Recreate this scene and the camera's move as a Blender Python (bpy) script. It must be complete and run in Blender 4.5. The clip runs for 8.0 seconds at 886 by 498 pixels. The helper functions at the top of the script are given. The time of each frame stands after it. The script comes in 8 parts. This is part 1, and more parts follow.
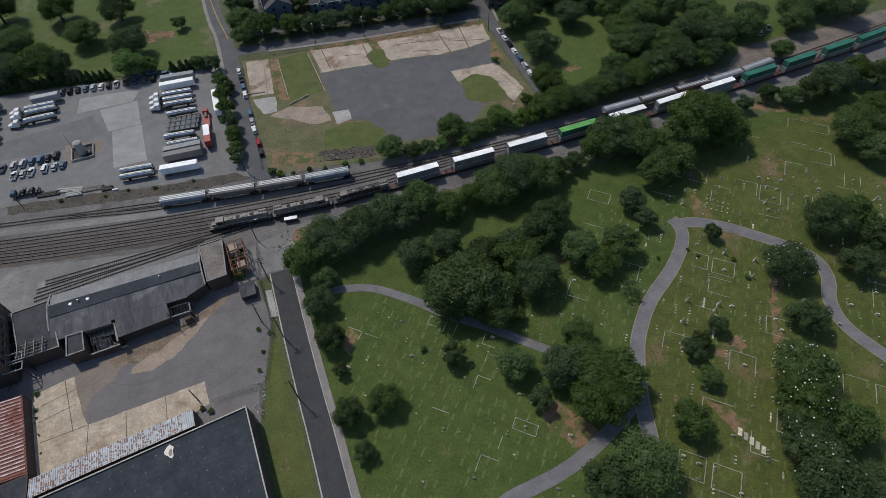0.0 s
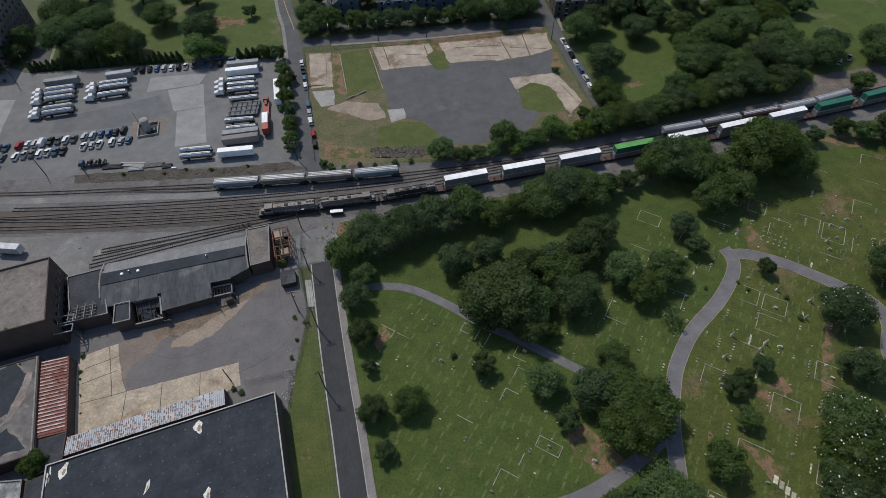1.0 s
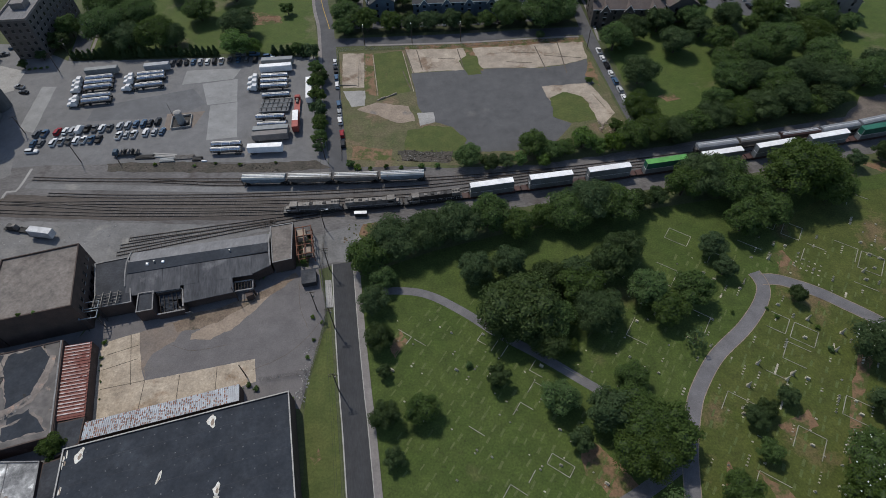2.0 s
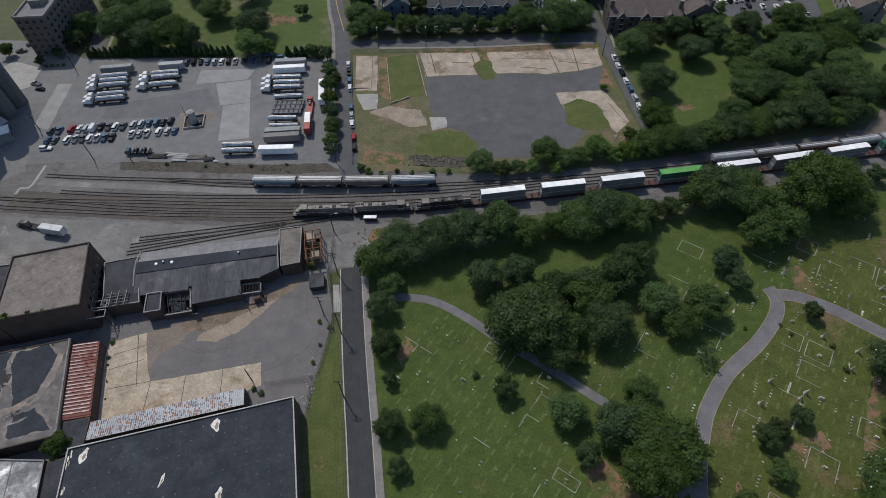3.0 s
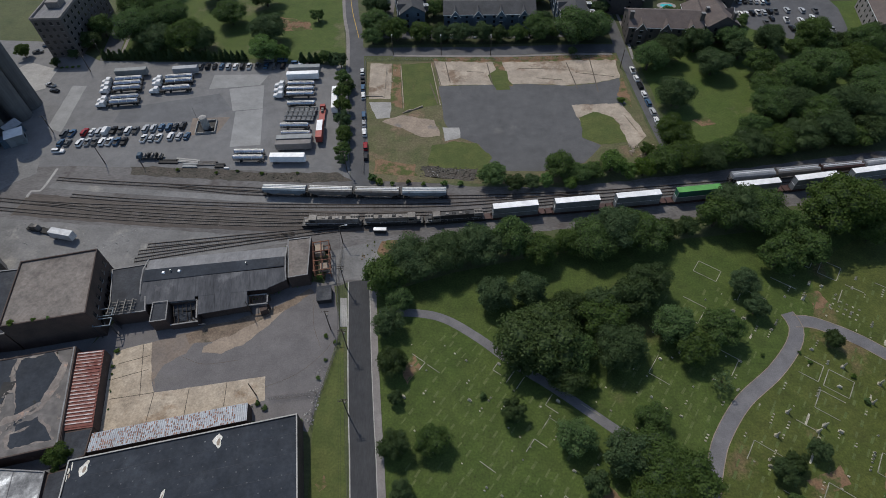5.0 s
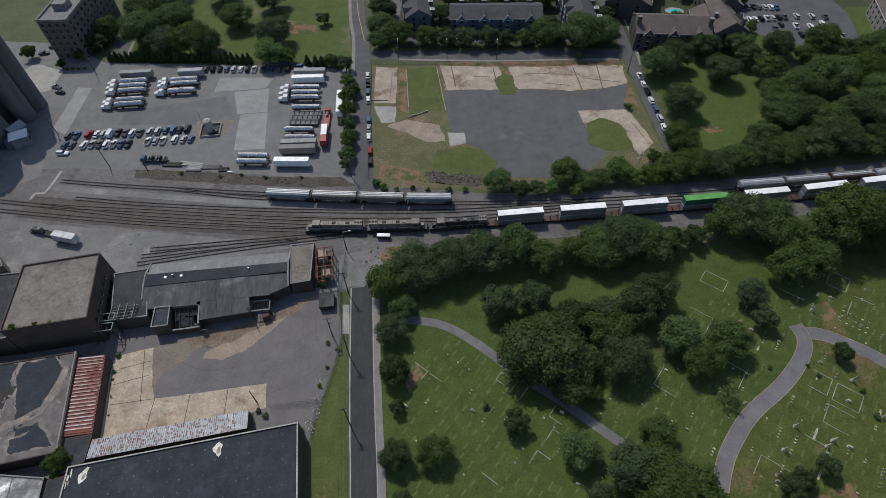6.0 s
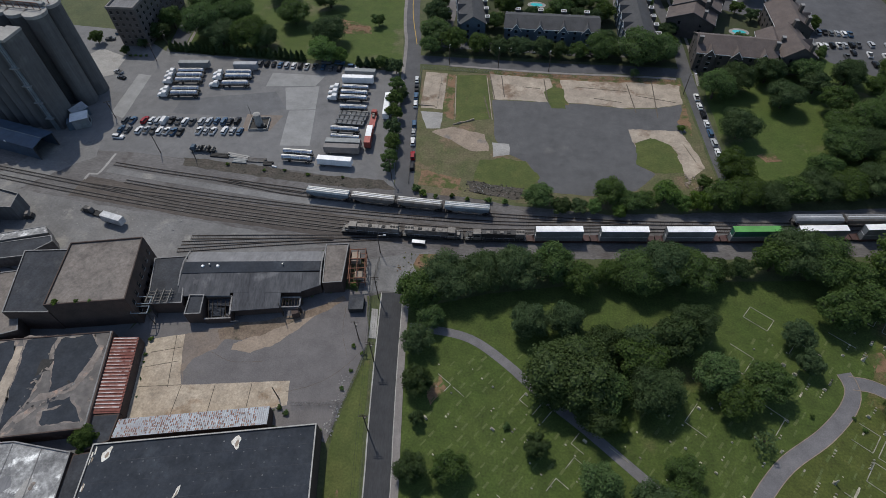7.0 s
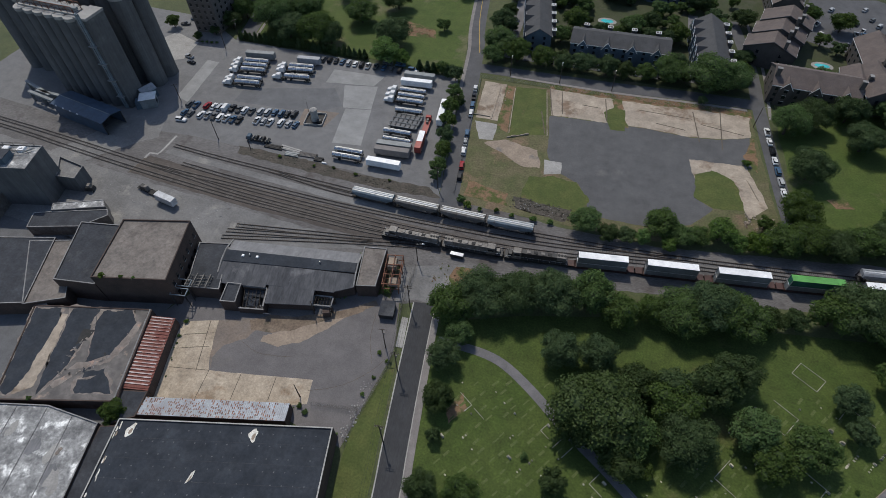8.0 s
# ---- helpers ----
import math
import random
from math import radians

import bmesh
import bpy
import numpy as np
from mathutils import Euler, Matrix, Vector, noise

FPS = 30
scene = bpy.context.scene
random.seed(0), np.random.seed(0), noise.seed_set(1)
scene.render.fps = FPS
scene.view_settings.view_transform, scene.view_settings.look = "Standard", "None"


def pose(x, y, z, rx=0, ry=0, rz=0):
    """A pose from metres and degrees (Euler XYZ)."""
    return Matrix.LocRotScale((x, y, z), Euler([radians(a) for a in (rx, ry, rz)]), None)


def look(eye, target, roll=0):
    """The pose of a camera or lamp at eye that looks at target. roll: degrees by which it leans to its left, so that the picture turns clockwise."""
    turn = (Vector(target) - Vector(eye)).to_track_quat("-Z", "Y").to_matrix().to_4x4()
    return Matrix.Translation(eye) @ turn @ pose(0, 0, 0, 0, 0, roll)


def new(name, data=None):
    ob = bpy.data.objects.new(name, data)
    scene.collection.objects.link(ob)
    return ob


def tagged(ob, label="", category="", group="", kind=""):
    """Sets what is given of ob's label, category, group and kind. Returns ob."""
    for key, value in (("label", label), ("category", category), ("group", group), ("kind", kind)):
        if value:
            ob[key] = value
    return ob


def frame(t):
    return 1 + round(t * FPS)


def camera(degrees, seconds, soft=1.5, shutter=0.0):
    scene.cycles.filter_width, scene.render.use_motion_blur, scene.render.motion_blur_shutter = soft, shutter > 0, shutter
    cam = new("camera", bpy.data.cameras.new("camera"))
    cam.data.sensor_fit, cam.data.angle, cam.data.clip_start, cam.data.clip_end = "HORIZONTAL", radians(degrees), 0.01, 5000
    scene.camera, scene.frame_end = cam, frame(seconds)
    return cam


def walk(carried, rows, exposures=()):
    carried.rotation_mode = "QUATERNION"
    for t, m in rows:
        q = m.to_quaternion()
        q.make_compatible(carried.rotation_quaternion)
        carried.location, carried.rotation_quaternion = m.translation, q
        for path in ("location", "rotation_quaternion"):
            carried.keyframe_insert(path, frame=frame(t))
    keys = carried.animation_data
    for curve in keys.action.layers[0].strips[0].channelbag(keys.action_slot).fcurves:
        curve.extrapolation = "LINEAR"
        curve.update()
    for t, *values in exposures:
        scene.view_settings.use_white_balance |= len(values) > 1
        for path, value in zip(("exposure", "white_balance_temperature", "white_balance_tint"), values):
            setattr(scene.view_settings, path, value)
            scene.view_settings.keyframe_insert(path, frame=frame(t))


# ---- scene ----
cam = camera(77.3, 8.0, soft=0.6)
PATH = [
    (0, (0.13, 0.445, 150.014), (0.3, 1.652, 148.428), -2.1),
    (0.5, (0.434, 1.0, 150.063), (0.548, 2.219, 148.481), -2.1),
    (1, (0.857, 1.858, 150.074), (0.876, 3.086, 148.496), -2.1),
    (1.5, (1.352, 3.109, 150.169), (1.316, 4.34, 148.593), -2.1),
    (2, (1.408, 4.382, 150.248), (1.343, 5.613, 148.674), -2.0),
    (3.5, (1.515, 8.366, 150.508), (1.402, 9.598, 148.936), -1.9),
    (4, (1.541, 9.853, 150.624), (1.415, 11.085, 149.053), -1.9),
    (4.5, (1.409, 11.329, 150.661), (1.275, 12.561, 149.091), -1.9),
    (6, (1.188, 15.121, 150.64), (1.034, 16.355, 149.074), -1.9),
    (6.5, (1.286, 16.781, 150.536), (1.096, 18.014, 148.973), -2.0),
    (7, (1.876, 18.648, 150.347), (1.586, 19.87, 148.791), -2.0),
    (7.5, (2.592, 21.096, 150.343), (2.211, 22.299, 148.791), -1.9),
    (8, (3.329, 24.161, 150.436), (2.876, 25.342, 148.887), -1.7),
]
walk(cam, [(t, look(eye, target, roll)) for t, eye, target, roll in PATH])

# ---- light ----
SHADE = Vector((0.59, -0.81, 0.0)).normalized()   # the way the shadows fall
ELEV = radians(55)
world = bpy.data.worlds.new("sky")
scene.world = world
world.use_nodes = True
wn = world.node_tree.nodes
wn.clear()
sky = wn.new("ShaderNodeTexSky")
sky.sky_type = "NISHITA"
sky.sun_disc = False
sky.sun_elevation = ELEV
sky.sun_rotation = math.atan2(-SHADE.x, -SHADE.y)
sky.altitude = 200
bg = wn.new("ShaderNodeBackground")
bg.inputs["Strength"].default_value = 0.118
wo = wn.new("ShaderNodeOutputWorld")
world.node_tree.links.new(sky.outputs[0], bg.inputs[0])
world.node_tree.links.new(bg.outputs[0], wo.inputs[0])
sun_data = bpy.data.lights.new("sun", "SUN")
sun_data.energy, sun_data.angle, sun_data.color = 2.65, radians(0.55), (1.0, 0.945, 0.85)
sun = new("sun", sun_data)
sun.matrix_world = look(Vector((0, 0, 200)) - SHADE * 200 + Vector((0, 0, math.tan(ELEV) * 200 - 200)), (0, 0, 0))
scene.view_settings.exposure = 0.0


# ---- materials ----
def material(name, base, second=None, scale=0.3, rough=0.85, metal=0.0, fine=6.0, fine_amount=0.25, bump=0.0,
             third=None, third_scale=0.05, third_at=0.55, obj_var=0.0, island_var=0.0, stretch=None, sharp=0.12, mottle=0.16):
    """Two scales of variation over a base colour: broad blotches of a second and third colour, and fine grain."""
    m = bpy.data.materials.new(name)
    m.use_nodes = True
    nt = m.node_tree
    nd, lk = nt.nodes, nt.links
    bs = nd["Principled BSDF"]
    bs.inputs["Roughness"].default_value = rough
    bs.inputs["Metallic"].default_value = metal
    bs.inputs["Specular IOR Level"].default_value = 0.3
    geo = nd.new("ShaderNodeNewGeometry")
    where = geo.outputs["Position"]
    if stretch:
        mp = nd.new("ShaderNodeMapping")
        mp.inputs["Scale"].default_value = stretch[:3]
        mp.inputs["Rotation"].default_value = (0, 0, radians(stretch[3]) if len(stretch) > 3 else 0)
        mp.vector_type = "TEXTURE" if len(stretch) > 3 else "POINT"
        lk.new(where, mp.inputs["Vector"])
        where = mp.outputs[0]

    def noise_at(s, detail, src):
        n = nd.new("ShaderNodeTexNoise")
        n.inputs["Scale"].default_value = s
        n.inputs["Detail"].default_value = detail
        n.inputs["Roughness"].default_value = 0.62
        lk.new(src, n.inputs["Vector"])
        return n.outputs["Fac"]

    def ramp(src, a, b):
        r = nd.new("ShaderNodeMapRange")
        r.inputs["From Min"].default_value, r.inputs["From Max"].default_value = a, b
        lk.new(src, r.inputs["Value"])
        return r.outputs[0]

    def mixed(fac, a, b, how="MIX"):
        x = nd.new("ShaderNodeMix")
        x.data_type, x.blend_type = "RGBA", how
        if isinstance(fac, float):
            x.inputs[0].default_value = fac
        else:
            lk.new(fac, x.inputs[0])
        for v, sock in ((a, x.inputs[6]), (b, x.inputs[7])):
            if isinstance(v, tuple):
                sock.default_value = (*v, 1)
            else:
                lk.new(v, sock)
        return x.outputs[2]

    col = base
    if second:
        col = mixed(ramp(noise_at(scale, 5, where), 0.5 - sharp, 0.5 + sharp), base, second)
    if third:
        col = mixed(ramp(noise_at(third_scale, 6, geo.outputs["Position"]), third_at, third_at + 0.1), col, third)
    grain = noise_at(fine, 3, where)
    g2 = nd.new("ShaderNodeMapRange")
    g2.inputs["From Min"].default_value, g2.inputs["From Max"].default_value = 0.25, 0.75
    g2.inputs["To Min"].default_value, g2.inputs["To Max"].default_value = 1 - fine_amount, 1 + fine_amount
    lk.new(grain, g2.inputs["Value"])
    gain = g2.outputs[0]
    if mottle:
        mt = nd.new("ShaderNodeTexNoise")
        mt.inputs["Scale"].default_value, mt.inputs["Detail"].default_value, mt.inputs["Roughness"].default_value = 0.22, 9, 0.74
        lk.new(geo.outputs["Position"], mt.inputs["Vector"])
        g3 = nd.new("ShaderNodeMapRange")
        g3.inputs["From Min"].default_value, g3.inputs["From Max"].default_value = 0.3, 0.7
        g3.inputs["To Min"].default_value, g3.inputs["To Max"].default_value = 1 - 1.3 * mottle, 1 + mottle
        lk.new(mt.outputs["Fac"], g3.inputs["Value"])
        mm = nd.new("ShaderNodeMath")
        mm.operation = "MULTIPLY"
        lk.new(gain, mm.inputs[0])
        lk.new(g3.outputs[0], mm.inputs[1])
        gain = mm.outputs[0]
    if obj_var or island_var:
        if obj_var:
            rnd = nd.new("ShaderNodeObjectInfo").outputs["Random"]
        else:
            rnd = geo.outputs["Random Per Island"]
        v = obj_var or island_var
        r = nd.new("ShaderNodeMapRange")
        r.inputs["To Min"].default_value, r.inputs["To Max"].default_value = 1 - v, 1 + v
        lk.new(rnd, r.inputs["Value"])
        mul = nd.new("ShaderNodeMath")
        mul.operation = "MULTIPLY"
        lk.new(gain, mul.inputs[0])
        lk.new(r.outputs[0], mul.inputs[1])
        gain = mul.outputs[0]
    hsv = nd.new("ShaderNodeHueSaturation")
    lk.new(gain, hsv.inputs["Value"])
    if isinstance(col, tuple):
        hsv.inputs["Color"].default_value = (*col, 1)
    else:
        lk.new(col, hsv.inputs["Color"])
    lk.new(hsv.outputs[0], bs.inputs["Base Color"])
    if bump:
        b = nd.new("ShaderNodeBump")
        b.inputs["Strength"].default_value = 0.6
        b.inputs["Distance"].default_value = bump
        lk.new(grain, b.inputs["Height"])
        lk.new(b.outputs[0], bs.inputs["Normal"])
    return m


def foliage(name, a, b, hue=0.012):
    """Leaves: diffuse with light shining through; each tree and each leaf a little different."""
    m = bpy.data.materials.new(name)
    m.use_nodes = True
    nt = m.node_tree
    nd, lk = nt.nodes, nt.links
    nd.clear()
    out = nd.new("ShaderNodeOutputMaterial")
    geo, info = nd.new("ShaderNodeNewGeometry"), nd.new("ShaderNodeObjectInfo")
    mx = nd.new("ShaderNodeMix")
    mx.data_type = "RGBA"
    mx.inputs[6].default_value, mx.inputs[7].default_value = (*a, 1), (*b, 1)
    lk.new(geo.outputs["Random Per Island"], mx.inputs[0])
    hs = nd.new("ShaderNodeHueSaturation")
    lk.new(mx.outputs[2], hs.inputs["Color"])
    for key, lo, hi in (("Hue", 0.5 - hue, 0.5 + hue), ("Saturation", 1.12, 0.9), ("Value", 0.75, 1.2)):
        r = nd.new("ShaderNodeMapRange")
        r.inputs["To Min"].default_value, r.inputs["To Max"].default_value = lo, hi
        lk.new(info.outputs["Random"], r.inputs["Value"])
        lk.new(r.outputs[0], hs.inputs[key])
    df, tr, ms, gl, m2 = (nd.new("ShaderNodeBsdf" + k) if k[0] != "M" else nd.new("ShaderNodeMixShader")
                          for k in ("Diffuse", "Translucent", "Mix", "Glossy", "Mix"))
    gl.inputs["Roughness"].default_value = 0.45
    gl.inputs["Color"].default_value = (0.5, 0.5, 0.5, 1)
    lk.new(hs.outputs[0], df.inputs[0])
    lk.new(hs.outputs[0], tr.inputs[0])
    ms.inputs[0].default_value = 0.38
    lk.new(df.outputs[0], ms.inputs[1])
    lk.new(tr.outputs[0], ms.inputs[2])
    m2.inputs[0].default_value = 0.012
    lk.new(ms.outputs[0], m2.inputs[1])
    lk.new(gl.outputs[0], m2.inputs[2])
    lk.new(m2.outputs[0], out.inputs[0])
    return m


M = {}
M["earth"] = material("earth", (0.085, 0.095, 0.04), (0.06, 0.075, 0.03), 0.06, third=(0.14, 0.11, 0.07), third_scale=0.03, third_at=0.6, fine=1.2)
M["lawn"] = material("lawn", (0.05, 0.078, 0.014), (0.062, 0.088, 0.018), 0.09, third=(0.1, 0.1, 0.038), third_scale=0.03, third_at=0.58, fine=1.6, fine_amount=0.35, bump=0.05, mottle=0.26)
M["lawn_dry"] = material("lawn_dry", (0.058, 0.077, 0.014), (0.074, 0.087, 0.019), 0.09, third=(0.15, 0.112, 0.056), third_scale=0.05, third_at=0.57, fine=1.6, fine_amount=0.35, bump=0.05, mottle=0.28)
M["mown"] = material("mown", (0.054, 0.085, 0.015), (0.068, 0.096, 0.02), 0.09, third=(0.115, 0.115, 0.055), third_scale=0.05, third_at=0.56, fine=1.4, bump=0.05)
M["dry_grass"] = material("dry_grass", (0.125, 0.11, 0.06), (0.082, 0.092, 0.036), 0.1, third=(0.18, 0.125, 0.082), third_scale=0.05, third_at=0.55, fine=1.3, fine_amount=0.35, bump=0.05)
M["verge"] = material("verge", (0.085, 0.1, 0.027), (0.064, 0.085, 0.021), 0.15, third=(0.14, 0.11, 0.05), third_scale=0.08, third_at=0.6, fine=1.5, bump=0.04)
M["red_soil"] = material("red_soil", (0.2, 0.12, 0.07), (0.165, 0.115, 0.068), 0.2, third=(0.07, 0.085, 0.022), third_scale=0.2, third_at=0.47, fine=1.5)
M["turf_pale"] = material("turf_pale", (0.1, 0.122, 0.042), (0.078, 0.106, 0.03), 0.3, fine=2, fine_amount=0.3)
M["ballast"] = material("ballast", (0.112, 0.105, 0.102), (0.148, 0.141, 0.138), 0.12, third=(0.085, 0.075, 0.07), third_scale=0.06, third_at=0.55, fine=3, fine_amount=0.35, bump=0.05, stretch=(5, 1, 1, 3))
M["ballast_dark"] = material("ballast_dark", (0.095, 0.081, 0.071), (0.075, 0.064, 0.057), 0.1, fine=3, fine_amount=0.35, bump=0.05, stretch=(6, 1, 1, 1))
M["dust"] = material("dust", (0.2, 0.197, 0.193), (0.15, 0.147, 0.143), 0.05, third=(0.25, 0.24, 0.22), third_scale=0.09, third_at=0.58, fine=1.4, fine_amount=0.2, bump=0.02)
M["dirt"] = material("dirt", (0.17, 0.145, 0.125), (0.13, 0.11, 0.095), 0.08, third=(0.07, 0.07, 0.04), third_scale=0.06, third_at=0.6, fine=1.4, fine_amount=0.3, mottle=0.25)
M["bank"] = material("bank", (0.082, 0.07, 0.058), (0.06, 0.055, 0.044), 0.25, fine=1.2, fine_amount=0.5, bump=0.15)
M["asphalt_new"] = material("asphalt_new", (0.04, 0.041, 0.044), (0.05, 0.051, 0.054), 0.1, fine=5, fine_amount=0.2, bump=0.01, stretch=(1, 9, 1, 11))
M["asphalt_old"] = material("asphalt_old", (0.15, 0.14, 0.138), (0.128, 0.12, 0.12), 0.06, third=(0.17, 0.157, 0.143), third_scale=0.045, third_at=0.6, fine=2.5, fine_amount=0.16, bump=0.01)
M["asphalt_lot"] = material("asphalt_lot", (0.103, 0.103, 0.105), (0.087, 0.087, 0.089), 0.05, third=(0.14, 0.136, 0.132), third_scale=0.04, third_at=0.62, fine=2.5, fine_amount=0.18, bump=0.01)
M["asphalt_depot"] = material("asphalt_depot", (0.172, 0.171, 0.171), (0.147, 0.146, 0.147), 0.04, third=(0.215, 0.21, 0.205), third_scale=0.05, third_at=0.63, fine=2, fine_amount=0.15, bump=0.01)
M["asphalt_patch"] = material("asphalt_patch", (0.135, 0.137, 0.142), (0.12, 0.122, 0.127), 0.08, fine=2, fine_amount=0.15)
M["asphalt_stained"] = material("asphalt_stained", (0.205, 0.165, 0.135), (0.175, 0.148, 0.128), 0.12, third=(0.25, 0.19, 0.14), third_scale=0.1, third_at=0.58, fine=1.5, fine_amount=0.2)
M["mulch"] = material("mulch", (0.05, 0.056, 0.028), (0.042, 0.055, 0.02), 0.15, third=(0.08, 0.075, 0.055), third_scale=0.08, third_at=0.58, fine=1.5, fine_amount=0.3)
M["street"] = material("street", (0.1, 0.1, 0.105), (0.083, 0.084, 0.088), 0.08, fine=3, fine_amount=0.15)
M["path"] = material("path", (0.165, 0.16, 0.165), (0.135, 0.132, 0.138), 0.15, fine=3, fine_amount=0.15)
M["concrete"] = material("concrete", (0.34, 0.33, 0.31), (0.28, 0.27, 0.255), 0.12, third=(0.2, 0.18, 0.16), third_scale=0.1, third_at=0.6, fine=2, fine_amount=0.18, bump=0.01)
M["concrete_tan"] = material("concrete_tan", (0.42, 0.355, 0.275), (0.37, 0.305, 0.23), 0.12, third=(0.29, 0.21, 0.14), third_scale=0.1, third_at=0.57, fine=1.5, fine_amount=0.25, mottle=0.28)
M["concrete_lot"] = material("concrete_lot", (0.385, 0.325, 0.258), (0.31, 0.262, 0.21), 0.1, third=(0.19, 0.135, 0.095), third_scale=0.08, third_at=0.55, fine=1.3, fine_amount=0.16, mottle=0.24)
M["concrete_depot"] = material("concrete_depot", (0.27, 0.27, 0.265), (0.24, 0.24, 0.235), 0.1, fine=2, fine_amount=0.12)
M["sand_strip"] = material("sand_strip", (0.3, 0.24, 0.185), (0.25, 0.2, 0.155), 0.15, third=(0.165, 0.152, 0.142), third_scale=0.1, third_at=0.58, fine=1.3, fine_amount=0.2)
M["yard_soil"] = material("yard_soil", (0.16, 0.12, 0.09), (0.2, 0.155, 0.115), 0.25, third=(0.075, 0.07, 0.05), third_scale=0.2, third_at=0.56, fine=1.4, fine_amount=0.3, mottle=0.3)
M["sidewalk"] = material("sidewalk", (0.235, 0.215, 0.205), (0.2, 0.185, 0.175), 0.3, fine=2.5, fine_amount=0.15)
M["kerb"] = material("kerb", (0.4, 0.39, 0.36), (0.33, 0.32, 0.3), 0.5, fine=3)
M["seam"] = material("seam", (0.13, 0.105, 0.08), (0.09, 0.075, 0.06), 0.6, fine=3)
M["paint_white"] = material("paint_white", (0.6, 0.6, 0.58), (0.45, 0.45, 0.44), 0.8, fine=4)
M["paint_yellow"] = material("paint_yellow", (0.55, 0.36, 0.06), (0.42, 0.3, 0.08), 0.8, fine=4)
M["rail"] = material("rail", (0.042, 0.029, 0.023), (0.03, 0.022, 0.018), 0.3, rough=0.6)
M["rail_shiny"] = material("rail_shiny", (0.05, 0.042, 0.038), (0.036, 0.03, 0.027), 0.3, rough=0.5, metal=0.2)
M["sleeper"] = material("sleeper", (0.092, 0.085, 0.08), (0.118, 0.111, 0.106), 0.8, fine=4, island_var=0.35)
M["brick"] = material("brick", (0.085, 0.06, 0.05), (0.064, 0.047, 0.041), 0.3, third=(0.12, 0.095, 0.085), third_scale=0.15, third_at=0.6, fine=4, fine_amount=0.3)
M["roof_black"] = material("roof_black", (0.025, 0.031, 0.041), (0.034, 0.04, 0.05), 0.2, third=(0.042, 0.049, 0.06), third_scale=0.1, third_at=0.58, fine=1.2, fine_amount=0.2, rough=0.85, mottle=0.25)
M["roof_dark"] = material("roof_dark", (0.036, 0.04, 0.048), (0.048, 0.052, 0.06), 0.15, third=(0.07, 0.072, 0.076), third_scale=0.12, third_at=0.58, fine=1.5, fine_amount=0.25, rough=0.85, mottle=0.28)
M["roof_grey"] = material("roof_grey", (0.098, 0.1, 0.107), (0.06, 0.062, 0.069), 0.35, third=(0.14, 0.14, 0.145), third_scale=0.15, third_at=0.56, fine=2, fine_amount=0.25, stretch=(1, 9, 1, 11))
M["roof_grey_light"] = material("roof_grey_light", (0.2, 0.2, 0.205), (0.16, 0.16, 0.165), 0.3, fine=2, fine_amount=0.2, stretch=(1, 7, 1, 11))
M["roof_tan"] = material("roof_tan", (0.2, 0.175, 0.155), (0.165, 0.147, 0.132), 0.13, third=(0.115, 0.098, 0.088), third_scale=0.07, third_at=0.57, fine=1.2, fine_amount=0.25, mottle=0.25)
M["roof_silver"] = material("roof_silver", (0.4, 0.4, 0.39), (0.2, 0.2, 0.2), 0.3, third=(0.66, 0.66, 0.64), third_scale=0.22, third_at=0.55, fine=1.5, fine_amount=0.3, mottle=0.4)
M["roof_patchy"] = material("roof_patchy", (0.17, 0.155, 0.145), (0.1, 0.094, 0.09), 0.3, third=(0.32, 0.25, 0.2), third_scale=0.2, third_at=0.6, fine=1.2, fine_amount=0.3)
M["rust_pale"] = material("rust_pale", (0.55, 0.48, 0.46), (0.3, 0.15, 0.12), 0.5, third=(0.17, 0.05, 0.04), third_scale=0.16, third_at=0.5, fine=2, fine_amount=0.3, rough=0.7)
M["metal_rust"] = material("metal_rust", (0.15, 0.046, 0.034), (0.19, 0.07, 0.055), 0.35, third=(0.28, 0.17, 0.14), third_scale=0.25, third_at=0.62, fine=2, fine_amount=0.3, rough=0.7)
M["torn_edge"] = material("torn_edge", (0.27, 0.235, 0.205), (0.17, 0.145, 0.13), 0.5, third=(0.36, 0.25, 0.195), third_scale=0.3, third_at=0.57, fine=2, fine_amount=0.3)
M["metal_patina"] = material("metal_patina", (0.4, 0.43, 0.46), (0.33, 0.34, 0.36), 0.3, third=(0.3, 0.21, 0.17), third_scale=1.1, third_at=0.6, fine=3, fine_amount=0.2, rough=0.6)
M["rust_spot"] = material("rust_spot", (0.2, 0.1, 0.07), (0.26, 0.15, 0.11), 0.8, fine=3, fine_amount=0.3, island_var=0.3)
M["rust_frame"] = material("rust_frame", (0.2, 0.09, 0.055), (0.13, 0.065, 0.045), 0.5, fine=3)
M["trim_pale"] = material("trim_pale", (0.27, 0.265, 0.26), (0.18, 0.175, 0.17), 0.6, fine=3)
M["white_torn"] = material("white_torn", (0.72, 0.71, 0.66), (0.55, 0.5, 0.42), 0.7, fine=3)
M["silo"] = material("silo", (0.125, 0.127, 0.13), (0.09, 0.092, 0.095), 0.2, third=(0.16, 0.16, 0.16), third_scale=0.06, third_at=0.6, fine=1.2, fine_amount=0.15, stretch=(1, 1, 0.08))
M["blue_metal"] = material("blue_metal", (0.055, 0.09, 0.14), (0.045, 0.07, 0.11), 0.3, rough=0.5)
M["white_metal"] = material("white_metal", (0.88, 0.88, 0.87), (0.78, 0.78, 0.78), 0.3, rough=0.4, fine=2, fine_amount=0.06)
# Grey of trailers and casings; on white containers it paints in side shade.
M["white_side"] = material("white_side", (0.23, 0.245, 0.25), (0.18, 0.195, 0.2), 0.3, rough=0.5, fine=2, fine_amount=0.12)
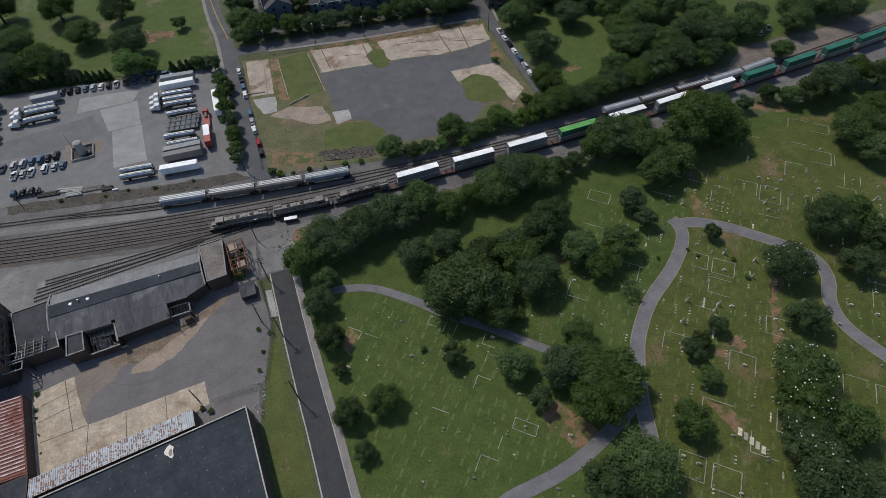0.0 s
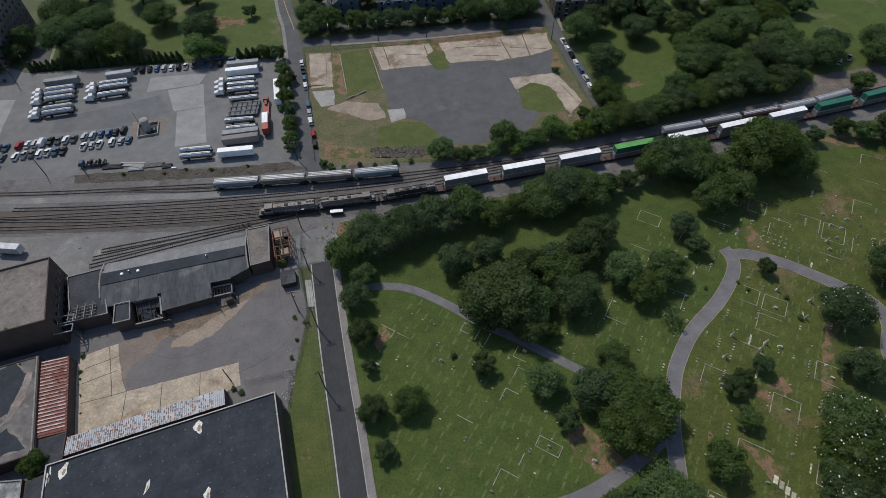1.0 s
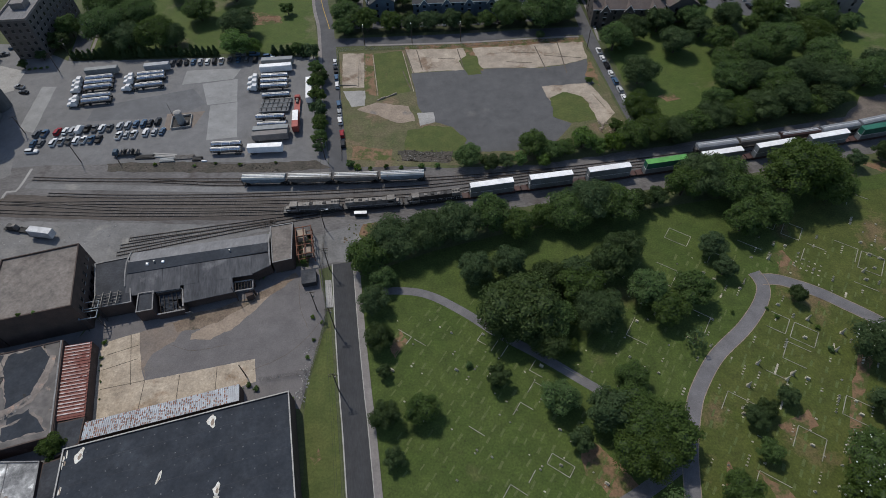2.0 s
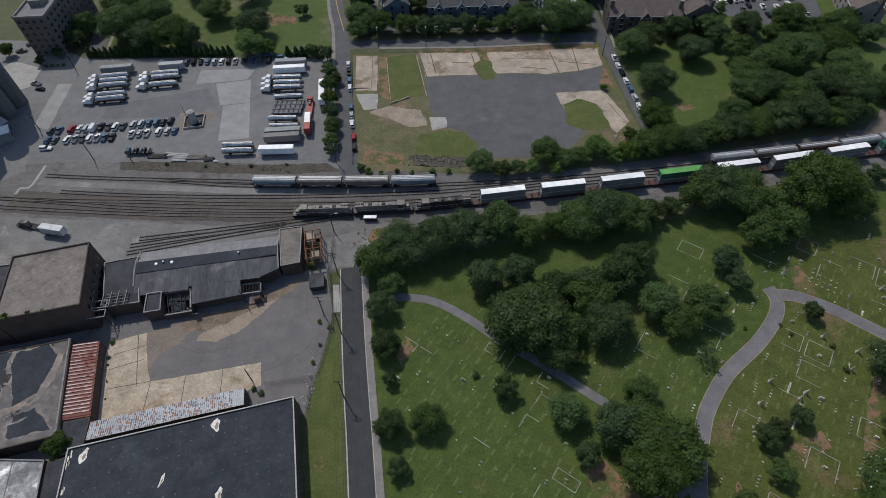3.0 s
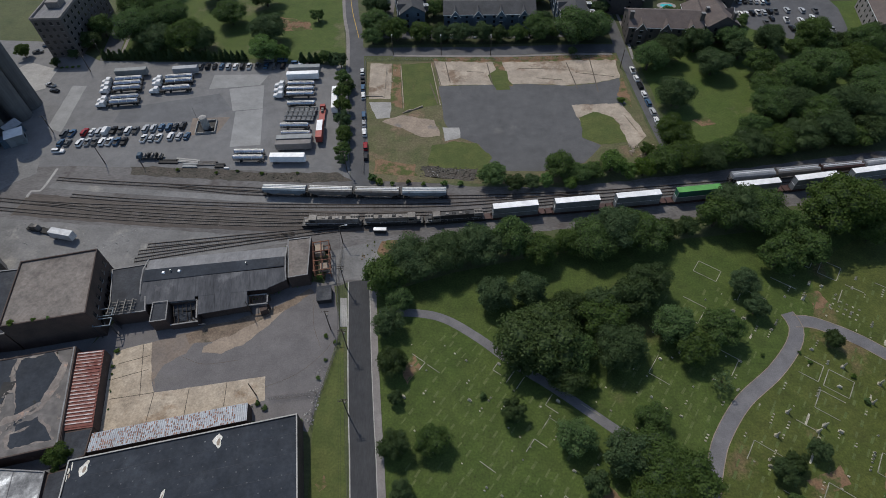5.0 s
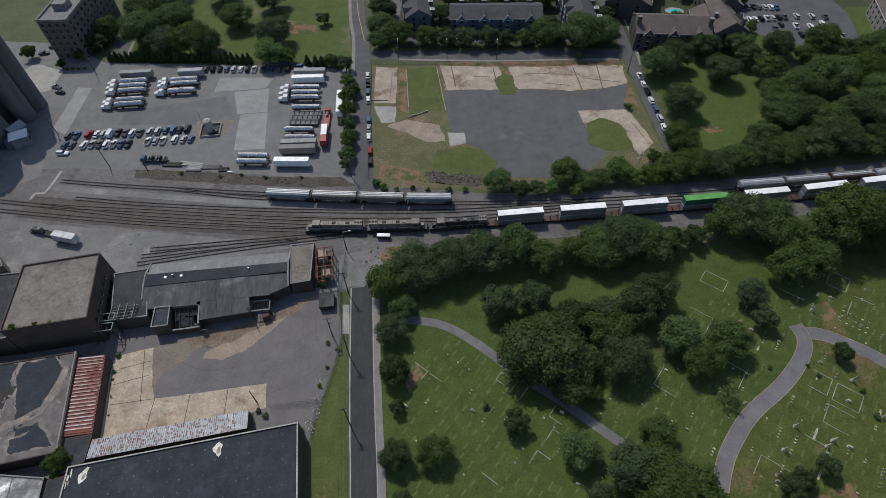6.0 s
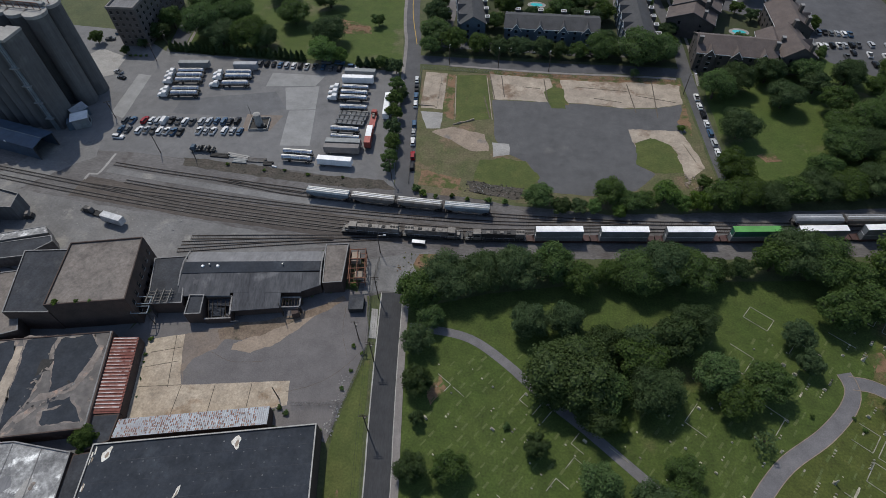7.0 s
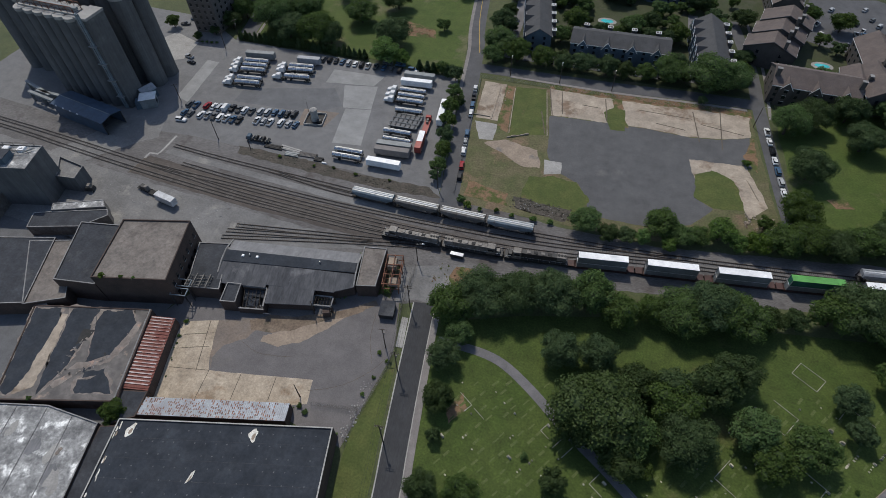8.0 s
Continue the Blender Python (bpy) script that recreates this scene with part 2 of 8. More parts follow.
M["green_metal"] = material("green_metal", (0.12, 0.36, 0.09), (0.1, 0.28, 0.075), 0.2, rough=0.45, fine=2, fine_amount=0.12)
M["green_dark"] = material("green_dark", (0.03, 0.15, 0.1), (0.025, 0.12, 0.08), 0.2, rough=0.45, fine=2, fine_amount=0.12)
M["steel_bright"] = material("steel_bright", (0.5, 0.51, 0.53), (0.4, 0.41, 0.43), 0.5, rough=0.25, metal=1.0, fine=2, fine_amount=0.06)
M["grey_paint"] = material("grey_paint", (0.3, 0.315, 0.335), (0.25, 0.26, 0.28), 0.4, rough=0.5, fine=2, fine_amount=0.15, obj_var=0.12)
M["hopper_blue"] = material("hopper_blue", (0.21, 0.255, 0.29), (0.165, 0.2, 0.225), 0.5, rough=0.5, fine=2, fine_amount=0.2, third=(0.12, 0.1, 0.09), third_scale=0.4, third_at=0.62)
M["hopper_brown"] = material("hopper_brown", (0.2, 0.19, 0.18), (0.15, 0.135, 0.12), 0.5, rough=0.6, fine=2, fine_amount=0.2, third=(0.1, 0.07, 0.05), third_scale=0.4, third_at=0.6)
M["hopper_red"] = material("hopper_red", (0.085, 0.045, 0.04), (0.06, 0.035, 0.03), 0.5, rough=0.6, fine=2, fine_amount=0.2)
M["hopper_top"] = material("hopper_top", (0.55, 0.56, 0.57), (0.42, 0.43, 0.44), 0.6, rough=0.45, fine=3, fine_amount=0.2)
M["loco_black"] = material("loco_black", (0.03, 0.03, 0.032), (0.05, 0.048, 0.046), 0.5, rough=0.5)
M["loco_grey"] = material("loco_grey", (0.2, 0.185, 0.17), (0.13, 0.115, 0.1), 0.6, rough=0.5, fine=2, fine_amount=0.25)
M["black"] = material("black", (0.018, 0.018, 0.019), (0.03, 0.029, 0.028), 0.8, rough=0.7)
M["rubber"] = material("rubber", (0.02, 0.02, 0.021), (0.03, 0.03, 0.03), 0.9, rough=0.9)
M["glass_dark"] = material("glass_dark", (0.012, 0.015, 0.018), (0.018, 0.022, 0.026), 0.3, rough=0.08, fine_amount=0.02)
M["red_paint"] = material("red_paint", (0.33, 0.06, 0.045), (0.26, 0.055, 0.045), 0.5, rough=0.4, fine_amount=0.1)
M["wood_pole"] = material("wood_pole", (0.075, 0.058, 0.045), (0.055, 0.043, 0.035), 0.8)
M["galvanised"] = material("galvanised", (0.35, 0.36, 0.36), (0.28, 0.29, 0.29), 0.8, rough=0.5, metal=0.5)
M["bark"] = material("bark", (0.07, 0.055, 0.042), (0.05, 0.04, 0.03), 0.8, fine=5)
M["headstone"] = material("headstone", (0.46, 0.43, 0.34), (0.3, 0.28, 0.22), 0.8, fine=3, fine_amount=0.2, obj_var=0.45)
M["plot_kerb"] = material("plot_kerb", (0.36, 0.35, 0.29), (0.2, 0.2, 0.15), 0.5, fine=2, fine_amount=0.3)
M["shingle_grey"] = material("shingle_grey", (0.07, 0.071, 0.074), (0.06, 0.061, 0.064), 0.3, fine=2.5, fine_amount=0.2)
M["shingle_brown"] = material("shingle_brown", (0.125, 0.1, 0.09), (0.105, 0.086, 0.08), 0.3, fine=2.5, fine_amount=0.2)
M["siding_blue"] = material("siding_blue", (0.085, 0.12, 0.155), (0.075, 0.105, 0.135), 0.4, fine=3, fine_amount=0.12)
M["siding_dark"] = material("siding_dark", (0.09, 0.08, 0.075), (0.075, 0.068, 0.063), 0.4, fine=3)
M["brick_grey"] = material("brick_grey", (0.125, 0.115, 0.11), (0.1, 0.092, 0.088), 0.3, fine=3, fine_amount=0.2)
M["trim_white"] = material("trim_white", (0.7, 0.7, 0.69), (0.6, 0.6, 0.59), 0.8)
M["stucco"] = material("stucco", (0.23, 0.21, 0.2), (0.19, 0.175, 0.165), 0.4)
M["pool_water"] = material("pool_water", (0.08, 0.55, 0.58), (0.06, 0.45, 0.5), 0.5, rough=0.1)
for key, c in (("car_white", (0.75, 0.75, 0.74)), ("car_black", (0.015, 0.016, 0.018)), ("car_silver", (0.42, 0.43, 0.44)),
               ("car_red", (0.3, 0.02, 0.025)), ("car_blue", (0.07, 0.13, 0.21)), ("car_grey", (0.12, 0.125, 0.13))):
    M[key] = material(key, c, tuple(0.85 * v for v in c), 0.8, rough=0.25, fine_amount=0.04)
M["leaf_mid"] = foliage("leaf_mid", (0.07, 0.116, 0.034), (0.094, 0.146, 0.044))
M["leaf_dark"] = foliage("leaf_dark", (0.054, 0.086, 0.033), (0.071, 0.108, 0.043))
M["leaf_bright"] = foliage("leaf_bright", (0.08, 0.142, 0.03), (0.125, 0.2, 0.05))
M["leaf_olive"] = foliage("leaf_olive", (0.064, 0.1, 0.036), (0.094, 0.138, 0.052))
# Darker green of the added crown cores: inner shade put into the colour.
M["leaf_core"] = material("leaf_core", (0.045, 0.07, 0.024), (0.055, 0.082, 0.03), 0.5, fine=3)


# ---- mesh helpers ----
def obj(name, verts, faces, mat, parent=None, label="", smooth=False, at=None):
    me = bpy.data.meshes.new(name)
    me.from_pydata([tuple(v) for v in verts], [], faces)
    if mat:
        me.materials.append(M[mat])
    if smooth:
        me.polygons.foreach_set("use_smooth", [True] * len(me.polygons))
    me.update()
    ob = new(name, me)
    if parent:
        ob.parent = parent
    if at is not None:
        ob.matrix_basis = at
    if label:
        ob["label"] = label
    return ob


def again(ob, parent, at=None):
    """Another part that shares ob's mesh."""
    o = new(ob.name.split(".")[0], ob.data)
    o.parent = parent
    if at is not None:
        o.matrix_basis = at
    return o


def thing(name, label, category, at=None, group="", kind=""):
    ob = new(name)
    ob.empty_display_size = 0.5
    if at is not None:
        ob.matrix_basis = at
    return tagged(ob, label, category, group, kind)


class Geo:
    """Collects boxes, tubes and prisms into one mesh."""

    def __init__(self):
        self.v, self.f = [], []

    def add(self, verts, faces):
        n = len(self.v)
        self.v += [tuple(p) for p in verts]
        self.f += [tuple(i + n for i in f) for f in faces]
        return self

    def box(self, x0, x1, y0, y1, z0, z1, top=(0, 0), m=None):
        """top: how far the top is drawn in along x and y."""
        a, b = top
        p = [(x0, y0, z0), (x1, y0, z0), (x1, y1, z0), (x0, y1, z0),
             (x0 + a, y0 + b, z1), (x1 - a, y0 + b, z1), (x1 - a, y1 - b, z1), (x0 + a, y1 - b, z1)]
        if m:
            p = [m @ Vector(q) for q in p]
        return self.add(p, [(3, 2, 1, 0), (4, 5, 6, 7), (0, 1, 5, 4), (1, 2, 6, 5), (2, 3, 7, 6), (3, 0, 4, 7)])

    def tube(self, a, b, ra, rb=None, n=8, caps=True):
        a, b = Vector(a), Vector(b)
        rb = ra if rb is None else rb
        q = (b - a).to_track_quat("Z", "Y")
        ring = [q @ Vector((math.cos(2 * math.pi * i / n), math.sin(2 * math.pi * i / n), 0)) for i in range(n)]
        fs = [(i, (i + 1) % n, n + (i + 1) % n, n + i) for i in range(n)]
        if caps:
            fs += [tuple(range(n - 1, -1, -1)), tuple(range(n, 2 * n))]
        return self.add([a + r * ra for r in ring] + [b + r * rb for r in ring], fs)

    def revolve(self, profile, axis_m, n=14):
        """profile: (along, radius) pairs; the axis is axis_m's x."""
        vs, fs = [], []
        for s, r in profile:
            vs += [axis_m @ Vector((s, r * math.cos(2 * math.pi * i / n), r * math.sin(2 * math.pi * i / n))) for i in range(n)]
        for k in range(len(profile) - 1):
            fs += [(k * n + i, k * n + (i + 1) % n, (k + 1) * n + (i + 1) % n, (k + 1) * n + i) for i in range(n)]
        fs += [tuple(range(n - 1, -1, -1)), tuple(range((len(profile) - 1) * n, len(profile) * n))]
        return self.add(vs, fs)

    def loft(self, sections):
        """sections: rings of equally many points, joined one to the next and closed at the ends."""
        n = len(sections[0])
        fs = [(k * n + i, k * n + (i + 1) % n, (k + 1) * n + (i + 1) % n, (k + 1) * n + i) for k in range(len(sections) - 1) for i in range(n)]
        fs += [tuple(range(n - 1, -1, -1)), tuple(range((len(sections) - 1) * n, len(sections) * n))]
        return self.add([p for s in sections for p in s], fs)

    def prism(self, poly, z0, z1, z1s=None):
        """poly: counterclockwise plan; z1s: a height of its own for each corner."""
        n = len(poly)
        tops = z1s or [z1] * n
        return self.add([(x, y, z0) for x, y in poly] + [(p[0], p[1], h) for p, h in zip(poly, tops)],
                        [(i, (i + 1) % n, n + (i + 1) % n, n + i) for i in range(n)] + [tuple(range(n - 1, -1, -1)), tuple(range(n, 2 * n))])

    def put(self, name, mat, parent=None, label="", smooth=False, at=None):
        return obj(name, self.v, self.f, mat, parent, label, smooth, at)


def ccw(poly):
    a = sum(p[0] * q[1] - q[0] * p[1] for p, q in zip(poly, poly[1:] + poly[:1]))
    return poly if a > 0 else poly[::-1]


def ragged(poly, step, amp, seed=0):
    """The outline cut into short steps and shaken a little."""
    out = []
    for (x0, y0), (x1, y1) in zip(poly, poly[1:] + poly[:1]):
        n = max(1, int(math.hypot(x1 - x0, y1 - y0) / step))
        for i in range(n):
            x, y = x0 + (x1 - x0) * i / n, y0 + (y1 - y0) * i / n
            d = noise.noise_vector((x * 0.23, y * 0.23, seed)) * amp + noise.noise_vector((x * 0.9, y * 0.9, seed + 7)) * amp * 0.5
            out.append((x + d.x, y + d.y))
    return out


def patch(name, poly, z, mat, label, category, step=2.0, amp=0.0, kind="structure", parent=None, low=None):
    """A flat slab on the ground with a ragged or a straight edge."""
    poly = ccw(poly)
    if amp:
        poly = ragged(poly, step, amp, len(name))
    bm = bmesh.new()
    vs = [bm.verts.new((x, y, z)) for x, y in poly]
    lo = [bm.verts.new((x, y, (z - 0.06) if low is None else low)) for x, y in poly]
    n = len(vs)
    for i in range(n):
        bm.faces.new((lo[i], lo[(i + 1) % n], vs[(i + 1) % n], vs[i]))
    f = bm.faces.new(vs)
    bmesh.ops.triangulate(bm, faces=[f])
    me = bpy.data.meshes.new(name)
    bm.to_mesh(me)
    bm.free()
    me.materials.append(M[mat])
    ob = new(name, me)
    if parent:
        ob.parent = parent
        if label:
            ob["label"] = label
        return ob
    return tagged(ob, label, category, "", kind)


def curve_points(pts, step=2.0):
    """A smooth line through the points (Catmull-Rom), in steps."""
    p = [Vector((*q, 0)) for q in pts]
    p = [p[0] * 2 - p[1]] + p + [p[-1] * 2 - p[-2]]
    out = []
    for i in range(1, len(p) - 2):
        n = max(2, int((p[i + 1] - p[i]).length / step))
        for k in range(n):
            t = k / n
            out.append(0.5 * (2 * p[i] + (p[i + 1] - p[i - 1]) * t + (2 * p[i - 1] - 5 * p[i] + 4 * p[i + 1] - p[i + 2]) * t * t
                              + (3 * p[i] - p[i - 1] - 3 * p[i + 1] + p[i + 2]) * t ** 3))
    out.append(p[-2])
    return out


def along(line, off):
    """The line moved sideways (left positive)."""
    out = []
    for i, q in enumerate(line):
        d = (line[min(i + 1, len(line) - 1)] - line[max(i - 1, 0)]).normalized()
        out.append(q + Vector((-d.y, d.x, 0)) * off)
    return out


def ribbon(name, pts, width, z, mat, label, category, step=2.0, low=None, off=0.0, parent=None):
    """A strip of even width along a smooth line."""
    line = curve_points(pts, step)
    left, right = along(line, off + width / 2), along(line, off - width / 2)
    lo = z - 0.06 if low is None else low
    n = len(line)
    g = Geo()
    g.add([(q.x, q.y, z) for q in left] + [(q.x, q.y, z) for q in right] + [(q.x, q.y, lo) for q in left] + [(q.x, q.y, lo) for q in right],
          [f for i in range(n - 1) for f in ((i, n + i, n + i + 1, i + 1), (i, i + 1, 2 * n + i + 1, 2 * n + i), (n + i, 3 * n + i, 3 * n + i + 1, n + i + 1))])
    ob = g.put(name, mat, parent)
    return ob if parent else tagged(ob, label, category, "", "structure")

# ---- ground ----
patch("ground", [(-2500, -2500), (2500, -2500), (2500, 2500), (-2500, 2500)], 0.0, "earth", "rough grass and bare earth reaching to the horizon", "ground", low=-1)
patch("lawn", [(-19, -60), (-21, 47), (-27.5, 80), (-34, 108), (-28, 112), (-8, 121), (20, 130), (70, 141), (130, 153), (200, 168), (330, 190), (330, -60)],
      0.02, "lawn", "mown cemetery lawn with worn patches", "lawn")
patch("lawn_dry", [(62, 20), (64, 52), (67, 64), (72, 73), (80, 82), (92, 93), (101, 104), (106, 114), (112, 134), (135, 148), (200, 160), (330, 182), (330, -20), (60, -20)], 0.0235, "lawn_dry", "drier yellowish cemetery lawn", "lawn", 4, 0.7)
for poly in ([(127, 97), (112, 72), (101, 47), (94, 30), (97, 28), (104, 46), (114, 70), (130, 93)],
             [(90, 58), (99, 62), (98, 66), (88, 62)], [(34, 60), (44, 50), (48, 44), (42, 40), (34, 48)], [(40, 31), (50, 36), (60, 30), (48, 22)],
             [(78, 50), (84, 46), (90, 40), (84, 38)], [(-20, 84), (-17, 90), (-15, 86), (-18, 80)], [(150, 168), (165, 166), (172, 158), (160, 160)],
             [(105, 121), (110, 122), (112, 117), (107, 115)], [(68, 42), (72, 52), (75, 44)]):
    patch("bare_soil", poly, 0.03, "red_soil", "bare reddish soil worn through the lawn", "soil", 1.0, 0.8)
patch("verge", [(-39.3, 46), (-46, 12), (-26, 12), (-29.6, 46.5), (-38.4, 88.4), (-39.3, 93), (-41, 88), (-42.2, 77), (-42.8, 66)],
      0.025, "verge", "grass verge beside the road", "verge", 1.5, 0.3)
patch("bare_soil", [(-38.6, 51), (-36.6, 53.5), (-35.2, 51), (-37, 49)], 0.035, "red_soil", "bare reddish soil on the verge", "soil", 0.8, 0.7)
patch("park_lawn", [(-230, 420), (-190, 240), (-68, 241), (-80, 297), (-105, 420)], 0.02, "mown", "bright mown park lawn", "lawn", 3, 0.6)
patch("meadow", [(66, 290), (70, 246), (77, 190), (95, 182), (140, 195), (260, 230), (300, 330)], 0.02, "mown", "bright mown meadow among trees", "lawn", 3, 1)
patch("town_ground", [(-72, 420), (-57, 256), (62, 264), (70, 256), (330, 262), (330, 520)], 0.015, "mulch", "planted ground round the houses", "ground", 3, 0.5)

# railway land
patch("rail_bed", [(-420, 168), (-300, 163), (-192, 165), (-146, 165.5), (-90, 165.5), (-52, 164), (-2, 162), (32, 164), (93, 177), (143, 189), (245, 214), (420, 262),
                   (420, 228), (236, 186), (148, 168), (85, 153), (40, 145), (0, 137), (-17, 134), (-27, 129), (-37, 116), (-50, 112), (-51, 128), (-66, 126), (-112, 116),
                   (-145, 106), (-420, 90)], 0.03, "ballast", "grey gravel and ballast of the railway yard", "gravel", 2.5, 0.7)
patch("yard_dust", [(-66, 130.5), (-95, 132.5), (-130, 133), (-178, 134), (-260, 139), (-300, 140), (-300, 105), (-160, 100), (-124, 112), (-110, 116)],
      0.045, "dust", "pale dusty gravel yard", "gravel", 3, 1.2)
patch("ballast_strip", [(-172, 147), (-120, 144.5), (-85, 145), (-45, 146), (-15, 148.5), (5, 150), (-12, 142), (-45, 136.5), (-62, 134.5), (-85, 134.5), (-125, 134), (-174, 136)],
      0.055, "ballast_dark", "dark oil-stained ballast between tracks", "gravel", 2.5, 0.5)
patch("crossing", [(-51, 127), (-40, 131.5), (-31, 134.5), (-28, 129), (-34, 121), (-37.5, 116), (-42.5, 115.5), (-48, 113)], 0.06, "dust", "dusty gravel crossing at the end of the road", "gravel", 1.5, 0.5)
patch("bare_soil", [(-34, 133), (-28, 134), (-27, 128), (-32, 124), (-35, 128)], 0.07, "red_soil", "bare reddish soil beside the crossing", "soil", 1, 0.7)
patch("dirt_strip", [(150, 182), (172, 206), (215, 212), (300, 232), (300, 216), (240, 200), (190, 190)], 0.045, "dirt", "brown dirt clearing beside the railway", "track", 2.5, 1.2)
patch("bank", [(-140, 164), (-112, 165), (-86, 164), (-56, 166), (-50, 162), (-70, 159.5), (-100, 159), (-138, 159.5)], 0.07, "bank", "rough earth bank with weeds", "bank", 1.5, 0.8)

ribbon("gravel_lane", [(-167, 151.6), (-140, 150.8), (-112, 150.2), (-86, 149.8), (-60, 150.6)], 3.0, 0.06, "dust", "pale gravel lane between the tracks", "gravel")

# roads
road_line = [(-4, -60), (-24.9, 46.5), (-29.4, 68), (-33.6, 88.5), (-38.7, 115.5)]
ribbon("road", road_line, 6.7, 0.05, "asphalt_new", "freshly laid dark asphalt road", "road")
ribbon("kerb_west", road_line, 0.35, 0.16, "kerb", "pale concrete kerb", "kerb", low=0, off=3.55)
ribbon("kerb_east", road_line, 0.25, 0.17, "kerb", "pale concrete kerb", "kerb", low=0, off=-3.5)
ribbon("pavement", road_line, 2.0, 0.16, "sidewalk", "concrete pavement along the cemetery", "pavement", low=0, off=-4.65)
patch("concrete_pad", [(-43.6, 108.3), (-41.5, 108.4), (-39.3, 97.9), (-41.5, 97.7)], 0.14, "concrete", "pale concrete pad beside the road", "pavement", low=0)
ribbon("street_west", [(-46, 158), (-48.4, 170), (-60.6, 230), (-69, 270), (-76, 297), (-100, 420)], 7.4, 0.06, "street", "worn asphalt street", "road")
ribbon("road_marking", [(-65.5, 262), (-76, 297), (-88, 355)], 0.3, 0.075, "paint_yellow", "yellow centre line", "marking")
ribbon("street_north", [(-62, 249.5), (0, 253.5), (37, 257.5), (60, 259)], 7.2, 0.055, "street", "worn asphalt street", "road")
ribbon("street_east", [(50, 330), (59, 288), (63, 255), (68, 222), (73, 192), (76, 180)], 5.6, 0.06, "street", "worn asphalt street", "road")
ribbon("pavement", [(-46, 247), (0, 249), (37, 252.6), (58, 254)], 1.4, 0.14, "sidewalk", "narrow concrete pavement", "pavement", low=0)
ribbon("pavement", [(-64.2, 226), (-71, 262), (-80, 297), (-104, 420)], 1.6, 0.14, "sidewalk", "narrow concrete pavement", "pavement", low=0)
ribbon("pavement", [(57, 330), (64.5, 288), (67.5, 250)], 1.3, 0.14, "sidewalk", "narrow concrete pavement", "pavement", low=0)

# cemetery drives
drive = [(-30, 104), (-17, 104.4), (-8.2, 102.6), (2.4, 96.6), (13, 89), (24, 82.5), (38.5, 72.8), (50, 65)]
ribbon("drive", drive, 2.9, 0.045, "path", "narrow asphalt cemetery drive", "path")
drive2 = [(60, 40), (62.5, 54), (66.4, 66), (70, 73), (77.3, 82.5), (88.4, 92.3), (96.2, 101.5), (98.9, 108), (97.6, 113)]
ribbon("drive", drive2, 4.0, 0.045, "path", "winding asphalt cemetery drive", "path")
drive3 = [(98.8, 110.2), (105, 110), (115, 105.6), (122, 100.8), (129, 95.6), (136.2, 88.5), (136.4, 80.4), (132, 72.6), (131, 64.4), (134.4, 56), (142, 43)]
ribbon("drive", drive3, 4.0, 0.055, "path", "winding asphalt cemetery drive", "path")
drive4 = [(8, 27), (19, 32.6), (25.4, 34.4), (33.5, 36.6), (42.1, 40.2), (52, 46), (61, 52)]
ribbon("drive", drive4, 3.8, 0.047, "path", "narrow asphalt cemetery drive", "path")
for line, off in ((drive2, 2.1), (drive2, -2.1), (drive3, 2.1), (drive3, -2.1)):
    ribbon("drive_edge", line, 0.22, 0.1, "sand_strip", "low worn stone edging", "kerb", low=0, off=off)

# lot between the streets
patch("lot_ground", [(-58, 241.5), (0, 245), (59, 251), (70, 187), (56, 176), (30, 166), (-2, 163.5), (-44, 162), (-51, 200)], 0.034, "dry_grass", "dry weedy ground of an empty lot", "ground", 2, 0.4)
patch("lot_asphalt", [(-22, 224), (0, 226.4), (18, 228), (36, 227.8), (48.5, 230.3), (59.4, 235), (60.4, 216), (36.8, 213.9), (39.6, 205), (40.6, 192.4), (47, 188.4), (40, 178), (24, 172), (4, 171), (2.2, 179.8),
                      (-2, 186), (-12.7, 191), (-17, 198.2)], 0.05, "asphalt_lot", "old cracked blue-grey asphalt", "asphalt", 1, 0.4)
patch("lot_slab", [(-26, 244), (0, 245), (59, 250.5), (59.6, 235.5), (48.5, 230.8), (36, 228.2), (18, 228.4), (0, 226.8), (-21.6, 224.6)], 0.055, "concrete_lot", "broken stained concrete foundation slab", "slab", 0.9, 0.55)
patch("lot_grass", [(-40.9, 239.8), (-27.2, 242.5), (-20.4, 210.8), (-35.5, 206)], 0.045, "verge", "rectangle of green grass", "grass", 0.9, 0.5)
patch("lot_grass", [(-21.4, 183.6), (-12.4, 187), (-3.1, 186.4), (3, 179), (2, 170), (-21.4, 171)], 0.055, "verge", "patch of green grass", "grass", 0.9, 1.0)
patch("lot_grass", [(-0.2, 233.7), (3.5, 238), (8.3, 238), (10.3, 223.5), (4, 222.8)], 0.065, "verge", "grass growing through the slab", "grass", 1, 0.5)
patch("lot_slab", [(36.8, 213.9), (58.1, 216.6), (66.3, 195.6), (60, 188), (53.2, 196), (45.6, 207), (39.3, 203)], 0.06, "concrete_lot", "broken concrete slab", "slab", 0.9, 0.6)
patch("lot_grass", [(39.6, 205), (45.5, 210.4), (54, 206.5), (58.2, 191), (47.2, 189), (39.6, 193)], 0.068, "verge", "patch of green grass in concrete", "grass", 0.9, 0.9)
patch("lot_slab", [(-56.1, 240), (-45.5, 240.5), (-42.4, 213.6), (-52.1, 213.1)], 0.05, "concrete_lot", "stained concrete slab", "slab", 1.5, 0.4)
patch("bare_soil", [(-45, 240), (-41.5, 240), (-36.5, 207), (-42, 210)], 0.056, "red_soil", "reddish soil beside the grass", "soil", 1.2, 0.6)
